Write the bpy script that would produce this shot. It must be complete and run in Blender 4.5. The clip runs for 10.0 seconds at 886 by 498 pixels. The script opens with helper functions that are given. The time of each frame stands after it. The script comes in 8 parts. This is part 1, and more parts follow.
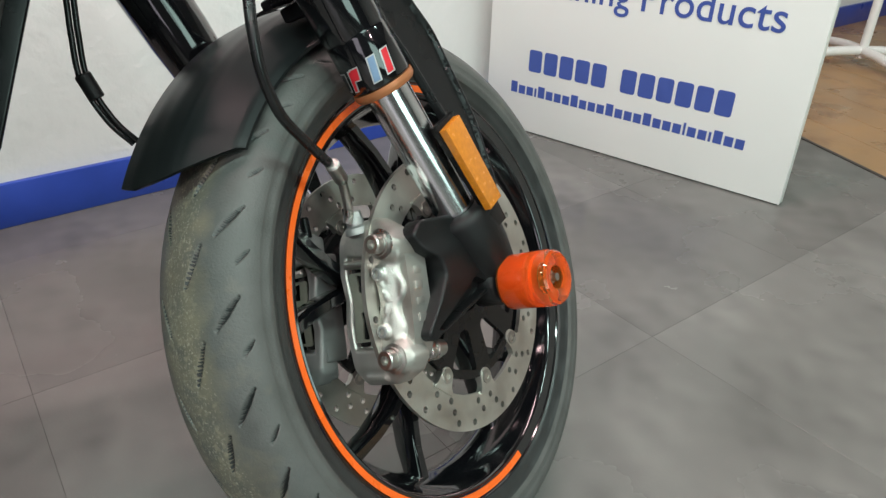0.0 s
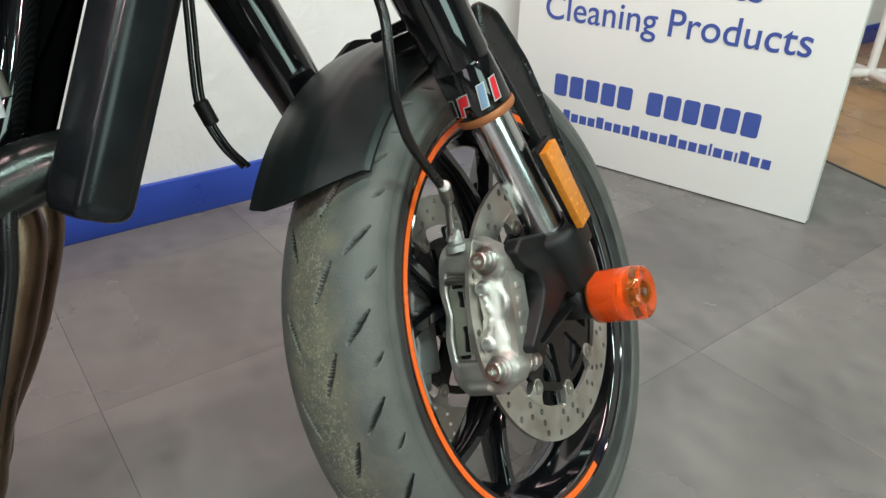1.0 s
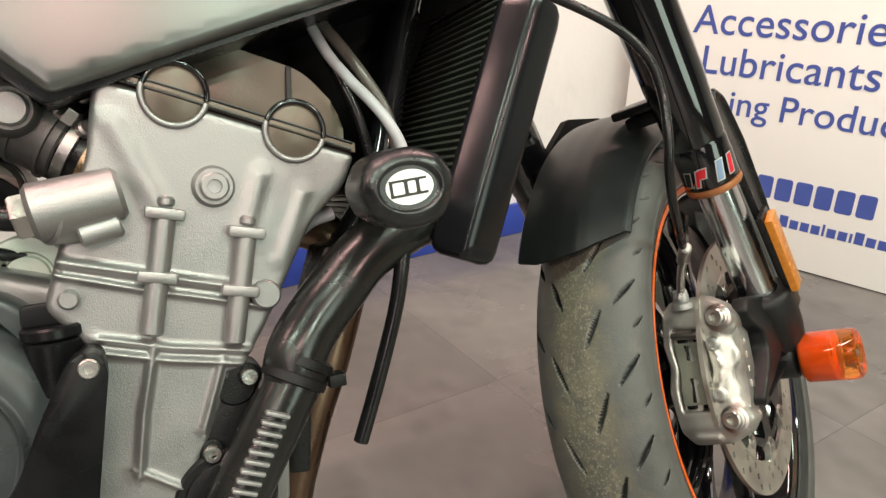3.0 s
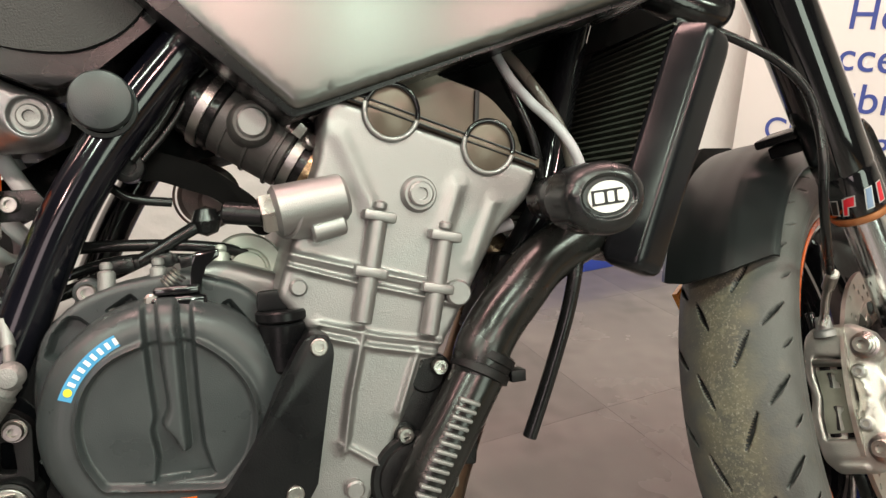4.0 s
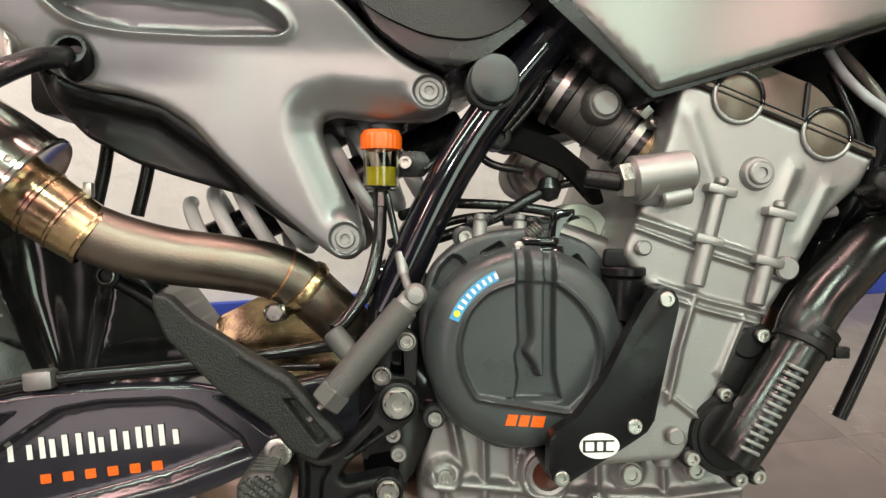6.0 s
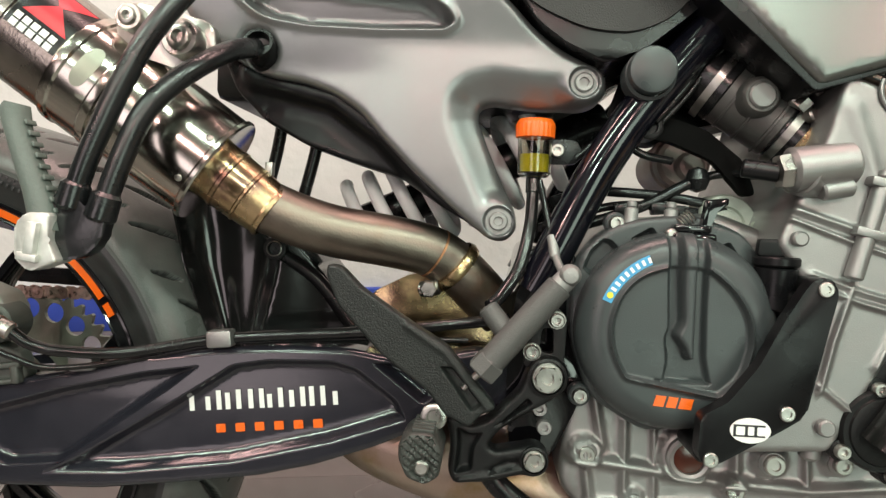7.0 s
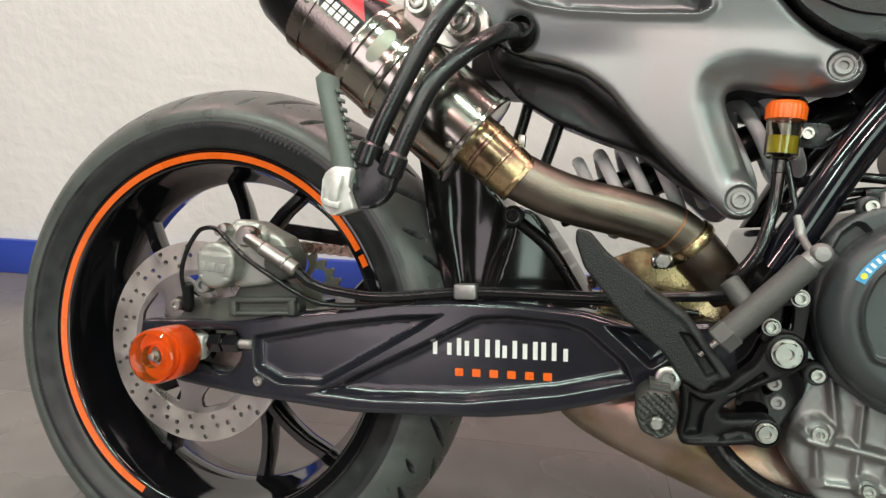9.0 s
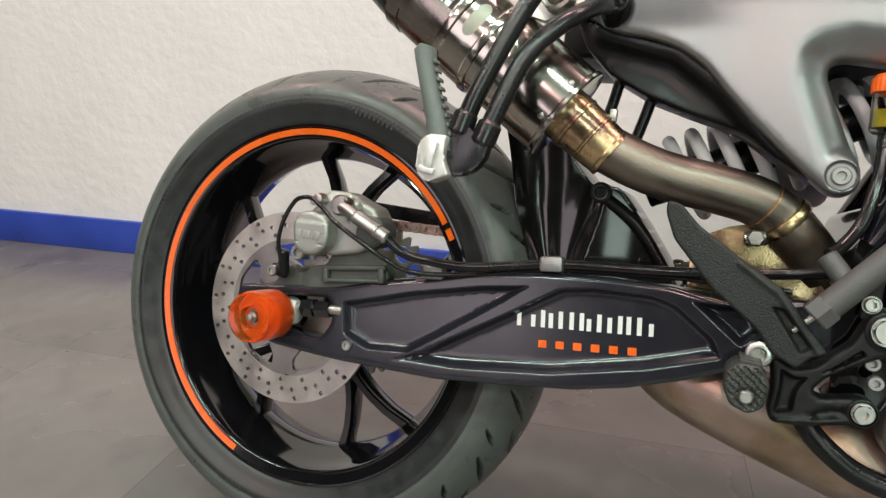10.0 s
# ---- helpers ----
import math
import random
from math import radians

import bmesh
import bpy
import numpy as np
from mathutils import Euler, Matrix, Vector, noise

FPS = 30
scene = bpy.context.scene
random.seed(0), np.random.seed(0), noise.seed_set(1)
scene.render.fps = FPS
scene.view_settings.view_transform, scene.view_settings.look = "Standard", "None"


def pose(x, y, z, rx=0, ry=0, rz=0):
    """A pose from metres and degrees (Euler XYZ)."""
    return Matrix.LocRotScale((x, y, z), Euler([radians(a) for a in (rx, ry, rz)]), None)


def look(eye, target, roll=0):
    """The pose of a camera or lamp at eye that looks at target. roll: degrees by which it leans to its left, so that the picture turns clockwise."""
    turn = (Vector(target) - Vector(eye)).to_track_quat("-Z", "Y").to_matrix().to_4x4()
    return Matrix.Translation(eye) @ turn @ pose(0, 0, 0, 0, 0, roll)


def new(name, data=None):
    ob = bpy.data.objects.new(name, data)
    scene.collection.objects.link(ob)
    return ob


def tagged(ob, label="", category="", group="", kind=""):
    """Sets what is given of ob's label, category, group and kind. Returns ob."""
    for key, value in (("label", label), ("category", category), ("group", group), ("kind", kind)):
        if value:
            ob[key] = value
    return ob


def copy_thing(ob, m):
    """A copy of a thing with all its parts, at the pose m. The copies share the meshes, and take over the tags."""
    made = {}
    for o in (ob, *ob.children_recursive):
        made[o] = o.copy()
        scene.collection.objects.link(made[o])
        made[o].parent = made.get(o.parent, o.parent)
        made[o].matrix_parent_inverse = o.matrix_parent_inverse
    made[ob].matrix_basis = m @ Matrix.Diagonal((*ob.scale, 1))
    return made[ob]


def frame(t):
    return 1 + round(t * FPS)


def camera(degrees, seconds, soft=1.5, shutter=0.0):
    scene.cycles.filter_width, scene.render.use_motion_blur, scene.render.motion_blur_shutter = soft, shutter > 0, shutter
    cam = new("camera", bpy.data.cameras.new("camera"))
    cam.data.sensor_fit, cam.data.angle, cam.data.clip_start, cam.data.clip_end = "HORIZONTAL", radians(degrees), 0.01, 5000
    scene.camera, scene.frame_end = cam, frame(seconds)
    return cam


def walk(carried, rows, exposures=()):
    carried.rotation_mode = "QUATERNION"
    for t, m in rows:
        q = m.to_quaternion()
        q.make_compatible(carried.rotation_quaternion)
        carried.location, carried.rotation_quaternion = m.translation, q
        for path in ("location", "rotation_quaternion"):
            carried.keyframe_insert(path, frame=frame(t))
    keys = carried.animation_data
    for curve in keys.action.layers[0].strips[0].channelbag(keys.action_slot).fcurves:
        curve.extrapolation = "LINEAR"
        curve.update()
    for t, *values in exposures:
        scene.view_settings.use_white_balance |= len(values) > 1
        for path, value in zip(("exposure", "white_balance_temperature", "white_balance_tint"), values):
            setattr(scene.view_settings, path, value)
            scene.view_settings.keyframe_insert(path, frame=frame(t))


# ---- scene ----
# the motorcycle leans on its stand; the camera's path is given in the motorcycle's own axes
BIKE = pose(0, 0, 0.004, -16, 0, 0)
cam = camera(65.5, 10.0, soft=1.4)
PATH = [
    (0, (1.1760, -0.6880, 0.5650), (2.0230, 1.0420, 0.0280), -6.60),
    (0.5, (1.1250, -0.6780, 0.5750), (1.9870, 1.0510, 0.0580), -6.70),
    (1, (1.0710, -0.6700, 0.5820), (1.9450, 1.0630, 0.1000), -6.70),
    (1.5, (1.0110, -0.6640, 0.5950), (1.8940, 1.0770, 0.1620), -6.70),
    (2, (0.9550, -0.6440, 0.5940), (1.8440, 1.1090, 0.2230), -6.50),
    (3.5, (0.8030, -0.6560, 0.5940), (1.5220, 1.2010, 0.4070), -4.80),
    (4, (0.7610, -0.6640, 0.5860), (1.3710, 1.2370, 0.4540), -4.00),
    (4.5, (0.7220, -0.6740, 0.5770), (1.2190, 1.2610, 0.4790), -2.90),
    (5, (0.6850, -0.6830, 0.5690), (1.0630, 1.2800, 0.4930), -1.90),
    (5.5, (0.6500, -0.6950, 0.5600), (0.9070, 1.2870, 0.4920), -0.80),
    (7, (0.5620, -0.7400, 0.5350), (0.4410, 1.2550, 0.4660), 2.20),
    (7.5, (0.5390, -0.7560, 0.5270), (0.3070, 1.2290, 0.4460), 3.20),
    (8, (0.5210, -0.7730, 0.5200), (0.1770, 1.1950, 0.4320), 4.10),
    (8.5, (0.5030, -0.7920, 0.5110), (0.0570, 1.1550, 0.4190), 4.90),
    (9, (0.4880, -0.8080, 0.5030), (-0.0540, 1.1140, 0.3940), 5.70),
    (9.5, (0.4820, -0.8200, 0.4850), (-0.1570, 1.0720, 0.3720), 6.50),
    (10, (0.4820, -0.8290, 0.4690), (-0.2570, 1.0260, 0.3460), 7.20),
]
walk(cam, [(t, BIKE @ look(eye, target, roll)) for t, eye, target, roll in PATH],
     [(0.0, 0.03, 6450, 32), (1.0, 0.09, 6500, 31), (2.0, 0.18, 7050, 36), (4.5, 0.20, 7550, 43), (7.5, 0.03, 7150, 37.5), (10.0, -0.11, 6950, 38.5)])

# ---- light: a showroom with strip lights and a shop window ----
world = bpy.data.worlds.new("showroom_world")
scene.world = world
world.use_nodes = True
world.node_tree.nodes["Background"].inputs[0].default_value = (0.75, 0.85, 0.9, 1)
world.node_tree.nodes["Background"].inputs[1].default_value = 0.3


def area(name, at, toward, size_x, size_y, watts, colour):
    lamp = bpy.data.lights.new(name, "AREA")
    lamp.shape, lamp.size, lamp.size_y, lamp.energy, lamp.color = "RECTANGLE", size_x, size_y, watts, colour
    ob = new(name, lamp)
    ob.matrix_basis = look(at, toward)
    return ob


WARM, MINT, DAY = (1.0, 0.77, 0.69), (0.60, 1.0, 0.80), (0.95, 1.0, 0.97)
# daylight through the two panes of the shop window
area("shop_window_light", (-1.35, -4.1, 1.5), (-1.35, 0, 1.3), 1.5, 1.9, 18, DAY)
area("shop_window_light", (2.35, -4.1, 1.5), (2.35, 0, 1.3), 1.5, 1.9, 40, MINT)
# ceiling strips: a warm row along the wall, a greenish row over the aisle
STRIPS = [(-1.9, 0.1, WARM, 20), (0.3, 0.35, WARM, 25), (2.3, 0.55, WARM, 24), (-1.0, -1.25, MINT, 42), (1.1, -1.25, MINT, 42), (3.2, -1.25, MINT, 42)]
for x, y, colour, watts in STRIPS:
    area("strip_light", (x, y, 2.825), (x, y + 0.0001, 0), 1.44, 0.13, watts, colour)
# small spots on a rail over the far side of the aisle
SPOTS = [(-1.6, WARM), (-0.5, MINT), (0.4, WARM), (1.3, MINT), (2.4, WARM)]
for x, colour in SPOTS:
    area("spot_light", (x, -2.6, 2.42), (x * 0.6 + 0.2, 0, 0.5), 0.13, 0.13, 14, colour)

# ---- materials ----
def material(name, colour, rough=0.5, metal=0.0, vary=0.12, scale=30.0, bump=0.0, bump_scale=400.0, coat=0.0, rough_vary=0.1, spec=0.5, dist=0.001, coords="Object"):
    """A surface whose colour and gloss vary at two scales, with fine relief."""
    m = bpy.data.materials.new(name)
    m.use_nodes = True
    n, l = m.node_tree.nodes, m.node_tree.links
    b = n["Principled BSDF"]
    b.inputs["Metallic"].default_value = metal
    b.inputs["Coat Weight"].default_value = coat
    b.inputs["Coat Roughness"].default_value = 0.08
    b.inputs["Specular IOR Level"].default_value = spec
    tc = n.new("ShaderNodeTexCoord" if coords == "Object" else "ShaderNodeNewGeometry")
    big = n.new("ShaderNodeTexNoise")
    big.inputs["Scale"].default_value, big.inputs["Detail"].default_value = scale, 6
    small = n.new("ShaderNodeTexNoise")
    small.inputs["Scale"].default_value, small.inputs["Detail"].default_value = bump_scale, 3
    l.new(tc.outputs[coords], big.inputs["Vector"])
    l.new(tc.outputs[coords], small.inputs["Vector"])
    ramp = n.new("ShaderNodeMapRange")
    ramp.inputs["From Min"].default_value, ramp.inputs["From Max"].default_value = 0.3, 0.7
    ramp.inputs["To Min"].default_value, ramp.inputs["To Max"].default_value = 1 - vary, 1 + vary
    l.new(big.outputs["Fac"], ramp.inputs["Value"])
    mul = n.new("ShaderNodeVectorMath")
    mul.operation = "SCALE"
    mul.inputs[0].default_value = colour
    l.new(ramp.outputs[0], mul.inputs["Scale"])
    l.new(mul.outputs[0], b.inputs["Base Color"])
    rr = n.new("ShaderNodeMapRange")
    rr.inputs["From Min"].default_value, rr.inputs["From Max"].default_value = 0.3, 0.7
    rr.inputs["To Min"].default_value, rr.inputs["To Max"].default_value = max(0.02, rough - rough_vary), min(1, rough + rough_vary)
    l.new(big.outputs["Fac"], rr.inputs["Value"])
    l.new(rr.outputs[0], b.inputs["Roughness"])
    if bump:
        bp = n.new("ShaderNodeBump")
        bp.inputs["Strength"].default_value, bp.inputs["Distance"].default_value = min(1.0, bump), dist
        l.new(small.outputs["Fac"], bp.inputs["Height"])
        l.new(bp.outputs[0], b.inputs["Normal"])
    return m


def mixed(m, colour, scale, low, high, detail=8.0, coords="Object"):
    """Adds patches of another colour (dirt, scuffs, mottling) to a material."""
    n, l = m.node_tree.nodes, m.node_tree.links
    b = n["Principled BSDF"]
    old = b.inputs["Base Color"].links[0].from_socket
    tc = n.new("ShaderNodeTexCoord" if coords == "Object" else "ShaderNodeNewGeometry")
    t = n.new("ShaderNodeTexNoise")
    t.inputs["Scale"].default_value, t.inputs["Detail"].default_value, t.inputs["Roughness"].default_value = scale, detail, 0.65
    l.new(tc.outputs[coords], t.inputs["Vector"])
    r = n.new("ShaderNodeMapRange")
    r.interpolation_type = "SMOOTHSTEP"
    r.inputs["From Min"].default_value, r.inputs["From Max"].default_value = low, high
    l.new(t.outputs["Fac"], r.inputs["Value"])
    mix = n.new("ShaderNodeMix")
    mix.data_type = "RGBA"
    l.new(r.outputs[0], mix.inputs["Factor"])
    l.new(old, mix.inputs["A"])
    mix.inputs["B"].default_value = (*colour, 1)
    l.new(mix.outputs["Result"], b.inputs["Base Color"])
    return m


def clear(name, colour, rough=0.05, transmission=1.0):
    m = material(name, colour, rough, vary=0.03, rough_vary=0.02)
    m.node_tree.nodes["Principled BSDF"].inputs["Transmission Weight"].default_value = transmission
    m.node_tree.nodes["Principled BSDF"].inputs["IOR"].default_value = 1.45
    return m


def lit(name, colour, strength):
    m = bpy.data.materials.new(name)
    m.use_nodes = True
    b = m.node_tree.nodes["Principled BSDF"]
    b.inputs["Base Color"].default_value = (0.8, 0.8, 0.8, 1)
    b.inputs["Emission Color"].default_value = (*colour, 1)
    b.inputs["Emission Strength"].default_value = strength
    return m


RUBBER = mixed(material("worn_tyre_rubber", (0.074, 0.085, 0.079), 0.34, vary=0.15, scale=25, bump=0.25, bump_scale=500), (0.060, 0.064, 0.062), 40, 0.5, 0.8)
MUDDY = mixed(material("dusty_tyre_rubber", (0.072, 0.074, 0.070), 0.55, vary=0.2, scale=30, bump=0.4, bump_scale=450), (0.075, 0.077, 0.074), 30, 0.45, 0.75)


def dried_mud(m):
    """Dried dust and grit along the middle of a tyre's tread, thinning towards the shoulders."""
    n, l = m.node_tree.nodes, m.node_tree.links
    b = n["Principled BSDF"]
    old = b.inputs["Base Color"].links[0].from_socket
    tc = n.new("ShaderNodeTexCoord")
    sep = n.new("ShaderNodeSeparateXYZ")
    l.new(tc.outputs["Object"], sep.inputs[0])
    ab = n.new("ShaderNodeMath")
    ab.operation = "ABSOLUTE"
    l.new(sep.outputs["Y"], ab.inputs[0])
    band = n.new("ShaderNodeMapRange")
    band.interpolation_type = "SMOOTHSTEP"
    band.inputs["From Min"].default_value, band.inputs["From Max"].default_value = 0.012, 0.060
    band.inputs["To Min"].default_value, band.inputs["To Max"].default_value = 0.34, -0.05
    l.new(ab.outputs[0], band.inputs["Value"])
    for scale, colour, low, high in ((35, (0.145, 0.128, 0.092), 0.58, 1.0), (420, (0.34, 0.31, 0.245), 0.88, 1.10), (150, (0.22, 0.195, 0.14), 0.86, 1.1)):
        t = n.new("ShaderNodeTexNoise")
        t.inputs["Scale"].default_value, t.inputs["Detail"].default_value = scale, 5
        l.new(tc.outputs["Object"], t.inputs["Vector"])
        add = n.new("ShaderNodeMath")
        l.new(t.outputs["Fac"], add.inputs[0])
        l.new(band.outputs[0], add.inputs[1])
        r = n.new("ShaderNodeMapRange")
        r.inputs["From Min"].default_value, r.inputs["From Max"].default_value = low, high
        l.new(add.outputs[0], r.inputs["Value"])
        mix = n.new("ShaderNodeMix")
        mix.data_type = "RGBA"
        l.new(r.outputs[0], mix.inputs["Factor"])
        l.new(old, mix.inputs["A"])
        mix.inputs["B"].default_value = (*colour, 1)
        old = mix.outputs["Result"]
    l.new(old, b.inputs["Base Color"])
    return m


dried_mud(MUDDY)
PIPE = material("shiny_black_pipe_plastic", (0.010, 0.0105, 0.010), 0.24, bump=0.10, bump_scale=500, spec=0.5)
HOSE = material("rubber_hose", (0.008, 0.008, 0.0085), 0.22, bump=0.15, spec=0.45)
GLOSS = material("gloss_black_paint", (0.004, 0.004, 0.005), 0.08, coat=0.6, rough_vary=0.03, bump=0.05, bump_scale=60)
SATIN = material("satin_black_plastic", (0.006, 0.0062, 0.0068), 0.28, bump=0.10, bump_scale=900, rough_vary=0.05, spec=0.34)
MATTE = material("matte_black_cast_metal", (0.006, 0.006, 0.0065), 0.38, bump=0.4, bump_scale=1100, spec=0.28)
POWDER = material("black_powder_coat", (0.009, 0.010, 0.011), 0.28, bump=0.12, bump_scale=400, spec=0.6)
DARKCAST = material("dark_grey_casting", (0.085, 0.093, 0.085), 0.5, 0.3, bump=0.5, bump_scale=900)
HEADER = mixed(material("copper_brown_header_steel", (0.19, 0.115, 0.08), 0.32, 1.0, vary=0.2, scale=20, bump=0.2), (0.16, 0.09, 0.06), 18, 0.45, 0.75)
ARMBLACK = material("black_anodised_casting", (0.015, 0.015, 0.021), 0.18, bump=0.03, bump_scale=1500, vary=0.1, rough_vary=0.03, spec=0.7)
GUARD = material("grained_black_plastic", (0.016, 0.018, 0.0175), 0.38, bump=0.7, bump_scale=750, dist=0.0012, spec=0.3)
FRAME = material("gloss_black_frame_paint", (0.004, 0.004, 0.007), 0.12, coat=0.25, rough_vary=0.03, bump=0.04, bump_scale=60)
COVER = material("dark_grey_magnesium_paint", (0.038, 0.045, 0.047), 0.34, bump=0.15, bump_scale=1300, vary=0.08)
MUDGUARD = material("satin_black_mudguard_plastic", (0.008, 0.010, 0.0105), 0.34, bump=0.06, bump_scale=900, rough_vary=0.02, vary=0.05, spec=0.3)
FORKBLUE = material("blue_grey_print", (0.16, 0.25, 0.38), 0.35)
SILVERPRINT = material("silver_print", (0.50, 0.50, 0.50), 0.35, 0.4)
HUGGER = material("shiny_black_hugger_plastic", (0.008, 0.009, 0.009), 0.13, bump=0.05, bump_scale=80, rough_vary=0.04, spec=0.7)
ORANGE = material("orange_paint", (0.90, 0.125, 0.008), 0.3, vary=0.06)
STEEL = material("brushed_steel", (0.45, 0.435, 0.41), 0.33, 1.0, bump=0.2, bump_scale=700)
DISC = material("brake_disc_steel", (0.60, 0.575, 0.53), 0.42, 1.0, bump=0.25, bump_scale=600, vary=0.15)
CHROME = material("hard_chrome", (0.76, 0.77, 0.79), 0.17, 1.0, vary=0.03, rough_vary=0.03)
ALU = material("cast_aluminium", (0.315, 0.308, 0.305), 0.42, 0.80, bump=0.25, bump_scale=1200, vary=0.06)
ALUD = material("grey_cast_aluminium", (0.30, 0.30, 0.295), 0.5, 0.7, bump=0.4, bump_scale=1000, vary=0.1)
CALIPER = mixed(material("caliper_aluminium", (0.47, 0.455, 0.425), 0.42, 0.88, bump=0.35, bump_scale=900, vary=0.1), (0.22, 0.20, 0.17), 60, 0.58, 0.8)
SILVER = material("silver_grey_paint", (0.245, 0.245, 0.25), 0.34, 0.75, bump=0.10, bump_scale=2500, vary=0.02, rough_vary=0.03)
TANK = material("silver_metallic_tank_paint", (0.165, 0.170, 0.162), 0.30, 0.80, bump=0.05, bump_scale=2500, vary=0.02, rough_vary=0.02)
TITAN = mixed(material("heat_tinted_steel", (0.205, 0.168, 0.140), 0.42, 1.0, bump=0.2, bump_scale=500, vary=0.18, scale=18), (0.20, 0.13, 0.09), 14, 0.5, 0.75)
GOLD = mixed(material("gold_tinted_steel", (0.50, 0.36, 0.20), 0.24, 1.0, vary=0.2, scale=30, bump=0.15), (0.24, 0.13, 0.10), 28, 0.45, 0.7)
MIRROR = material("polished_stainless", (0.50, 0.47, 0.42), 0.16, 1.0, vary=0.06, rough_vary=0.012)
MUFFLER = material("brushed_muffler_steel", (0.30, 0.27, 0.24), 0.25, 1.0, bump=0.2, bump_scale=300, vary=0.1)
SPRING = material("white_spring_paint", (0.80, 0.79, 0.80), 0.35, vary=0.05)
AMBER = material("amber_reflector", (0.58, 0.18, 0.010), 0.2, coat=0.5, bump=0.5, bump_scale=500, vary=0.12, scale=200)
ORANGE_CLEAR = clear("clear_orange_plastic", (1.0, 0.34, 0.06), 0.03, 0.92)
SLIDER_CORE = material("deep_orange_nylon", (0.95, 0.17, 0.010), 0.35, vary=0.06)
FLUID_CUP = clear("clear_reservoir_plastic", (0.80, 0.78, 0.68), 0.05, 1.0)
FLUID = material("yellow_brake_fluid", (0.58, 0.48, 0.03), 0.15, vary=0.1)
BROWNHOSE = material("brown_grey_hose", (0.085, 0.072, 0.062), 0.35)
GREYHOSE = material("pale_grey_hose", (0.42, 0.42, 0.44), 0.4)
RCAL = mixed(material("rear_caliper_aluminium", (0.37, 0.385, 0.355), 0.38, 0.65, bump=0.35, bump_scale=900, vary=0.08), (0.20, 0.20, 0.185), 70, 0.58, 0.8)
STARTER = material("pale_green_grey_casting", (0.46, 0.48, 0.43), 0.45, 0.5, bump=0.3, bump_scale=900, vary=0.08)
MOTOR = material("brown_grey_casting", (0.25, 0.205, 0.185), 0.45, 0.3, bump=0.3, bump_scale=700)
CASTGREY = material("grey_cast_cylinder", (0.085, 0.084, 0.082), 0.5, 0.2, bump=0.5, bump_scale=900)
WHITE = material("white_print", (0.78, 0.78, 0.76), 0.4, vary=0.03)
BLACKPRINT = material("black_print", (0.012, 0.012, 0.013), 0.4)
RED = material("red_print", (0.62, 0.02, 0.03), 0.35)
BLUEPRINT = material("blue_sticker", (0.02, 0.30, 0.55), 0.35)
YELLOW = material("yellow_print", (0.75, 0.62, 0.05), 0.4)
SEAT = material("black_seat_vinyl", (0.035, 0.034, 0.034), 0.5, bump=0.6, bump_scale=700, spec=0.3)
SLIDER = material("satin_black_nylon", (0.005, 0.005, 0.0058), 0.33, bump=0.1, bump_scale=900, spec=0.22)
# near-black for dull plastic parts, and for fillers that paint shade into deep gaps
DEEPBLACK = material("black_plastic_and_shade_fill", (0.002, 0.002, 0.002), 0.6, spec=0.06)
THROTTLE = material("dark_throttle_casting", (0.115, 0.108, 0.105), 0.42, 0.6, bump=0.3, bump_scale=800, vary=0.15)
PEG = material("worn_black_rubber", (0.030, 0.033, 0.030), 0.5, bump=0.4, vary=0.25, scale=60)
RADCORE = material("radiator_core", (0.075, 0.085, 0.070), 0.5, 0.3)
RADTANK = material("black_radiator_end_paint", (0.007, 0.008, 0.0095), 0.22, rough_vary=0.03, spec=0.32)
CHAIN = material("oiled_chain_steel", (0.52, 0.37, 0.31), 0.33, 0.9, vary=0.3, scale=150)
SPROCKET = material("sprocket_steel", (0.27, 0.28, 0.23), 0.45, 0.6, vary=0.2)
COLLECTOR = mixed(material("heat_coloured_collector", (0.42, 0.30, 0.25), 0.38, 0.9, vary=0.2, scale=14, bump=0.2), (0.30, 0.20, 0.10), 12, 0.45, 0.7)
# dark rubber of the sidewalls; also paints the shade inside the tread cuts
SIDEWALL = mixed(material("sidewall_and_cut_shade_rubber", (0.021, 0.023, 0.023), 0.38, vary=0.2, scale=40, bump=0.2, bump_scale=600), (0.035, 0.036, 0.034), 70, 0.55, 0.8)
ZINC = material("worn_zinc_casting", (0.62, 0.63, 0.60), 0.42, 0.5, vary=0.2, scale=90)
GREYRUBBER = material("grey_footrest_rubber", (0.115, 0.14, 0.127), 0.5, bump=0.4)
BRONZE = material("brown_plastic_cover", (0.135, 0.104, 0.080), 0.38, 0.3, bump=0.1)
WALL = mixed(material("white_painted_plaster", (0.74, 0.72, 0.71), 0.6, vary=0.04, scale=2.5, bump=0.9, bump_scale=26, dist=0.0036), (0.60, 0.58, 0.57), 3.0, 0.55, 0.9)
SKIRT = material("blue_skirting_paint", (0.022, 0.06, 0.36), 0.35, vary=0.12, scale=8, bump=0.25, bump_scale=40)
BOARD = material("white_sign_board", (0.80, 0.80, 0.775), 0.4, vary=0.015, scale=3)
INK = material("blue_sign_lettering", (0.045, 0.085, 0.33), 0.45, vary=0.05)
# the unseen ceiling and walls are toned dark to keep fill light down
CEIL = material("grey_ceiling", (0.13, 0.128, 0.125), 0.8, vary=0.03, scale=2)
BACKWALL = material("dark_unseen_wall", (0.06, 0.058, 0.056), 0.7, vary=0.2, scale=1.5)
LAMP = lit("warm_lamp_diffuser", (1.0, 0.78, 0.69), 6.0)
COOL_LAMP = lit("cool_lamp_diffuser", (0.78, 1.0, 0.87), 6.0)


from mathutils.geometry import delaunay_2d_cdt


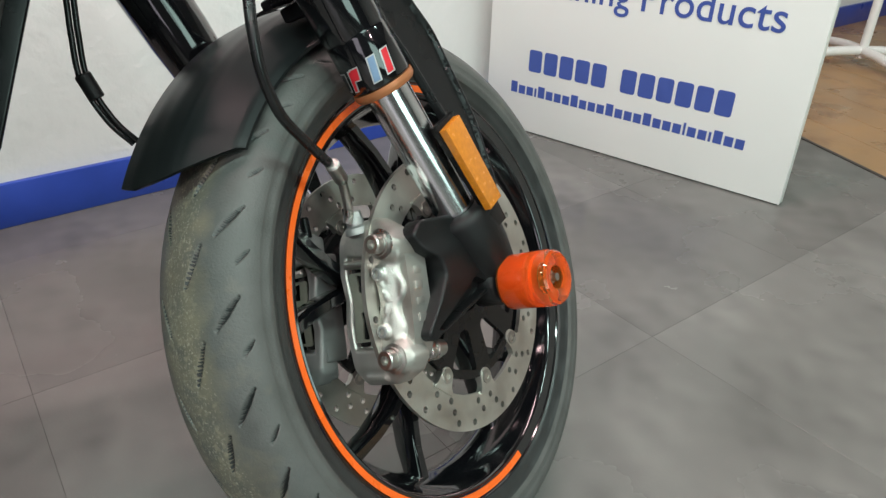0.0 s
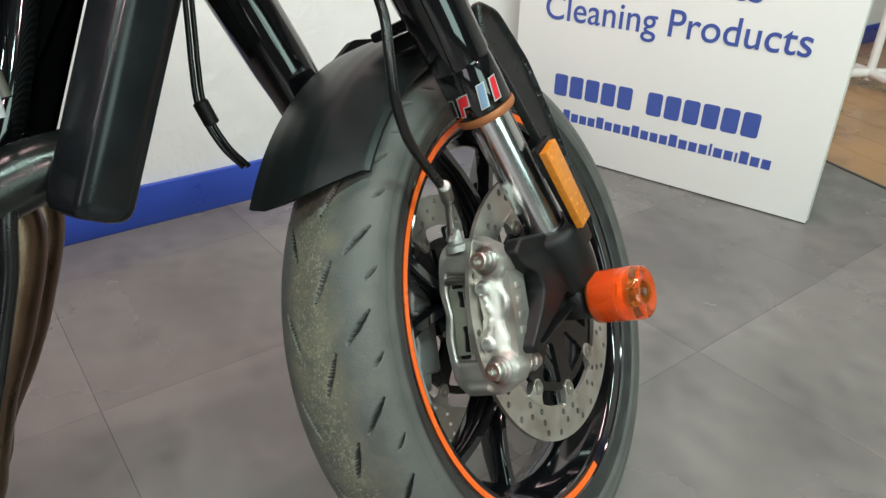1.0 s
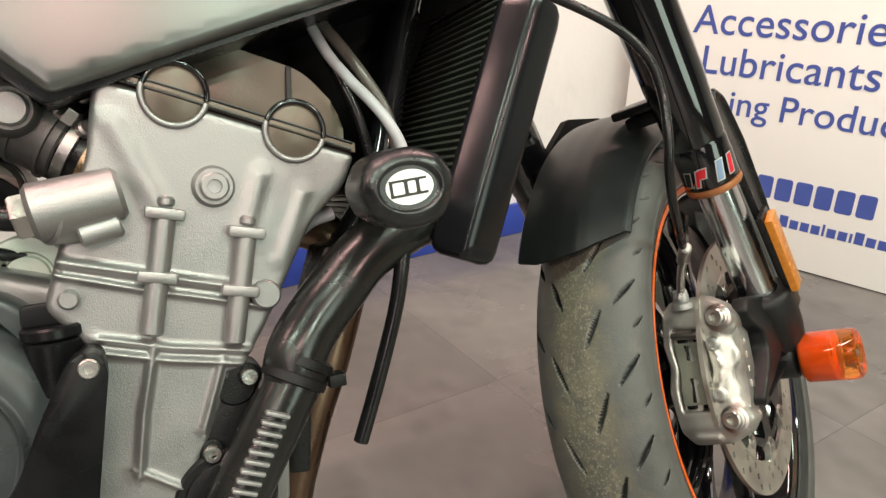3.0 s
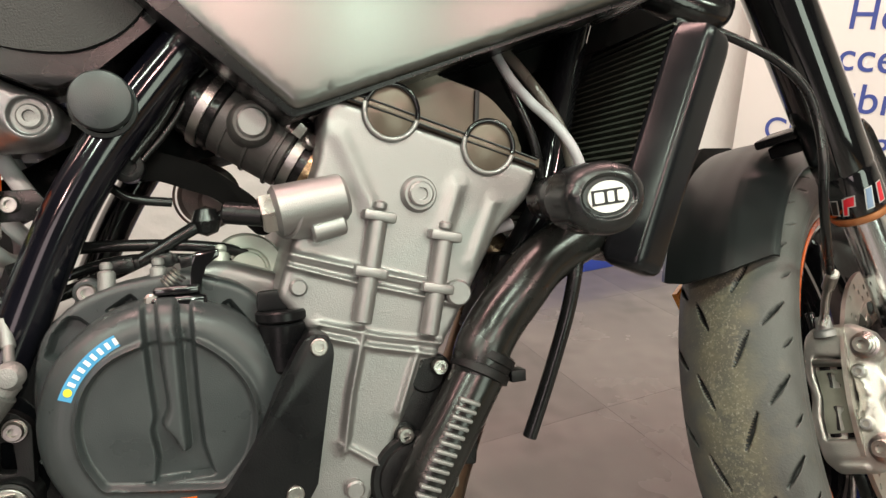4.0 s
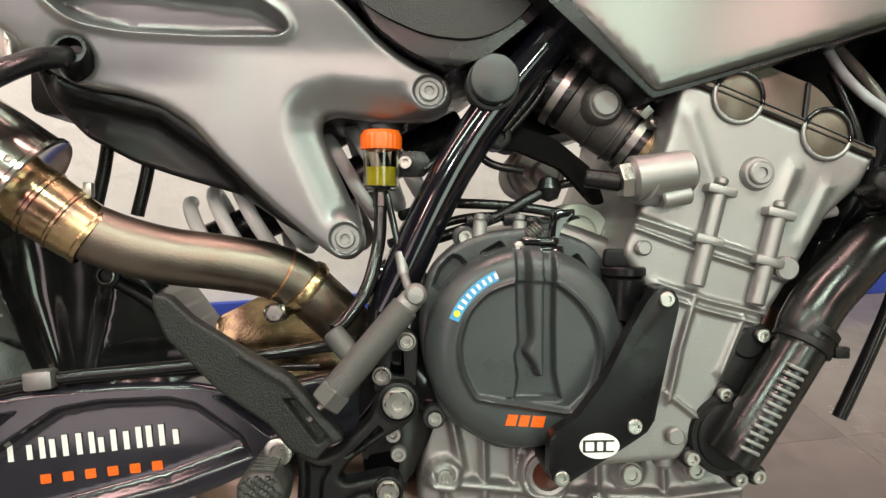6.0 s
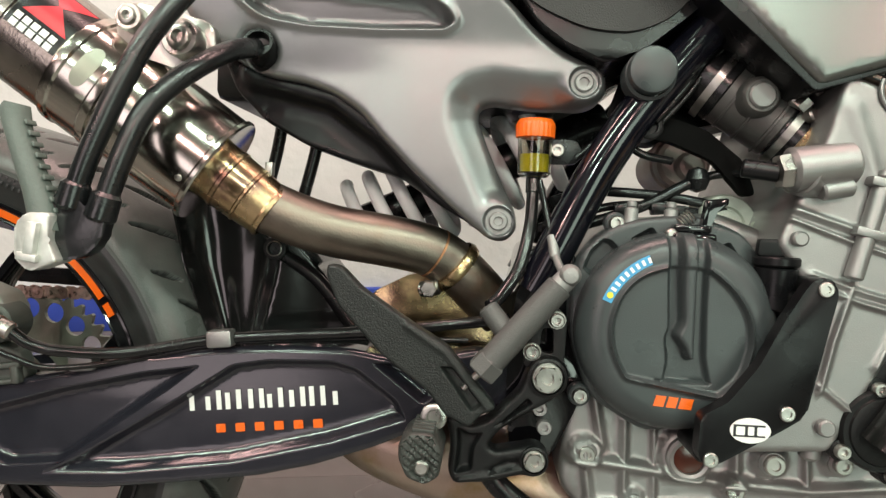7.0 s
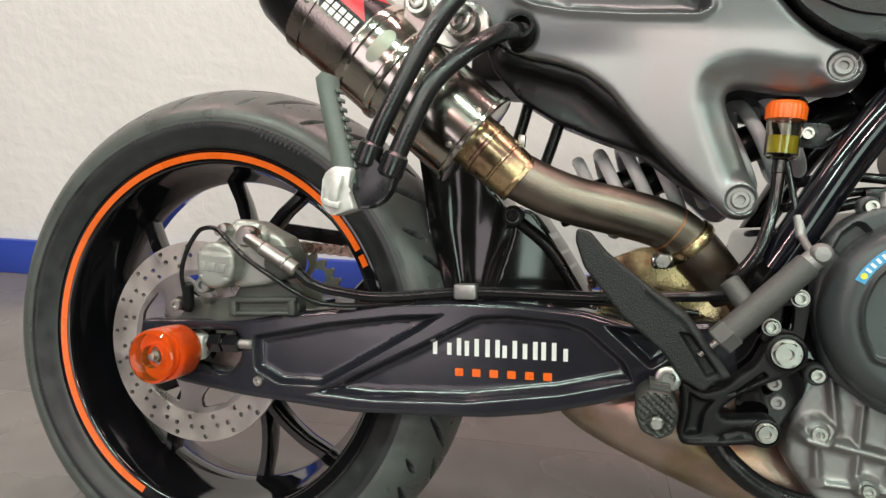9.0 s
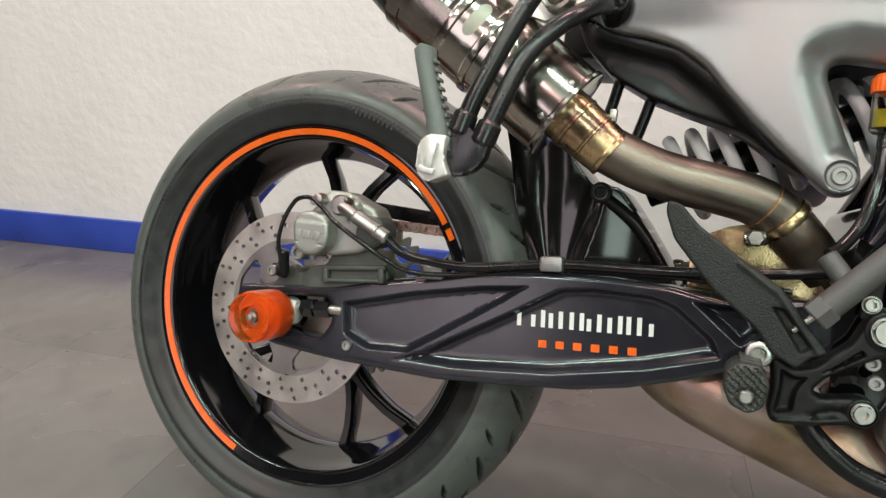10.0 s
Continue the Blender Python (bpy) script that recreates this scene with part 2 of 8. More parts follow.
# ---- building helpers ----
def part(name, bm, mat, parent=None, label="", m=None, angle=38):
    """Links a bmesh as one mesh object under a thing or a part."""
    bmesh.ops.recalc_face_normals(bm, faces=bm.faces)
    for f in bm.faces:
        f.smooth = True
    for e in bm.edges:
        if len(e.link_faces) == 2 and e.calc_face_angle(0) > radians(angle):
            e.smooth = False
    me = bpy.data.meshes.new(name)
    bm.to_mesh(me)
    bm.free()
    me.materials.append(mat)
    ob = new(name, me)
    ob.parent = parent
    if m is not None:
        ob.matrix_basis = m
    if label:
        tagged(ob, label)
    return ob


def thing(name, label, category, m=None, group="", kind=""):
    ob = new(name)
    if m is not None:
        ob.matrix_basis = m
    return tagged(ob, label, category, group, kind)


def B():
    return bmesh.new()


def frame_to(p0, p1):
    d = Vector(p1) - Vector(p0)
    return Matrix.Translation(p0) @ d.to_track_quat("Z", "Y").to_matrix().to_4x4(), d.length


def lathe(bm, profile, n=48, m=None, closed=True):
    """Turns (radius, height) points about z, then places them by m."""
    m = m or Matrix()
    rings = []
    for r, h in profile:
        if r < 1e-6:
            rings.append([bm.verts.new(m @ Vector((0, 0, h)))])
        else:
            rings.append([bm.verts.new(m @ Vector((r * math.cos(2 * math.pi * i / n), r * math.sin(2 * math.pi * i / n), h))) for i in range(n)])
    for a, b in zip(rings, rings[1:]):
        for i in range(n):
            j = (i + 1) % n
            if len(a) == 1 and len(b) == 1:
                continue
            if len(a) == 1:
                bm.faces.new((a[0], b[i], b[j]))
            elif len(b) == 1:
                bm.faces.new((a[i], a[j], b[0]))
            else:
                bm.faces.new((a[i], a[j], b[j], b[i]))
    return bm


def side(x, z, y=0.0):
    """The pose whose z axis points out of the machine's right side (towards -y), at (x, y, z)."""
    return Matrix.Translation((x, y, z)) @ Matrix.Rotation(radians(90), 4, "X")


def cyl(bm, p0, p1, r0, r1=None, n=24, c=0.0015):
    """A capped cylinder or cone from p0 to p1 with eased rims."""
    r1 = r0 if r1 is None else r1
    m, h = frame_to(p0, p1)
    c = min(c, h * 0.4, r0 * 0.5, r1 * 0.5)
    return lathe(bm, [(0, 0), (r0 - c, 0), (r0, c), (r1, h - c), (r1 - c, h), (0, h)], n, m)


def smooth_path(points, steps=8):
    """Points along a smooth curve through those given."""
    p = [Vector(q) for q in points]
    p = [2 * p[0] - p[1], *p, 2 * p[-1] - p[-2]]
    out = []
    for i in range(1, len(p) - 2):
        a, b, c, d = p[i - 1:i + 3]
        for k in range(steps):
            t = k / steps
            out.append(0.5 * (2 * b + (c - a) * t + (2 * a - 5 * b + 4 * c - d) * t * t + (3 * b - a - 3 * c + d) * t ** 3))
    out.append(p[-2])
    return out


def tube(bm, points, r, n=14, steps=8, r_end=None, flat=1.0):
    """A round bar or hose along a smooth path; r_end tapers it."""
    path = smooth_path(points, steps) if len(points) > 2 else [Vector(q) for q in points]
    r_end = r if r_end is None else r_end
    rings, up = [], None
    for i, p in enumerate(path):
        d = (path[min(i + 1, len(path) - 1)] - path[max(i - 1, 0)]).normalized()
        if up is None:
            up = d.orthogonal().normalized()
        up = (up - d * up.dot(d)).normalized()
        w = d.cross(up)
        q = r + (r_end - r) * i / max(1, len(path) - 1)
        rings.append([bm.verts.new(p + up * q * math.cos(2 * math.pi * k / n) + w * q * flat * math.sin(2 * math.pi * k / n)) for k in range(n)])
    for a, b in zip(rings, rings[1:]):
        for k in range(n):
            bm.faces.new((a[k], a[(k + 1) % n], b[(k + 1) % n], b[k]))
    bm.faces.new(rings[0])
    bm.faces.new(rings[-1])
    return bm


def rounded(outline, r, n=4):
    """The outline (x, z) with its corners rounded; r is one radius or one for each corner."""
    out, k = [], len(outline)
    for i, p in enumerate(outline):
        q = r[i] if isinstance(r, (list, tuple)) else r
        p, a, b = Vector(p), Vector(outline[i - 1]), Vector(outline[(i + 1) % k])
        u, v = a - p, b - p
        q = min(q, u.length * 0.45, v.length * 0.45)
        s, e = p + u.normalized() * q, p + v.normalized() * q
        for j in range(n + 1):
            t = j / n
            out.append(tuple(s * (1 - t) ** 2 + p * 2 * t * (1 - t) + e * t * t))
    return out


def plate(bm, outline, y0, y1, bevel=0.002, r=0.0, m=None, seg=2, both=False):
    """An (x, z) outline extruded from y0 (the outer face) to y1, its outer rim bevelled."""
    m = m or Matrix()
    pts = rounded(outline, r) if r else outline
    front = [bm.verts.new((x, y0, z)) for x, z in pts]
    back = [bm.verts.new((x, y1, z)) for x, z in pts]
    ff, fb = bm.faces.new(front), bm.faces.new(back[::-1])
    for i in range(len(pts)):
        j = (i + 1) % len(pts)
        bm.faces.new((front[i], back[i], back[j], front[j]))
    made = set(front + back)
    if bevel:
        edges = list(ff.edges) + (list(fb.edges) if both else [])
        res = bmesh.ops.bevel(bm, geom=edges, offset=bevel, segments=seg, affect="EDGES", profile=0.6, clamp_overlap=True)
        made |= set(res["verts"])
    for v in made:
        if v.is_valid:
            v.co = m @ v.co
    return bm


def ring_points(cx, cz, r, n=24, start=0.0):
    return [(cx + r * math.cos(start + 2 * math.pi * i / n), cz + r * math.sin(start + 2 * math.pi * i / n)) for i in range(n)]


def pierced(bm, loops, y0, y1, m=None):
    """A flat plate with holes: the first loop is its rim, the others are cut through it."""
    m = m or Matrix()
    for y in (y0, y1):
        edges = []
        for loop in loops:
            vs = [bm.verts.new(m @ Vector((x, y, z))) for x, z in loop]
            edges += [bm.edges.new((vs[i], vs[(i + 1) % len(vs)])) for i in range(len(vs))]
        bmesh.ops.triangle_fill(bm, use_beauty=True, use_dissolve=False, edges=edges)
    for loop in loops:
        k = len(loop)
        a = [bm.verts.new(m @ Vector((x, y0, z))) for x, z in loop]
        b = [bm.verts.new(m @ Vector((x, y1, z))) for x, z in loop]
        for i in range(k):
            bm.faces.new((a[i], b[i], b[(i + 1) % k], a[(i + 1) % k]))
    bmesh.ops.remove_doubles(bm, verts=bm.verts, dist=1e-6)
    return bm


def box(bm, centre, size, bevel=0.002, turn=(0, 0, 0)):
    m = pose(*centre, *turn)
    x, y, z = (s / 2 for s in size)
    vs = [bm.verts.new(Vector((a * x, b * y, c * z))) for a in (-1, 1) for b in (-1, 1) for c in (-1, 1)]
    faces = [bm.faces.new([vs[i] for i in q]) for q in ((0, 1, 3, 2), (4, 6, 7, 5), (0, 4, 5, 1), (2, 3, 7, 6), (0, 2, 6, 4), (1, 5, 7, 3))]
    made = set(vs)
    if bevel:
        edges = {e for f in faces for e in f.edges}
        made |= set(bmesh.ops.bevel(bm, geom=list(edges), offset=bevel, segments=2, affect="EDGES", profile=0.5, clamp_overlap=True)["verts"])
    for v in made:
        if v.is_valid:
            v.co = m @ v.co
    return bm


def socket_bolt(bm, m, r, h, washer=0.0):
    """A round-headed bolt with a star recess, its head along m's z axis."""
    if washer:
        lathe(bm, [(0, 0), (washer, 0), (washer, 0.0015), (0, 0.0015)], 24, m)
    lathe(bm, [(r, 0), (r, h * 0.75), (r * 0.86, h), (r * 0.5, h), (r * 0.46, h * 0.45), (0, h * 0.4)], 20, m)
    return bm


def hex_head(bm, m, r, h):
    return lathe(bm, [(r, 0), (r, h * 0.8), (r * 0.9, h), (0, h)], 6, m)


def loft(bm, rings, cap=True):
    """Skins closed rings of equal count."""
    vs = [[bm.verts.new(p) for p in ring] for ring in rings]
    for a, b in zip(vs, vs[1:]):
        for i in range(len(a)):
            j = (i + 1) % len(a)
            bm.faces.new((a[i], a[j], b[j], b[i]))
    if cap:
        bm.faces.new(vs[0])
        bm.faces.new(vs[-1][::-1])
    return bm


def letter_blocks(bm, widths, height, m, gap=0.25, depth=0.0006):
    """A row of upright blocks, one for each sign of a mark that is not spelled out; x along, z up, facing -y."""
    x = 0.0
    for w in widths:
        if w > 0:
            plate(bm, rounded([(x, 0), (x + w, 0), (x + w, height), (x, height)], height * 0.12, 2), -depth, 0, 0, m=m)
        x += abs(w) + gap * height
    return bm


def resample(loop, step, closed=True):
    """Points along a line, no farther apart than step."""
    out = []
    ends = list(zip(loop, loop[1:] + loop[:1])) if closed else list(zip(loop, loop[1:]))
    for (x0, z0), (x1, z1) in ends:
        n = max(1, math.ceil(math.hypot(x1 - x0, z1 - z0) / step))
        out += [(x0 + (x1 - x0) * i / n, z0 + (z1 - z0) * i / n) for i in range(n)]
    return out if closed else out + [loop[-1]]


def away(P, line, closed=True):
    """Distance of each point of P to a line of (x, z) points."""
    a = np.array(line)
    b = np.roll(a, -1, 0) if closed else a[1:]
    a = a if closed else a[:-1]
    d = b - a
    n = np.maximum((d * d).sum(1), 1e-12)
    out = np.empty(len(P))
    for i in range(0, len(P), 2000):
        v = P[i:i + 2000, None] - a[None]
        t = np.clip((v * d[None]).sum(2) / n, 0, 1)
        out[i:i + 2000] = np.sqrt((((v - t[..., None] * d[None]) ** 2).sum(2)).min(1))
    return out


def within(P, loop):
    a = np.array(loop)
    b = np.roll(a, -1, 0)
    odd = np.zeros(len(P), bool)
    for (x0, z0), (x1, z1) in zip(a, b):
        if z0 != z1:
            odd ^= ((z0 > P[:, 1]) != (z1 > P[:, 1])) & (P[:, 0] < (x1 - x0) * (P[:, 1] - z0) / (z1 - z0) + x0)
    return odd


def ramp(v):
    v = np.clip(v, 0, 1)
    return v * v * (3 - 2 * v)


def ease(d, r):
    """How far a rim rounded by r falls back at the distance d from it."""
    k = r - np.minimum(d, r)
    return r - np.sqrt(np.maximum(r * r - k * k, 0))


def sunk(P, loop, depth, wall):
    """A pocket with sloping walls."""
    return depth * ramp(away(P, loop) / wall) * within(P, loop)


def raised(P, line, height, width):
    """A soft rib along an open line."""
    return -height * ramp(1.0 - away(P, line, False) / width)


def relief(bm, loops, back, surface, step=0.0035, rows=(0.0008, 0.0018, 0.0030, 0.0045, 0.0065), guides=(), sign=1.0):
    """A cast piece with an (x, z) outline: surface(P, d) gives the outer face's y, back its rear plane."""
    loops = [resample(list(q), step) for q in loops]
    guides = [resample(list(q), min(step, 0.0020)) for q in guides]
    pts, edges = [], []
    for q in loops:
        k = len(pts)
        pts += q
        edges += [(k + i, k + (i + 1) % len(q)) for i in range(len(q))]
    rims = len(pts)

    def open_to(P, gap):
        ok = within(P, loops[0])
        for q in loops[1:]:
            ok &= ~within(P, q)
        for q in loops:
            ok &= away(P, q) > gap
        return P[ok]

    extra = []
    for q in loops + guides:
        a = np.array(q)
        t = np.roll(a, -1, 0) - np.roll(a, 1, 0)
        n = np.stack([-t[:, 1], t[:, 0]], 1) / np.maximum(np.hypot(*t.T), 1e-9)[:, None]
        if q in guides:
            extra.append(open_to(a, 0.0012))
        for e in rows:
            for s in (-1, 1):
                extra.append(open_to(a + n * (e * s), e * 0.9 if q in loops else 0.0008))
    a = np.array(loops[0])
    gx, gz = np.meshgrid(np.arange(a[:, 0].min(), a[:, 0].max(), step), np.arange(a[:, 1].min(), a[:, 1].max(), step), indexing="ij")
    gx = gx + (np.arange(gx.shape[1]) % 2)[None, :] * step / 2
    G = open_to(np.stack([gx.ravel(), gz.ravel()], 1), step * 0.5)
    for q in guides:
        G = G[away(G, q) > 0.0075]
    extra.append(G)
    cell = {}
    for x, z in pts:
        cell.setdefault((int(x / 0.0006), int(z / 0.0006)), []).append((x, z))
    for e in extra:
        for x, z in e.tolist():
            i, j = int(x / 0.0006), int(z / 0.0006)
            if all((x - u) ** 2 + (z - v) ** 2 > 3.2e-7 for a in (-1, 0, 1) for c in (-1, 0, 1) for u, v in cell.get((i + a, j + c), ())):
                cell.setdefault((i, j), []).append((x, z))
                pts.append((x, z))
    res = delaunay_2d_cdt([Vector(p) for p in pts], edges, [], 0, 1e-7)
    P = np.array([tuple(v) for v in res[0]])
    d = np.full(len(P), 9.0)
    for q in loops:
        d = np.minimum(d, away(P, q))
    y = surface(P, d)
    vs = [bm.verts.new((p[0], sign * h, p[1])) for p, h in zip(P.tolist(), y.tolist())]
    mid = np.array([P[list(f)].mean(0) for f in res[2]])
    ok = within(mid, loops[0])
    for q in loops[1:]:
        ok &= ~within(mid, q)
    used = set()
    for f, k in zip(res[2], ok):
        if k:
            bm.faces.new([vs[i] for i in f])
            used |= set(f)
    where = {}
    for i, orig in enumerate(res[3]):
        for o in orig:
            if o < rims:
                where[o] = i
    rear = {}
    for i in range(rims):
        rear[where[i]] = rear.get(where[i]) or bm.verts.new((pts[i][0], sign * back, pts[i][1]))
    for p, q in edges:
        p, q = where[p], where[q]
        if p != q:
            bm.faces.new((vs[p], vs[q], rear[q], rear[p]))
    rim_edges = [bm.edges.get((rear[where[p]], rear[where[q]])) for p, q in edges if where[p] != where[q]]
    bmesh.ops.triangle_fill(bm, use_beauty=True, use_dissolve=False, edges=[e for e in rim_edges if e])
    for i, v in enumerate(vs):
        if i not in used and not v.link_faces:
            bm.verts.remove(v)
    return bm


# ---- the showroom ----
WALL_TURN = 9.4
WALL_AT = pose(0, 0.98, 0, 0, 0, WALL_TURN)


def structure(name, bm, mat, label, m=None, category="", parent=None):
    return tagged(part(name, bm, mat, parent, m=m), label, category or name.split("_")[0], kind="structure")


def tile_mat():
    m = material("grey_vinyl_tile", (0.128, 0.124, 0.118), 0.25, vary=0.16, scale=2.2, bump=0.12, bump_scale=220, rough_vary=0.08, coords="Position")
    mixed(m, (0.185, 0.178, 0.168), 3.2, 0.34, 0.80, 3, "Position")
    mixed(m, (0.085, 0.082, 0.079), 6.5, 0.40, 0.90, 2, "Position")
    mixed(m, (0.30, 0.29, 0.27), 420, 0.70, 0.80, 2, "Position")
    mixed(m, (0.42, 0.40, 0.38), 120, 0.77, 0.80, 2, "Position")
    n, l = m.node_tree.nodes, m.node_tree.links
    b = n["Principled BSDF"]
    old = b.inputs["Base Color"].links[0].from_socket
    info = n.new("ShaderNodeObjectInfo")
    r = n.new("ShaderNodeMapRange")
    r.inputs["To Min"].default_value, r.inputs["To Max"].default_value = 0.88, 1.12
    l.new(info.outputs["Random"], r.inputs["Value"])
    s = n.new("ShaderNodeVectorMath")
    s.operation = "SCALE"
    l.new(old, s.inputs[0])
    l.new(r.outputs[0], s.inputs["Scale"])
    l.new(s.outputs[0], b.inputs["Base Color"])
    return m


def wood_mat():
    m = material("oak_laminate", (0.36, 0.20, 0.09), 0.32, vary=0.2, scale=4, bump=0.2, bump_scale=150, coords="Position")
    return mixed(m, (0.22, 0.11, 0.05), 5, 0.45, 0.75, 4, "Position")


TILE, WOOD = tile_mat(), wood_mat()
b = B()
box(b, (0, -0.5, -0.06), (14, 10, 0.1), 0)
ground = structure("floor", b, material("floor_adhesive", (0.10, 0.097, 0.094), 0.7), "dark grey vinyl tiled showroom floor with narrow joints")

b = B()
box(b, (0.5, 0.06, 1.45), (14, 0.12, 2.92), 0)
wall = structure("wall_north", b, WALL, "white painted rough plaster wall above a blue skirting", WALL_AT)
b = B()
box(b, (0.5, -0.008, 0.05), (13.9, 0.016, 0.1), 0.003)
structure("baseboard", b, SKIRT, "blue painted skirting along the white wall", WALL_AT)
b = B()
box(b, (6.2, -0.5, 1.45), (0.12, 10, 2.92), 0)
structure("wall_east", b, WALL, "plain white showroom wall with blue skirting")
b = B()
box(b, (6.13, -0.5, 0.06), (0.016, 9.6, 0.12), 0.003)
structure("baseboard_east", b, SKIRT, "blue painted skirting on the far white wall", category="baseboard")
# west and south walls stay out of view; their dark tone deepens reflections
b = B()
box(b, (-5.2, -0.5, 1.45), (0.12, 10, 2.92), 0)
structure("wall_west", b, BACKWALL, "unseen showroom wall, toned dark to hold back fill light")
b = B()
for x, w in ((-3.65, 3.1), (0.5, 2.2), (4.65, 3.1)):
    box(b, (x, -4.2, 1.45), (w, 0.12, 2.92), 0)
for x in (-1.35, 2.35):
    box(b, (x, -4.2, 0.27), (1.5, 0.12, 0.56), 0)
    box(b, (x, -4.2, 2.68), (1.5, 0.12, 0.46), 0)
structure("wall_south", b, BACKWALL, "unseen showroom wall with a wide shop window, toned dark to hold back fill light")
b = B()
box(b, (0.5, -0.5, 2.96), (14, 10, 0.1), 0)
structure("ceiling", b, CEIL, "unseen showroom ceiling with strip lights, toned dark to limit bounced light")


def ceiling_light(x, y, glow, label):
    t = thing("ceiling_light", label, "ceiling light", pose(x, y, 2.9), "ceiling strip lights")
    b = B()
    box(b, (0, 0, -0.02), (1.5, 0.2, 0.05), 0.004)
    part("frame", b, CEIL, t)
    b = B()
    box(b, (0, 0, -0.055), (1.44, 0.13, 0.02), 0)
    part("diffuser", b, glow, t, "glowing diffuser")
    return t


for glow, label in ((LAMP, "long warm white ceiling strip light, switched on"), (COOL_LAMP, "long greenish white ceiling strip light, switched on")):
    first = None
    for x, y, colour, watts in STRIPS:
        if (colour == WARM) == (glow == LAMP):
            first = copy_thing(first, pose(x, y, 2.9)) if first else ceiling_light(x, y, glow, label)


def spot(x, glow):
    t = thing("spot_lamp", "small black rail spot lamp, switched on", "spot lamp", pose(x, -2.64, 2.46), "rail spot lamps")
    b = B()
    cyl(b, (0, 0, 0.46), (0, 0, 0.06), 0.008, n=12)
    part("rod", b, SATIN, t)
    b = B()
    lathe(b, [(0.085, -0.05), (0.09, 0.0), (0.07, 0.09), (0, 0.10)], 24, frame_to((0, 0.02, -0.02), (0, -0.1, 0.15))[0])
    part("housing", b, SATIN, t)
    return t


for x, colour in SPOTS:
    spot(x, LAMP)


# ---- the sign that stands behind the front wheel ----
def write(name, text, height, m, parent):
    """A line of lettering: each word a mesh of its own."""
    c = bpy.data.curves.new(name, "FONT")
    c.size, c.extrude, c.align_x, c.space_character, c.offset = height, 0.0006, "LEFT", 1.02, 0.0004
    meshes, x = [], 0.0
    for word in text.split():
        c.body = word
        me = bpy.data.meshes.new_from_object(bpy.data.objects.new("tmp", c))
        me.materials.clear()
        me.materials.append(INK)
        wide = max(v.co.x for v in me.vertices)
        meshes.append((me, x))
        x += wide + height * 0.27
    x -= height * 0.27
    for me, x0 in meshes:
        ob = new(name, me)
        ob.parent, ob.matrix_basis = parent, m @ Matrix.Translation((x0 - x / 2, 0, 0))


SIGN_TURN = math.degrees(math.atan2(0.437 - 1.135, 2.65 - 2.384))
sign = thing("display_sign", "white free-standing display board with blue lettering on the floor", "sign", pose(2.65, 0.437, 0.003, 0, 0, SIGN_TURN))
b = B()
box(b, (-0.456, 0.015, 0.6), (0.912, 0.03, 1.2), 0.002)
part("board", b, BOARD, sign)
for z, text, h in ((0.725, "Helmets", 0.110), (0.617, "Accessories", 0.110), (0.508, "Lubricants", 0.110), (0.401, "Cleaning Products", 0.098)):
    write("lettering", text, h, pose(-0.456, -0.0012, z, 90, 0, 0), sign)
x = -0.765
for w in [0.05] * 5 + [-0.035] + [0.05] * 6:
    if w > 0:
        b = B()
        plate(b, rounded([(x, 0.185), (x + 0.043, 0.185), (x + 0.043, 0.248), (x, 0.248)], 0.008, 3), -0.0012, 0, 0)
        part("number_bar", b, INK, sign)
    x += abs(w) + 0.0022
x = -0.822
for i in range(27):
    w = 0.022 if i not in (3, 20, 23) else 0.006
    b = B()
    plate(b, [(x, 0.113), (x + w, 0.113), (x + w, 0.138 if i % 4 else 0.146), (x, 0.138 if i % 4 else 0.146)], -0.0012, 0, 0)
    part("address_bar", b, INK, sign)
    x += w + 0.0062


# ---- clothes rack foot seen beyond the sign ----
def rack(x, y, turn):
    t = thing("garment_rack", "white tubular metal garment rack on the wooden floor", "rack", pose(x, y, 0, 0, 0, turn))
    for s in (-1, 1):
        b = B()
        tube(b, [(0.25 * s, -0.25, 0.03), (0.1 * s, -0.1, 0.055), (0, 0, 0.06)], 0.02, 10)
        part("foot", b, WHITE, t)
        b = B()
        tube(b, [(0.25 * s, 0.25, 0.03), (0.1 * s, 0.1, 0.055), (0, 0, 0.06)], 0.02, 10)
        part("foot", b, WHITE, t)
    b = B()
    cyl(b, (0, 0, 0.03), (0, 0, 1.4), 0.018)
    part("post", b, WHITE, t)
    return t


rack(4.14, 1.22, 20)


# ---- the motorcycle ----
bike = thing("motorcycle", "silver and black naked sports motorcycle leaning on its stand", "motorcycle", BIKE)
# steered front end: its own axes have the axle at the origin
STEER = Matrix.Translation((1.474, 0, 0.307)) @ Matrix.Rotation(radians(29.9), 4, Vector((-math.sin(radians(24)), 0, math.cos(radians(24)))))
REAR = Matrix.Translation((-0.005, 0, 0.319))


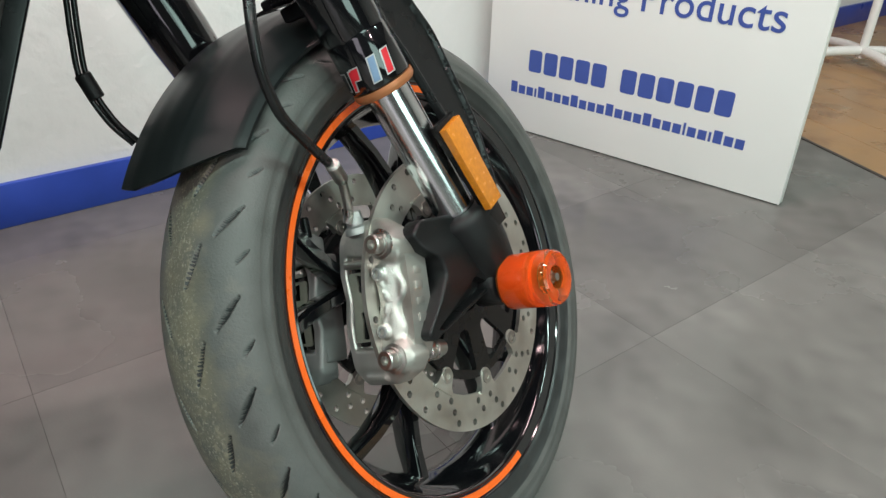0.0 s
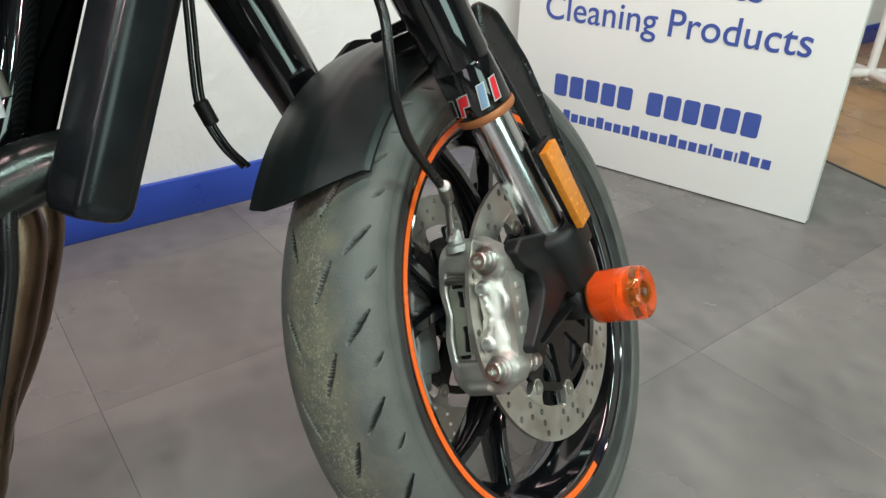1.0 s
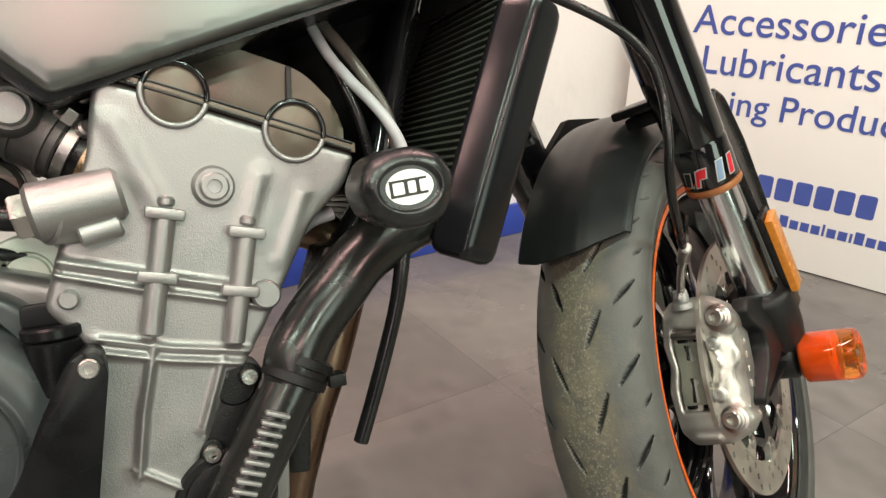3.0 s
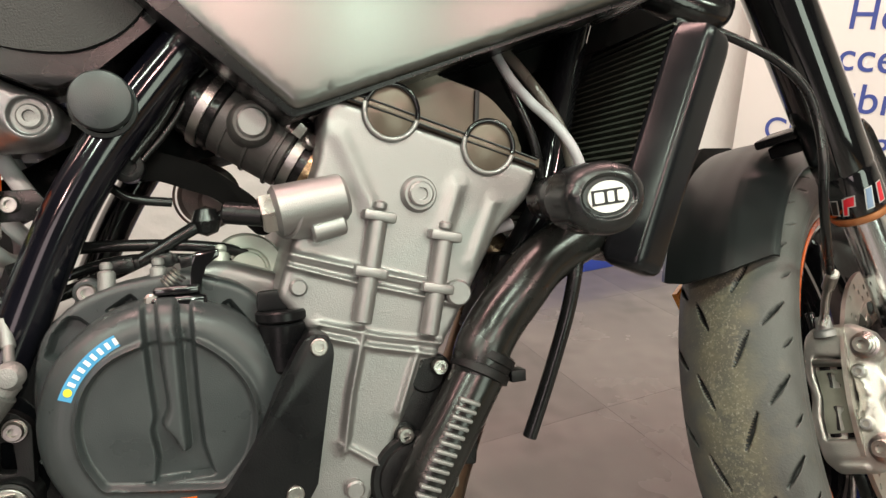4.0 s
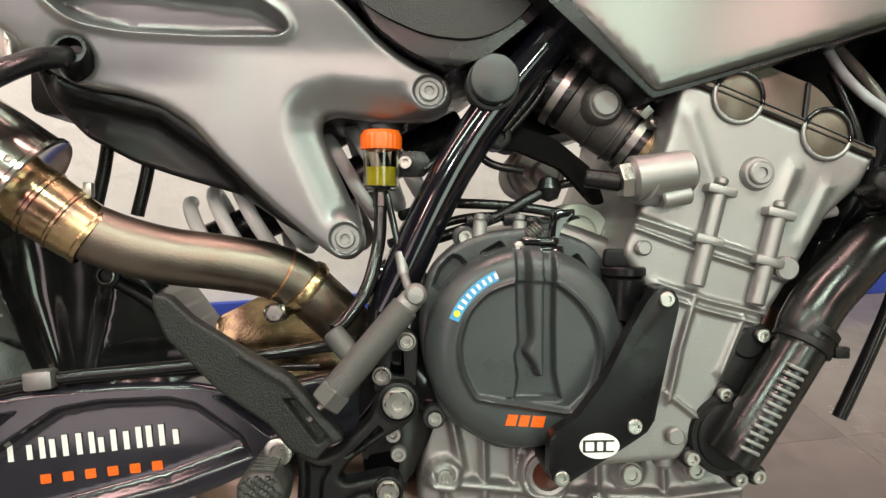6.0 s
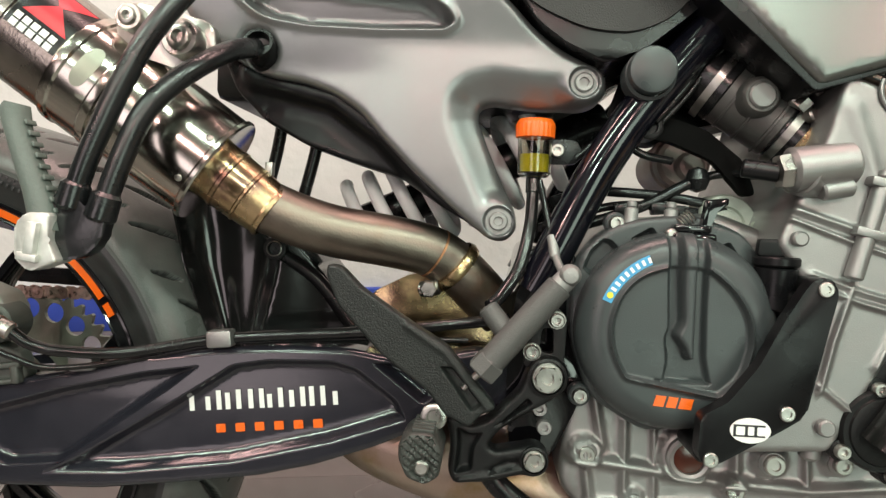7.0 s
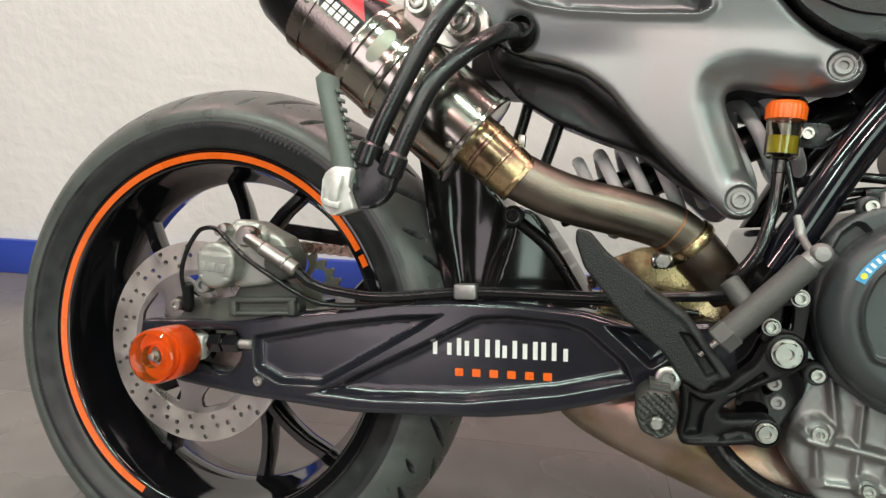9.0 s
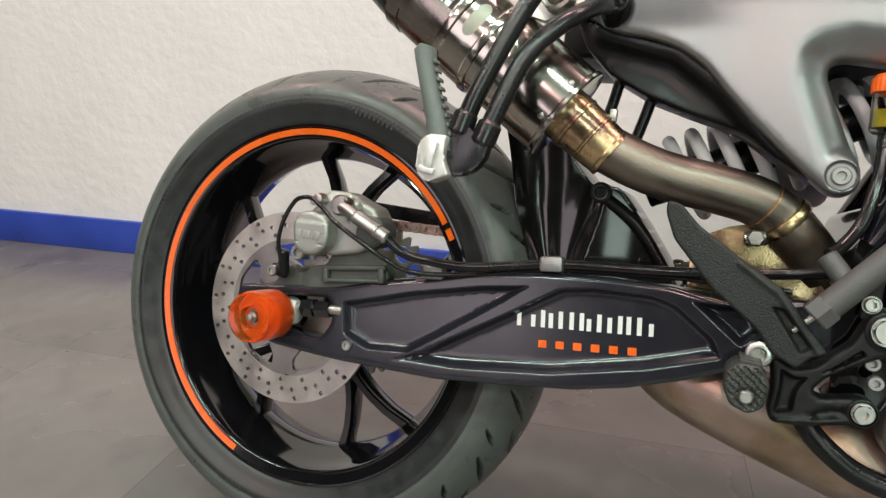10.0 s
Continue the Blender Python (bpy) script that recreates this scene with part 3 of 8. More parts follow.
def tyre(name, R, half, bead, cuts, periods, mat, parent, label, m, n_round=1500, depth=0.0065, crown=0.92, marks=()):
    """A tyre about the y axis with diagonal tread cuts sunk into it and painted darker."""
    ys, rs = [], []
    shoulder = bead + 0.55 * (R - bead) * 0.75
    for k in range(9):
        t = k / 9
        ys.append(half * (0.80 + 0.20 * math.sin(t * math.pi / 2)))
        rs.append(bead - 0.006 + (shoulder - bead + 0.006) * t)
    n_crown = 140
    for k in range(n_crown + 1):
        a = math.pi * k / n_crown
        ys.append(half * math.cos(a))
        rs.append(shoulder + (R - shoulder) * math.sin(a) ** crown)
    for k, d in ((1, 0.0010), (2, 0.0012), (3, -0.0004), (6, 0.0010), (7, 0.0010), (8, -0.0014)):
        ys[k] += d
    ys += [-y for y in ys[8::-1]]
    rs += rs[8::-1]
    ys, rs = np.array(ys), np.array(rs)
    arc = np.concatenate([[0], np.cumsum(np.hypot(np.diff(ys), np.diff(rs)))])
    v = arc - arc[-1] / 2
    th = np.linspace(0, 2 * math.pi, n_round, endpoint=False)
    P = 2 * math.pi * R / periods
    U, V = np.meshgrid(th * R, v, indexing="ij")
    U = U % P
    sink = np.zeros_like(U)
    for u0, v0, u1, v1, w in cuts:
        for s in (-P, 0, P):
            du, dv = u1 - u0, v1 - v0
            t = np.clip(((U - u0 - s) * du + (V - v0) * dv) / (du * du + dv * dv), 0, 1)
            d = np.hypot(U - u0 - s - t * du, V - v0 - t * dv)
            taper = w * (0.35 + 0.65 * np.sin(math.pi * np.clip(t, 0.05, 0.95)))
            sink = np.maximum(sink, np.clip((taper - d) / 0.0008, 0, 1))
    r = rs[None, :] - depth * sink
    X = np.stack([r * np.cos(th)[:, None], np.broadcast_to(ys, r.shape), r * np.sin(th)[:, None]], -1)
    k = len(ys)
    i, j = np.meshgrid(np.arange(n_round), np.arange(k - 1), indexing="ij")
    i2 = (i + 1) % n_round
    faces = np.stack([i * k + j, i * k + j + 1, i2 * k + j + 1, i2 * k + j], -1).reshape(-1, 4)
    # faces inside the cuts: their shade is painted with the sidewall's darker rubber
    dark = (sink[:, :-1] + sink[:, 1:] + sink[i2[:, 0]][:, :-1] + sink[i2[:, 0]][:, 1:] > 1.6).ravel()
    me = bpy.data.meshes.new(name)
    me.from_pydata(X.reshape(-1, 3).tolist(), [], faces.tolist())
    me.polygons.foreach_set("use_smooth", [True] * len(me.polygons))
    me.materials.append(mat)
    me.materials.append(SIDEWALL)
    me.polygons.foreach_set("material_index", [1 if rs[q % (k - 1)] < R - 0.050 and rs[q % (k - 1) + 1] < R - 0.050 or dark[q] else 0 for q in range(len(me.polygons))])
    ob = new(name, me)
    ob.parent, ob.matrix_basis = parent, m
    tagged(ob, label)
    # raised unreadable marks round the sidewall
    b = B()
    rng = random.Random(7)
    for a0, count, r0 in marks:
        for q in range(count):
            a = radians(a0 + q * 1.5)
            for sy in (-1, 1):
                hw = float(np.interp(r0, rs[:10], ys[:10]))
                box(b, (r0 * math.cos(a), sy * (hw + 0.0002), r0 * math.sin(a)), (0.006 * rng.uniform(0.6, 1.0), 0.0008, 0.0026), 0.0002, (0, -math.degrees(a), 0))
    if marks:
        tagged(part("raised_mark", b, SIDEWALL, ob), kind="stuff")
    return ob


def arc_band(bm, r0, r1, h0, h1, a0, a1, n=120):
    """A thin painted band on a wheel's right face, between two angles in degrees."""
    rows = []
    for i in range(n + 1):
        a = radians(a0 + (a1 - a0) * i / n)
        c, s = math.cos(a), math.sin(a)
        rows.append([bm.verts.new((r * c, y, r * s)) for r, y in ((r0, -h0), (r1, -h1), (r1, -h1 + 0.001), (r0, -h0 + 0.001))])
    for p, q in zip(rows, rows[1:]):
        for k in range(4):
            bm.faces.new((p[k], p[(k + 1) % 4], q[(k + 1) % 4], q[k]))
    bm.faces.new(rows[0])
    bm.faces.new(rows[-1])
    return bm


OUT = Matrix.Rotation(radians(90), 4, "X")


def wheel(name, label, half, phase, m):
    """A cast wheel: deep rim, hub, five pairs of thin spokes."""
    b = B()
    w = half
    lathe(b, [(0.236, w - 0.004), (0.235, w + 0.001), (0.2335, w + 0.0045), (0.231, w + 0.0045), (0.2300, w + 0.003), (0.219, w + 0.0008), (0.2175, w + 0.0016), (0.2160, w + 0.0005), (0.2145, w - 0.004), (0.212, w - 0.014), (0.207, w * 0.45), (0.198, w * 0.2), (0.196, 0),
              (0.198, -w * 0.2), (0.207, -w * 0.45), (0.213, -w + 0.012), (0.221, -w - 0.001), (0.231, -w - 0.004), (0.236, -w + 0.004), (0.222, -w + 0.012), (0.208, 0), (0.222, w - 0.012), (0.236, w - 0.004)], 128, OUT)
    rim = part(name, b, GLOSS, bike, label, m)
    b = B()
    lathe(b, [(0.024, 0.062), (0.045, 0.06), (0.05, 0.045), (0.038, 0.02), (0.036, 0), (0.038, -0.02), (0.05, -0.045), (0.045, -0.06), (0.024, -0.062), (0.024, 0.062)], 40, OUT)
    part("hub", b, GLOSS, rim)
    for k in range(5):
        for s in (-1, 1):
            centre = phase + 72 * k
            b = B()
            rings = []
            for t in (0, 0.25, 0.45, 0.55, 0.65, 0.8, 1):
                a, r = radians(centre + s * (4.2 - 2.0 * t + 13.2 * max(0.0, t - 0.45) ** 1.1 / 0.55 ** 1.1)), 0.036 + (0.203 - 0.036) * t
                wide, deep = 0.0085 - 0.0015 * math.sin(t * math.pi), 0.021 - 0.008 * t
                c = Vector((r * math.cos(a), 0, r * math.sin(a)))
                tang = Vector((-math.sin(a), 0, math.cos(a)))
                rings.append([c + tang * (wide * x) + Vector((0, deep * y, 0)) for x, y in ((-1, -0.7), (-0.6, -1), (0.6, -1), (1, -0.7), (1, 0.7), (0.6, 1), (-0.6, 1), (-1, 0.7))])
            loft(b, rings)
            part("spoke", b, GLOSS, rim)
    return rim


def disc(name, r_out, r_in, y, holes, parent, m, bobbins=0, phase=0.0, staggered=False):
    """A drilled brake disc; bobbins: the rivets that hold it to its carrier."""
    b = B()
    loops = [ring_points(0, 0, r_out, 96), ring_points(0, 0, r_in, 72)]
    for k in range(holes):
        a = 2 * math.pi * k / holes
        for q, da in (((0.17, 0.0), (0.50, 0.03)) if k % 2 else ((0.50, 0.0), (0.83, 0.03))) if staggered else ((0.22, 0.0), (0.5, 0.06), (0.78, 0.12)):
            if staggered or (k + int(q * 10)) % 3:
                r = r_in + (r_out - r_in) * q
                loops.append(ring_points(r * math.cos(a + da), r * math.sin(a + da), 0.0030 if staggered else 0.0036, 10))
    pierced(b, loops, y - 0.0024, y + 0.0024)
    d = part(name, b, DISC, parent, "drilled steel brake disc", m)
    for k in range(bobbins):
        a = phase + 2 * math.pi * k / bobbins
        x, z = (r_in - 0.0135) * math.cos(a), (r_in - 0.0135) * math.sin(a)
        b = B()
        t = Vector((math.cos(a), 0, math.sin(a)))
        n = Vector((-t.z, 0, t.x))
        pts = [Vector((x, 0, z)) + t * u + n * v for u, v in ((0.016, -0.017), (0.016, 0.017), (0.008, 0.0105), (0.0, 0.0095), (-0.007, 0.0075), (-0.0105, 0.0), (-0.007, -0.0075), (0.0, -0.0095), (0.008, -0.0105))]
        plate(b, [(p.x, p.z) for p in pts], y - 0.0045, y + 0.0026, 0.0012, 0.003)
        part("ear", b, DISC, d)
        b = B()
        lathe(b, [(0.0035, 0.0), (0.0035, 0.001), (0.0075, 0.0015), (0.0078, -0.003), (0.0078, -0.01)], 20, side(x, z, y - 0.0048))
        part("bobbin", b, STEEL, d)
    return d


# front wheel
front = wheel("front_wheel", "gloss black cast front wheel with an orange rim stripe", 0.046, 88, STEER)
P = 2 * math.pi * 0.3 / 24
cuts = []
for s in (-1, 1):
    o = 0 if s > 0 else P / 2
    cuts += [(o + 0.026, s * 0.040, o + 0.000, s * 0.060, 0.0026), (o + 0.068, s * 0.012, o + 0.034, s * 0.027, 0.0026), (o + 0.050, s * 0.058, o + 0.038, s * 0.068, 0.0018)]
tyre("front_tyre", 0.300, 0.0605, 0.2365, cuts, 24, MUDDY, front, "worn front tyre with dusty tread", Matrix())
b = B()
arc_band(b, 0.2212, 0.2280, 0.0483, 0.0499, 64, 283)
arc_band(b, 0.2212, 0.2280, 0.0483, 0.0499, 57, 61, 6)
part("rim_stripe", b, ORANGE, front, "orange rim stripe")
disc("brake_disc", 0.1515, 0.114, -0.064, 32, bike, STEER, 9, radians(-91.5))
disc("brake_disc", 0.1515, 0.114, 0.064, 32, bike, STEER, 9, radians(-91.5))
for y in (-0.064, 0.064):
    b = B()
    loops = [ring_points(0, 0, 0.098, 64), ring_points(0, 0, 0.026, 32)]
    for k in range(8):
        a = 2 * math.pi * (k + 0.5) / 8
        n = Vector((-math.sin(a), math.cos(a)))
        c = Vector((math.cos(a), math.sin(a)))
        loops.append(rounded([tuple(c * u + n * v) for u, v in ((0.045, -0.006), (0.088, -0.022), (0.088, 0.022), (0.045, 0.006))], 0.006, 3))
    pierced(b, loops, y - 0.003, y + 0.003)
    part("disc_carrier", b, SATIN, bike, "black disc carrier", STEER)

# rear wheel
rear = wheel("rear_wheel", "gloss black cast rear wheel with an orange rim stripe", 0.068, 83.7, REAR)
P = 2 * math.pi * 0.318 / 20
cuts = []
for s in (-1, 1):
    o = 0 if s > 0 else P / 2
    cuts += [(o + 0.005, s * 0.030, o + 0.045, s * 0.072, 0.0046), (o + 0.050, s * 0.010, o + 0.088, s * 0.040, 0.0048), (o + 0.066, s * 0.062, o + 0.086, s * 0.083, 0.0036)]
tyre("rear_tyre", 0.3155, 0.0845, 0.2365, cuts, 20, RUBBER, rear, "wide black rear tyre with slanting tread cuts", Matrix(), depth=0.009, crown=1.12, marks=((62, 14, 0.262), (66, 9, 0.256), (86, 2, 0.263), (96, 3, 0.262), (101, 6, 0.262), (118, 2, 0.262), (150, 6, 0.261), (168, 5, 0.262), (200, 8, 0.262), (250, 6, 0.262), (300, 9, 0.262)))
b = B()
arc_band(b, 0.2208, 0.2285, 0.0702, 0.0720, 35.2, 249)
arc_band(b, 0.2208, 0.2285, 0.0702, 0.0720, 29.8, 33.4, 6)
part("rim_stripe", b, ORANGE, rear, "orange rim stripe")
disc("rear_brake_disc", 0.120, 0.086, -0.098, 36, bike, REAR, staggered=True)
b = B()
pierced(b, [ring_points(0, 0, 0.087, 64)] + [rounded([(0.066 * math.cos(a - 0.42), 0.066 * math.sin(a - 0.42)), (0.08 * math.cos(a - 0.42), 0.08 * math.sin(a - 0.42)), (0.082 * math.cos(a), 0.082 * math.sin(a)), (0.08 * math.cos(a + 0.42), 0.08 * math.sin(a + 0.42)), (0.066 * math.cos(a + 0.42), 0.066 * math.sin(a + 0.42)), (0.05 * math.cos(a), 0.05 * math.sin(a))], 0.006, 3) for a in (0.3 + 2 * math.pi * k / 5 for k in range(5))] + [ring_points(0, 0, 0.03, 32)], -0.1, -0.095)
part("rear_disc_centre", b, STEEL, bike, "", REAR)
# sprocket and chain on the far side
b = B()
teeth = []
for k in range(41):
    for q, r in ((0, 0.1085), (0.32, 0.1175), (0.52, 0.1175), (0.84, 0.1085)):
        a = 2 * math.pi * (k + q) / 41
        teeth.append((r * math.cos(a), r * math.sin(a)))
loops = [teeth, ring_points(0, 0, 0.04, 32)]
for k in range(18):
    a = radians(71.3 + 20 * k)
    loops.append(ring_points(0.092 * math.cos(a), 0.092 * math.sin(a), 0.0125, 18))
pierced(b, loops, 0.092, 0.098)
part("sprocket", b, SPROCKET, bike, "steel rear sprocket with round holes", REAR)
b = B()
for k in range(30):
    x, z, wide = -0.02 + 0.0159 * k, 0.1125 + 0.002 * math.sin(k * 0.1), 0.0014 * (k % 2)
    for y in (0.0875 - wide, 0.1025 + wide):
        plate(b, rounded([(x - 0.0075, z), (x - 0.006, z - 0.007), (x, z - 0.0076), (x + 0.0080, z - 0.0048), (x + 0.0159, z - 0.0076), (x + 0.0219, z - 0.007), (x + 0.0234, z), (x + 0.0219, z + 0.007), (x + 0.0159, z + 0.0076), (x + 0.0080, z + 0.0048), (x, z + 0.0076), (x - 0.006, z + 0.007)], 0.004, 2), y - 0.0008, y + 0.0008, 0)
    cyl(b, (x, 0.084, z), (x, 0.106, z), 0.0038, n=10)
part("chain", b, CHAIN, bike, "oily brown drive chain", REAR)
b = B()
plate(b, rounded([(-0.040, 0.442), (-0.034, 0.463), (0.110, 0.4585), (0.290, 0.4620), (0.290, 0.446), (0.112, 0.4375)], 0.005, 3), 0.110, 0.118, 0.002)
part("chain_guard", b, SATIN, bike, "black chain guard over the chain")


# ---- front end, in the steered axes ----
def fork_x(z):
    return -0.0245 - (z - 0.0775) * 0.46


for s in (-1, 1):
    y = 0.102 * s
    ax = lambda z: (fork_x(z), y, z)
    b = B()
    cyl(b, ax(0.05), ax(0.25), 0.0215, n=40)
    st = part("fork_stanchion", b, CHROME, bike, "polished chrome fork tube", STEER)
    b = B()
    m, h = frame_to(ax(0.222), ax(0.66))
    lathe(b, [(0.0218, 0), (0.0292, 0.001), (0.0300, 0.003), (0.0300, 0.030), (0.0296, 0.033), (0.0296, 0.046), (0.0292, 0.047), (0.0292, 0.050), (0.0302, 0.053), (0.0305, 0.09), (0.0322, 0.12), (0.0328, 0.2), (0.0330, h), (0, h)], 64, m)
    leg = part("fork_tube", b, GLOSS, bike, "black anodised upper fork tube", STEER)
    b = B()
    m, h = frame_to(ax(0.214), ax(0.222))
    lathe(b, [(0.0216, 0), (0.0285, 0.0005), (0.0302, 0.003), (0.0304, 0.006), (0.0300, h), (0.0218, h)], 48, m)
    part("seal_ring", b, material("copper_orange_ring", (0.42, 0.15, 0.06), 0.4, 0.3), leg, "copper-orange fork seal ring")
    # decal band: outlined slanting shapes, a red one among silver ones
    m, h = frame_to(ax(0.224), ax(0.255))

    def band(corners, r, mat):
        b = B()
        (a0, h0), (a1, h1), (a2, h2), (a3, h3) = corners
        rows = []
        for i in range(7):
            u = i / 6
            rows.append([b.verts.new(m @ Vector((r * math.cos(radians(a + 88)), r * math.sin(radians(a + 88)), z))) for a, z in ((a0 + (a1 - a0) * u, h0 + (h1 - h0) * u), (a3 + (a2 - a3) * u, h3 + (h2 - h3) * u))])
        for p, q in zip(rows, rows[1:]):
            b.faces.new((p[0], q[0], q[1], p[1]))
        part("decal", b, mat, leg)

    if s < 0:
        for a0, a1, z0, z1, lean, mat in ((140, 154, 0.005, 0.021, 7, BLACKPRINT), (166, 173, 0.004, 0.022, 9, RED), (176, 190, 0.013, 0.023, 5, RED), (210, 222, 0.005, 0.026, 9, FORKBLUE), (238, 250, 0.006, 0.026, 8, RED)):
            e = 2.6
            band(((a0 - e, z0 - 0.0012), (a1 + e, z0 - 0.0012), (a1 + e + lean, z1 + 0.0012), (a0 - e + lean, z1 + 0.0012)), 0.0302, SILVERPRINT)
            band(((a0, z0), (a1, z0), (a1 + lean, z1), (a0 + lean, z1)), 0.0304, mat)
    # cast foot: a clamp round the tube, the axle's seat and two arms to the caliper
    b = B()
    m, h = frame_to(ax(0.088), ax(0.012))
    lathe(b, [(0.0222, -0.001), (0.0300, 0.0), (0.0335, 0.003), (0.0350, 0.010), (0.0355, 0.030), (0.0345, 0.050), (0.030, h * 0.95), (0, h)], 40, m)
    cyl(b, (0, y - 0.020, 0.004), (0, y + 0.016, 0.004), 0.026, n=36, c=0.004)
    arm_line = rounded([(0.030, 0.055), (-0.030, 0.084), (-0.098, 0.090), (-0.114, 0.079), (-0.104, 0.062), (-0.088, 0.050), (-0.085, 0.034), (-0.106, 0.010), (-0.127, -0.013), (-0.119, -0.022), (-0.014, 0.000), (0.034, 0.018)], 0.005, 3)
    arm_hollow = rounded([(-0.042, 0.020), (-0.016, 0.005), (-0.104, -0.0155), (-0.113, -0.0125)], 0.002, 2)
    relief(b, [arm_line], y + 0.008, lambda P, d: y - 0.014 + ease(d, 0.003) + 0.006 * ramp((0.02 - P[:, 1]) / 0.05) + 0.005 * ramp((P[:, 1] - 0.052) / 0.02) + sunk(P, arm_hollow, 0.011, 0.002), 0.0035, guides=[arm_hollow])
    part("fork_foot", b, MATTE, bike, "matte black cast fork foot", STEER, angle=50)


# the caliper's own axes: x out of the wheel, y forwards, z up along its face
CAL_AT = Matrix(((0.0, 0.9794, 0.2017, -0.1424), (-1.0, 0.0, 0.0, -0.0858), (0.0, -0.2017, 0.9794, 0.0268), (0, 0, 0, 1)))
cal_line = rounded([(-0.062, 0.070), (-0.052, 0.079), (-0.014, 0.079), (0.006, 0.067), (0.016, 0.054), (0.014, 0.041), (0.006, 0.033), (0.007, 0.025), (0.0125, 0.014), (0.010, 0.004), (0.0025, -0.004), (0.0035, -0.014), (0.0075, -0.024), (0.005, -0.033), (0.012, -0.041), (0.018, -0.052), (0.010, -0.066), (-0.012, -0.078), (-0.050, -0.079), (-0.062, -0.066), (-0.066, -0.044), (-0.069, -0.022), (-0.064, 0.004), (-0.069, 0.030), (-0.066, 0.052)], 0.004, 3)
cal_slot = rounded([(-0.054, 0.046), (-0.028, 0.042), (-0.026, 0.031), (-0.020, 0.020), (-0.0175, -0.002), (-0.0215, -0.018), (-0.0225, -0.042), (-0.055, -0.043), (-0.057, -0.020), (-0.053, 0.003), (-0.057, 0.026)], 0.003, 3)
CAL_BOLTS = ((0.000, 0.0525), (0.000, -0.0520))
CAL_PINS = ((-0.0115, 0.0262), (-0.0130, -0.0275))


def caliper_face(P, d):
    """The caliper's rear face: rounded rims, sloping ends, bolt seats, pin lugs with a web to the middle."""
    x, z = P[:, 0], P[:, 1]
    y = 0.007 + ease(d, 0.0045)
    y += 0.34 * np.maximum(0, np.abs(z) - 0.060) + 0.16 * np.maximum(0, -0.052 - x)
    y += 0.0045 * ramp((x + 0.006) / 0.012) * ramp((0.040 - np.abs(z)) / 0.008)
    for u, w in CAL_BOLTS:
        y -= 0.0065 * ramp((0.0155 - np.hypot(x - u, z - w)) / 0.004)
    for u, w in CAL_PINS:
        y -= 0.0040 * ramp((0.0082 - np.hypot(x - u, z - w)) / 0.0025)
    y += raised(P, [(-0.0115, 0.020), (-0.007, 0.003)], 0.003, 0.004) + raised(P, [(-0.0125, -0.021), (-0.008, -0.004)], 0.003, 0.004)
    y += raised(P, [(-0.044, -0.071), (-0.022, -0.071)], 0.0035, 0.005)
    return y


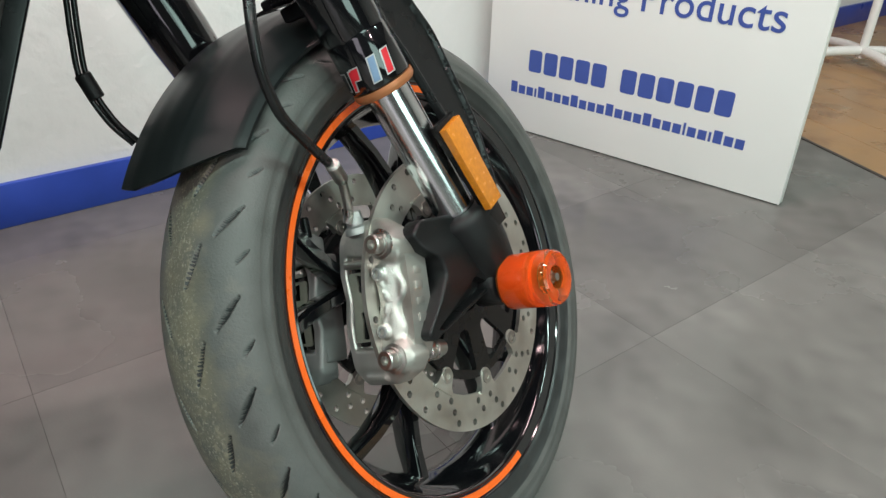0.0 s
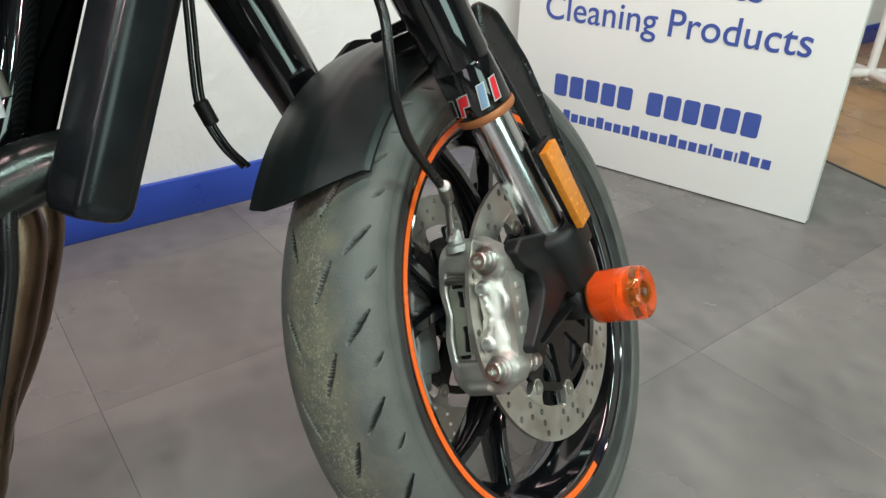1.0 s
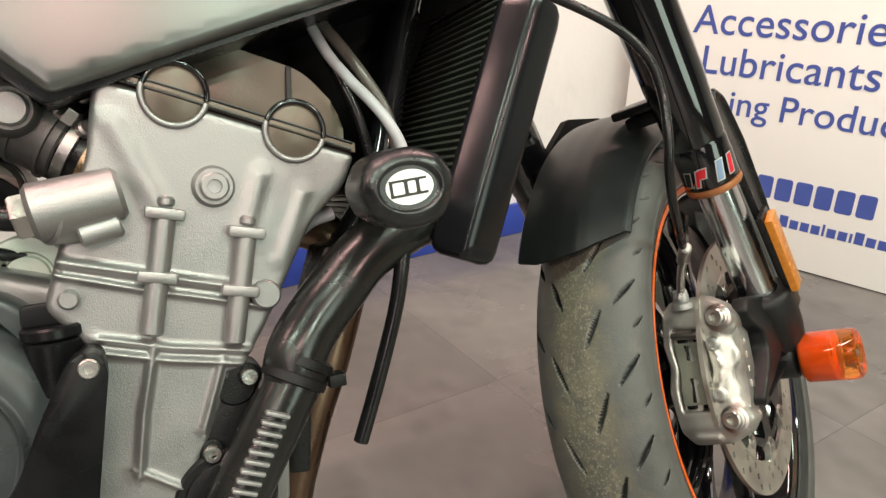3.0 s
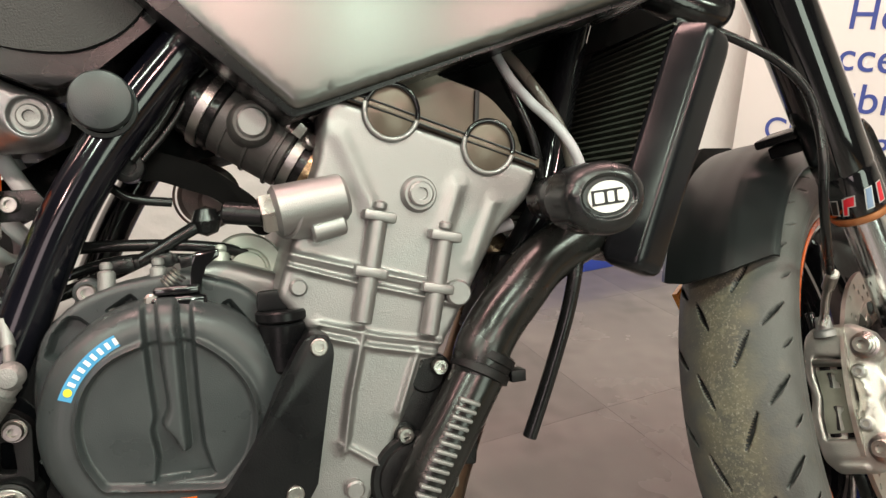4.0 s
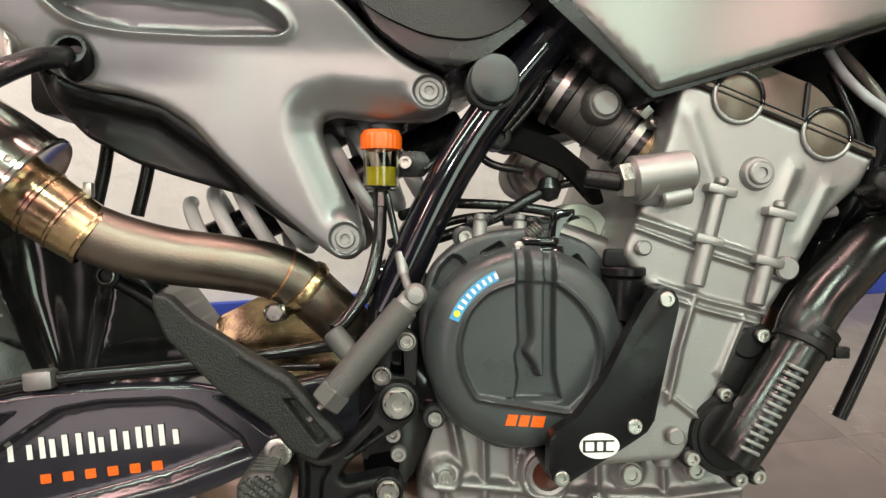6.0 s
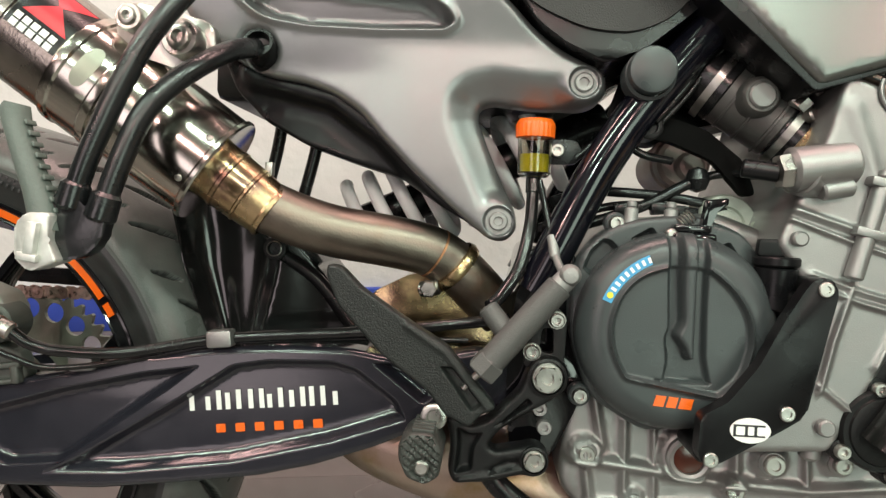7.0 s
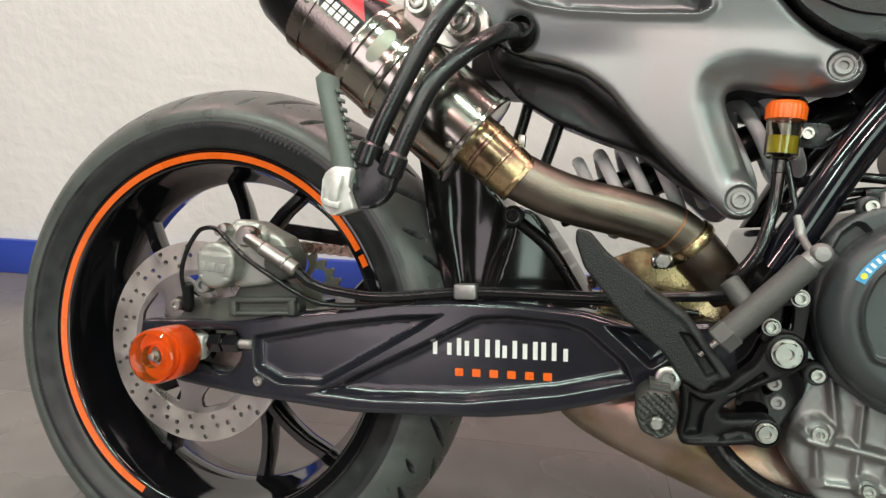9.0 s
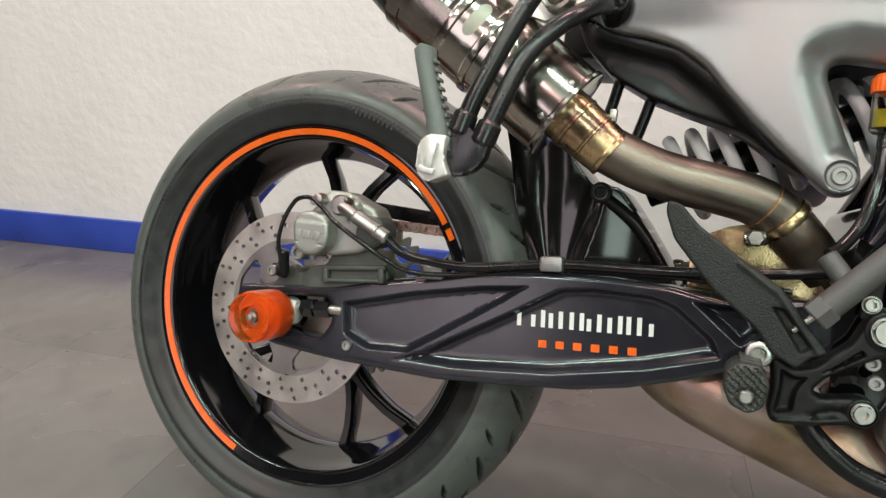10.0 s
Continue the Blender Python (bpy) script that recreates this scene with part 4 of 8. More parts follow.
def caliper(flip, mat, label):
    """A four-piston radial caliper; flip mirrors it to the other disc."""
    m = Matrix.Diagonal((1, flip, 1, 1)) @ CAL_AT

    def add(name, bm, material_, parent, text="", angle=38):
        bmesh.ops.transform(bm, matrix=m, verts=bm.verts)
        ob = part(name, bm, material_, parent, text, STEER if parent is bike else None, angle)
        return ob

    b = B()
    relief(b, [cal_line, cal_slot], 0.030, caliper_face, 0.0026, rows=(0.0008, 0.0018, 0.0030, 0.0045), guides=[ring_points(u, w, 0.0135, 24) for u, w in CAL_BOLTS] + [ring_points(u, w, 0.0070, 18) for u, w in CAL_PINS])
    body = add("brake_caliper", b, mat, bike, label, 70)
    # piston housings behind the face, on both sides of the disc
    for x0, x1 in ((-0.012, 0.0150), (-0.067, -0.034)):
        b = B()
        plate(b, rounded([(x0, 0.056), (x1 - 0.006, 0.056), (x1 - 0.001, 0.040), (x1, 0.0), (x1 - 0.001, -0.036), (x1 - 0.006, -0.056), (x0, -0.056)], 0.005, 3), 0.016, 0.044, 0.003, both=True)
        add("piston_housing", b, mat, body)
    for z0, z1 in ((0.076, 0.050), (-0.050, -0.076)):
        b = B()
        plate(b, rounded([(-0.055, z0), (-0.014, z0), (0.004, (z0 + z1) / 2), (0.004, z1), (-0.055, z1)] if z0 > 0 else [(-0.055, z0), (0.004, z0), (0.004, (z0 + z1) / 2), (-0.014, z1), (-0.055, z1)], 0.006, 3), 0.020, 0.040, 0.003, both=True)
        add("bridge", b, mat, body)
    for u, w in CAL_BOLTS:
        b = B()
        lathe(b, [(0.0140, 0), (0.0142, 0.0018), (0.0112, 0.0030), (0.0108, 0.0050), (0.0092, 0.0056), (0.0092, 0.0125), (0.0080, 0.0140), (0.0046, 0.0140), (0.0043, 0.008), (0, 0.008)], 32, side(u, w, 0.0015))
        add("bolt", b, STEEL, body, "steel caliper bolt")
        b = B()
        lathe(b, [(0.0090, 0), (0.0090, 0.010), (0.0106, 0.011), (0.0106, 0.016), (0.0086, 0.017), (0.0086, 0.021), (0.0106, 0.022), (0.0106, 0.027), (0.0082, 0.028), (0.0082, 0.036)], 24, Matrix.Translation((u - 0.002, 0.036, w)) @ Matrix.Rotation(radians(-90), 4, "X"))
        add("mount_stud", b, STEEL, body)
    for u, w in CAL_PINS:
        b = B()
        lathe(b, [(0.0060, 0), (0.0060, 0.0016), (0.0050, 0.0022), (0.0032, 0.0022), (0.0028, -0.002), (0, -0.002)], 20, side(u, w, 0.0035))
        add("pin_boss", b, ALUD, body)
    # pads, their spring and the pin seen in the slot
    for x0, x1 in ((-0.034, -0.024), (-0.052, -0.042)):
        b = B()
        plate(b, rounded([(x0, 0.036), (x1, 0.036), (x1, -0.041), (x0, -0.041)], 0.002, 2), 0.0112, 0.040, 0.001)
        add("brake_pad", b, SATIN, body, "black brake pad")
    b = B()
    pierced(b, [rounded([(-0.055, 0.030), (-0.026, 0.030), (-0.021, 0.004), (-0.023, -0.036), (-0.054, -0.037), (-0.052, 0.000)], 0.003, 3), rounded([(-0.045, 0.028), (-0.036, 0.026), (-0.037, 0.018), (-0.032, 0.015), (-0.033, 0.010), (-0.044, 0.011), (-0.043, 0.018)], 0.002, 2), rounded([(-0.044, -0.008), (-0.034, -0.008), (-0.033, -0.013), (-0.037, -0.016), (-0.036, -0.034), (-0.044, -0.034), (-0.042, -0.016)], 0.002, 2)], 0.0090, 0.0105)
    add("spring_plate", b, SPROCKET, body, "dull steel pad spring")
    b = B()
    cyl(b, (-0.056, 0.0075, 0.0385), (-0.025, 0.0075, 0.0365), 0.0042, n=16)
    add("pad_pin", b, STEEL, body)
    # raised unspelled mark on the outer side
    for z, w in ((0.026, 0.010), (0.012, 0.012), (-0.003, 0.011), (-0.018, 0.013)):
        b = B()
        box(b, (0.0150, 0.030, z), (0.0012, 0.010, w * 0.62), 0.0004, (0, 0, 0))
        add("raised_mark", b, mat, body)
    b = B()
    m_, h = frame_to((-0.0395, 0.014, 0.068), (-0.0395, 0.008, 0.092))
    lathe(b, [(0.0125, 0), (0.0115, 0.006), (0.0085, 0.008), (0.0085, 0.014), (0.0075, 0.016), (0, 0.016)], 24, m_)
    hex_head(b, m_ @ Matrix.Translation((0, 0, 0.014)), 0.0085, 0.007)
    add("banjo_bolt", b, ALUD, body)
    b = B()
    cyl(b, (-0.052, 0.020, 0.072), (-0.054, 0.016, 0.096), 0.0055, 0.0048, n=16)
    add("bleed_nipple_cap", b, HOSE, body, "black rubber cap")
    return body


caliper(1, CALIPER, "cast aluminium radial brake caliper, brake-dusted")
caliper(-1, ALUD, "cast aluminium radial brake caliper on the far disc")

# front mudguard: a broad crown, a crease and a plain flank on each side
b = B()
rows = []
GUARD_SEC = ((-0.056, 0.292, 140.5), (-0.053, 0.298, 141.0), (-0.040, 0.310, 143.5), (-0.026, 0.3225, 146.0), (-0.018, 0.3275, 147.0), (0.0, 0.3325, 148.0), (0.022, 0.335, 148.4), (0.042, 0.335, 147.6), (0.052, 0.324, 146.0), (0.066, 0.300, 141.0), (0.068, 0.292, 140.0))
for i in range(49):
    t = i / 48
    sec = []
    for k in range(41):
        v = k / 40 * (len(GUARD_SEC) - 1)
        j = min(int(v), len(GUARD_SEC) - 2)
        (y0, r0, e0), (y1, r1, e1) = GUARD_SEC[j:j + 2]
        q = v - j
        y, r, e = y0 + (y1 - y0) * q, r0 + (r1 - r0) * q, e0 + (e1 - e0) * q
        sec.append((r + 0.003 * math.sin(math.pi * t), y * (1.05 - 0.05 * t), radians(82 + (e - 82) * t)))
    inner = [(r - 0.0028, y * 0.985, a) for r, y, a in sec[::-1]]
    rows.append([(r * math.cos(a), y, r * math.sin(a)) for r, y, a in sec + inner])
loft(b, rows)
guard = part("front_mudguard", b, MUDGUARD, bike, "satin black front mudguard over the tyre", STEER, angle=30)
for s in (-1, 1):
    b = B()
    stay_line = rounded([(-0.100, 0.318), (-0.064, 0.310), (-0.026, 0.262), (0.010, 0.172), (0.020, 0.098), (0.004, 0.090), (-0.034, 0.160), (-0.076, 0.235), (-0.104, 0.275)], 0.010, 4)
    relief(b, [stay_line], -0.120, lambda P, d: -0.128 + ease(d, 0.002) + 0.004 * ramp((d - 0.004) / 0.003), 0.005, sign=-s)
    part("mudguard_stay", b, SATIN, guard, angle=60)
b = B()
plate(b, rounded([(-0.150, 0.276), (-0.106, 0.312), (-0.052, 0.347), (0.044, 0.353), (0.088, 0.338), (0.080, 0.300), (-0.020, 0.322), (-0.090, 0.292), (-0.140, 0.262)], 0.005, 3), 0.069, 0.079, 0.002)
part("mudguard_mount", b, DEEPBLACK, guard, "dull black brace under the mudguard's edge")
b = B()
box(b, (-0.112, -0.052, 0.3195), (0.062, 0.050, 0.010), 0.003, (0, -14, 0))
box(b, (-0.100, -0.056, 0.309), (0.060, 0.040, 0.014), 0.003, (0, -16, 0))
part("mudguard_clip", b, SLIDER, guard)
b = B()
plate(b, [(-0.0725, 0.1635), (-0.0450, 0.1755), (-0.0065, 0.0900), (-0.0300, 0.0810)], -0.146, -0.138, 0.002)
refl = part("side_reflector", b, AMBER, bike, "amber rectangular side reflector", STEER)
b = B()
plate(b, [(-0.076, 0.168), (-0.040, 0.181), (0.006, 0.066), (-0.014, 0.060)], -0.137, -0.131, 0.001)
part("backing", b, SATIN, refl)
b = B()
plate(b, [(-0.0725, 0.1635), (-0.0450, 0.1755), (-0.0065, 0.0900), (-0.0300, 0.0810)], 0.146, 0.138, 0.002)
part("side_reflector", b, AMBER, bike, "amber rectangular side reflector", STEER)


def axle_slider(m, length, r, label):
    """A clear orange crash bobbin on the axle's end, its axis along -y."""
    b = B()
    lathe(b, [(0, 0.002), (r * 0.90, 0.002), (r * 0.98, 0.004), (r, 0.008), (r, length - 0.008), (r * 0.95, length - 0.002), (r * 0.86, length), (r * 0.52, length - 0.001), (r * 0.42, length - 0.003), (r * 0.36, length - 0.016), (0, length - 0.016)], 56, m @ OUT)
    ob = part("axle_slider", b, ORANGE_CLEAR, bike, label)
    b = B()
    lathe(b, [(0, 0.004), (r * 0.84, 0.004), (r * 0.93, 0.008), (r * 0.93, length * 0.56), (r * 0.86, length * 0.60), (r * 0.58, length * 0.61), (r * 0.55, length * 0.66), (0, length * 0.66)], 48, m @ OUT)
    part("core", b, SLIDER_CORE, ob, "deep orange core")
    b = B()
    b = B()
    hex_head(b, m @ Matrix.Translation((0, -(length - 0.016), 0)) @ OUT, 0.0075, 0.008)
    lathe(b, [(0.004, 0), (0.004, 0.014), (0, 0.015)], 14, m @ Matrix.Translation((0, -(length - 0.016), 0)) @ OUT)
    lathe(b, [(0.0105, 0), (0.0105, 0.0012), (0, 0.0012)], 24, m @ Matrix.Translation((0, -(length - 0.016), 0)) @ OUT)
    part("nut", b, STEEL, ob, "steel nut and stud")
    return ob


axle_slider(STEER @ Matrix.Translation((0, -0.124, 0)), 0.060, 0.0285, "clear orange crash bobbin on the front axle")
axle_slider(Matrix.Translation((0.000, -0.134, 0.316)), 0.054, 0.030, "clear orange crash bobbin on the rear axle")

# brake line of the front caliper
b = B()
tube(b, [(-0.340, -0.04, 0.43), (-0.300, -0.075, 0.400), (-0.268, -0.106, 0.366), (-0.246, -0.120, 0.334), (-0.236, -0.121, 0.300), (-0.240, -0.119, 0.264), (-0.236, -0.111, 0.233), (-0.220, -0.101, 0.202), (-0.194, -0.091, 0.181), (-0.162, -0.079, 0.160)], 0.0045, 12)
hose = part("front_brake_hose", b, HOSE, bike, "black front brake hose", STEER)
b = B()
tube(b, [(-0.150, -0.075, 0.152), (-0.138, -0.066, 0.142), (-0.130, -0.058, 0.128), (-0.126, -0.052, 0.112), (-0.127, -0.048, 0.103)], 0.0045, 12)
cyl(b, (-0.160, -0.081, 0.158), (-0.138, -0.066, 0.143), 0.0066, n=16)
part("hose_end", b, STEEL, hose, "steel hose end")

# ---- bodywork ----
b = B()
rings = []
tank_line = [(0.816, 0.655), (0.900, 0.6805), (1.000, 0.711), (1.100, 0.742), (1.180, 0.775), (1.150, 0.86), (1.02, 0.93), (0.86, 0.93), (0.70, 0.84), (0.668, 0.795), (0.740, 0.727)]
relief(b, [rounded(tank_line, 0.006, 3)], 0.180, lambda P, d: -0.1935 + ease(d, 0.008) + 0.9 * np.maximum(0, P[:, 1] - 0.72) ** 2 + 0.25 * (P[:, 0] - 0.95) ** 2, 0.007)
tank = part("fuel_tank", b, TANK, bike, "silver metallic fuel tank cover with a pointed lower edge")
b = B()
plate(b, rounded([(0.814, 0.6505), (0.905, 0.679), (1.100, 0.7385), (1.19, 0.772), (1.10, 0.80), (0.75, 0.80), (0.668, 0.79), (0.732, 0.724)], 0.004, 2), -0.183, 0.183, 0.003, both=True)
part("tank_edge", b, SATIN, tank, "black plastic edge under the tank cover")
b = B()
for x, w in ((0.915, 0.012), (0.932, 0.012)):
    tube(b, [(x, -0.1925, 0.745), (x + 0.004, -0.1928, 0.733), (x + 0.010, -0.1928, 0.735), (x + 0.012, -0.1925, 0.748)], 0.0012, 6)
part("tank_mark", b, BLACKPRINT, tank)

b = B()
seat_line = [(0.40, 0.80), (0.56, 0.752), (0.600, 0.722), (0.640, 0.705), (0.680, 0.702), (0.712, 0.716), (0.735, 0.745), (0.74, 0.80), (0.66, 0.84), (0.42, 0.84)]
plate(b, rounded(seat_line, 0.015, 4), -0.150, 0.150, 0.022, seg=5, both=True)
part("seat", b, SEAT, bike, "dark grey vinyl rider's seat")
b = B()
plate(b, rounded([(0.575, 0.745), (0.600, 0.712), (0.625, 0.694), (0.659, 0.679), (0.690, 0.690), (0.730, 0.722), (0.760, 0.76), (0.70, 0.78)], 0.008, 3), -0.146, 0.146, 0.008, seg=3, both=True)
part("seat_side_panel", b, SATIN, bike, "black panel under the seat")


def bevelled_pierced(bm, loops, y0, y1, bevel, seg=3):
    """A pierced plate whose outer rims are eased."""
    pierced(bm, loops, y0, y1)
    bmesh.ops.recalc_face_normals(bm, faces=bm.faces)
    rim = [e for e in bm.edges if len(e.link_faces) == 2 and all(abs(v.co.y - y0) < 1e-6 for v in e.verts) and e.calc_face_angle(0) > 1.0]
    bmesh.ops.bevel(bm, geom=rim, offset=bevel, segments=seg, affect="EDGES", profile=0.5, clamp_overlap=True)
    return bm


sub_line = rounded([(0.26, 0.80), (0.285, 0.715), (0.312, 0.690), (0.340, 0.672), (0.359, 0.664), (0.391, 0.660), (0.418, 0.651), (0.442, 0.636), (0.466, 0.610), (0.494, 0.583), (0.524, 0.556), (0.554, 0.532), (0.566, 0.523), (0.580, 0.522), (0.590, 0.533), (0.588, 0.550), (0.575, 0.576), (0.562, 0.605), (0.551, 0.632), (0.552, 0.643), (0.564, 0.647), (0.599, 0.643), (0.646, 0.643), (0.660, 0.650), (0.665, 0.665), (0.656, 0.679), (0.638, 0.686), (0.618, 0.697), (0.598, 0.712), (0.575, 0.735), (0.54, 0.765), (0.45, 0.80)], 0.009, 3)
v_edge = [(0.590, 0.540), (0.575, 0.576), (0.562, 0.605), (0.551, 0.632), (0.550, 0.643), (0.564, 0.647), (0.599, 0.643), (0.650, 0.643)]
sub_slot = rounded([(0.330, 0.735), (0.348, 0.719), (0.363, 0.713), (0.397, 0.708), (0.459, 0.706), (0.520, 0.707), (0.530, 0.714), (0.524, 0.724), (0.500, 0.740), (0.36, 0.752)], 0.008, 3)
SUB_BOLTS = ((0.6435, 0.6655), (0.573, 0.5405))


def sub_face(P, d):
    """The subframe's outer face: round rims, a fold beside the V, a slot with a lip, sunk bolt seats."""
    y = -0.125 + ease(d, 0.008)
    near = np.min([np.hypot(P[:, 0] - x, P[:, 1] - z) for x, z in SUB_BOLTS], 0)
    v = away(P, v_edge, False)
    y += 0.015 * (1 - ramp(v / 0.031)) * ramp((near - 0.013) / 0.016)
    y += 0.006 * ramp((0.700 - P[:, 1]) / 0.035) * ramp((0.500 - P[:, 0]) / 0.10)
    y -= 0.010 * ramp((P[:, 1] - 0.690) / 0.06)
    y += sunk(P, sub_slot, 0.024, 0.010) - 0.0025 * ramp(1 - away(P, sub_slot) / 0.007)
    y += 0.0045 * ramp((0.0142 - near) / 0.0022)
    mount = np.hypot(P[:, 0] - 0.350, P[:, 1] - 0.687)
    y += 0.008 * ramp((0.0195 - mount) / 0.004)
    return y


for s in (-1, 1):
    b = B()
    relief(b, [sub_line], -0.092, sub_face, 0.004, guides=[sub_slot, [(x + 0.014 * math.cos(a), z + 0.014 * math.sin(a)) for x, z in SUB_BOLTS[:1] for a in (k * 0.35 for k in range(18))], [(x + 0.014 * math.cos(a), z + 0.014 * math.sin(a)) for x, z in SUB_BOLTS[1:] for a in (k * 0.35 for k in range(18))]], sign=-s)
    sf = part("subframe", b, SILVER, bike, "silver grey cast rear subframe", angle=70)
    if s < 0:
        for x, z in SUB_BOLTS:
            b = B()
            socket_bolt(b, side(x, z, -0.1195), 0.0086, 0.0050, 0.0112)
            part("bolt", b, ALUD, sf, "steel star-headed bolt")
cover_line = rounded([(0.305, 0.694), (0.345, 0.670), (0.42, 0.654), (0.470, 0.620), (0.520, 0.566), (0.556, 0.532), (0.519, 0.553), (0.480, 0.578), (0.434, 0.591), (0.394, 0.604), (0.352, 0.626), (0.322, 0.655)], 0.007, 3)
b = B()
relief(b, [cover_line], -0.060, lambda P, d: -0.112 + ease(d, 0.005) + 0.012 * ramp((away(P, [(0.345, 0.672), (0.42, 0.655), (0.47, 0.62), (0.556, 0.532)], False) - 0.010) / 0.012) - 0.006 * ramp((away(P, [(0.345, 0.672), (0.42, 0.655), (0.47, 0.62), (0.556, 0.532)], False) - 0.03) / 0.03), 0.004)
part("lower_side_cover", b, SLIDER, bike, "black plastic lower side cover", angle=70)
b = B()
for x in (0.362, 0.400):
    tube(b, [(x, -0.075, 0.640), (x - 0.008, -0.07, 0.600), (x - 0.018, -0.068, 0.560)], 0.006, 10)
part("cover_stay", b, SATIN, bike, "black stays under the side cover")
b = B()
box(b, (0.46, 0, 0.70), (0.34, 0.15, 0.10), 0.01)
part("battery_tray", b, MATTE, bike, "black tray inside the subframe")

# ---- frame ----
for s in (-1, 1):
    b = B()
    tube(b, [(0.860, 0.125 * s, 0.835), (0.690, 0.132 * s, 0.640), (0.606, 0.128 * s, 0.480)], 0.0172, 24, 12)
    part("frame_tube", b, FRAME, bike, "gloss black frame tube")
    b = B()
    tube(b, [(1.115, 0.085 * s, 0.80), (1.072, 0.10 * s, 0.70), (1.035, 0.115 * s, 0.590), (1.000, 0.115 * s, 0.535)], 0.0125, 20)
    part("frame_downtube", b, GLOSS, bike, "gloss black frame tube")
    b = B()
    tube(b, [(0.72, 0.12 * s, 0.74), (0.95, 0.11 * s, 0.735), (1.19, 0.07 * s, 0.83)], 0.0125, 16)
    part("frame_top_tube", b, GLOSS, bike, "gloss black frame tube")
b = B()
lathe(b, [(0.0195, 0), (0.0200, 0.004), (0.0200, 0.009), (0.0188, 0.0115), (0.015, 0.0128), (0, 0.0135)], 48, side(0.694, 0.669, -0.152))
lathe(b, [(0.0215, -0.02), (0.0215, 0.001), (0.019, 0.003)], 36, side(0.694, 0.667, -0.152))
part("frame_cap", b, COVER, bike, "round dark cap on the frame")
b = B()
plate(b, rounded([(0.600, 0.520), (0.640, 0.520), (0.655, 0.470), (0.650, 0.385), (0.625, 0.330), (0.590, 0.330), (0.585, 0.40), (0.590, 0.47)], 0.012, 3), -0.135, 0.135, 0.006)
part("pivot_frame", b, GLOSS, bike, "gloss black swingarm pivot frame")

# ---- engine ----
head_line = rounded([(0.846, 0.668), (1.006, 0.607), (0.995, 0.585), (0.969, 0.563), (0.927, 0.493), (0.895, 0.45), (0.850, 0.365), (0.775, 0.360), (0.80, 0.45), (0.822, 0.500), (0.800, 0.530), (0.812, 0.563), (0.836, 0.62)], 0.006, 3)
HEAD_RIBS = (([(0.806, 0.560), (0.860, 0.543), (0.908, 0.528), (0.944, 0.516)], 0.0045, 0.0050), ([(0.808, 0.551), (0.856, 0.534), (0.904, 0.519), (0.940, 0.507)], 0.0035, 0.0036), ([(0.826, 0.508), (0.868, 0.494), (0.918, 0.482)], 0.0040, 0.0040), ([(0.824, 0.500), (0.866, 0.486), (0.914, 0.474)], 0.0040, 0.0040), ([(0.858, 0.498), (0.846, 0.455), (0.838, 0.415)], 0.0045, 0.0050), ([(0.898, 0.480), (0.880, 0.435)], 0.0035, 0.0042), ([(0.836, 0.420), (0.862, 0.400)], 0.0035, 0.0038), ([(0.852, 0.640), (0.872, 0.585)], 0.0025, 0.011), ([(0.938, 0.600), (0.922, 0.560)], 0.0025, 0.010), ([(0.966, 0.585), (0.944, 0.540)], 0.0020, 0.008))



def head_face(P, d):
    y = -0.162 + ease(d, 0.006)
    return y + np.min([raised(P, line, h, w) for line, h, w in HEAD_RIBS], 0)


b = B()
relief(b, [head_line], 0.12, head_face, 0.0034, guides=[q + q[-2:0:-1] for q, h, w in HEAD_RIBS])
engine = part("engine_cylinder", b, ALU, bike, "cast aluminium cylinder block and head", Matrix.Translation((-0.006, -0.016, 0.0)), angle=70)
b = B()
case_line = rounded([(0.640, 0.400), (0.655, 0.500), (0.700, 0.545), (0.760, 0.556), (0.805, 0.540), (0.835, 0.480), (0.870, 0.38), (0.925, 0.345), (0.920, 0.285), (0.880, 0.262), (0.670, 0.270), (0.634, 0.310)], 0.012, 3)
CASE_RIBS = (([(0.645, 0.336), (0.700, 0.330), (0.770, 0.322), (0.850, 0.318), (0.915, 0.325)], 0.0085, 0.0085), ([(0.668, 0.296), (0.760, 0.300), (0.880, 0.295)], 0.005, 0.006), ([(0.690, 0.372), (0.692, 0.300)], 0.006, 0.006), ([(0.716, 0.366), (0.718, 0.300)], 0.004, 0.005), ([(0.786, 0.360), (0.788, 0.290)], 0.007, 0.008), ([(0.845, 0.36), (0.85, 0.29)], 0.005, 0.006), ([(0.662, 0.395), (0.672, 0.345)], 0.006, 0.007), ([(0.655, 0.345), (0.662, 0.300)], 0.006, 0.007))
CASE_BOSSES = ((0.657, 0.342, 0.016), (0.815, 0.342, 0.017), (0.871, 0.345, 0.015), (0.700, 0.300, 0.012), (0.783, 0.318, 0.014), (0.7435, 0.3435, 0.026))


def case_face(P, d):
    y = -0.131 + ease(d, 0.009) + np.min([raised(P, line, h, w) for line, h, w in CASE_RIBS], 0)
    return y + np.min([-0.010 * ramp((r - np.hypot(P[:, 0] - x, P[:, 1] - z)) / 0.005) for x, z, r in CASE_BOSSES], 0)


relief(b, [case_line], 0.14, case_face, 0.0034, guides=[q + q[-2:0:-1] for q, h, w in CASE_RIBS])
case = part("crankcase", b, ALU, bike, "cast aluminium crankcase", angle=70)
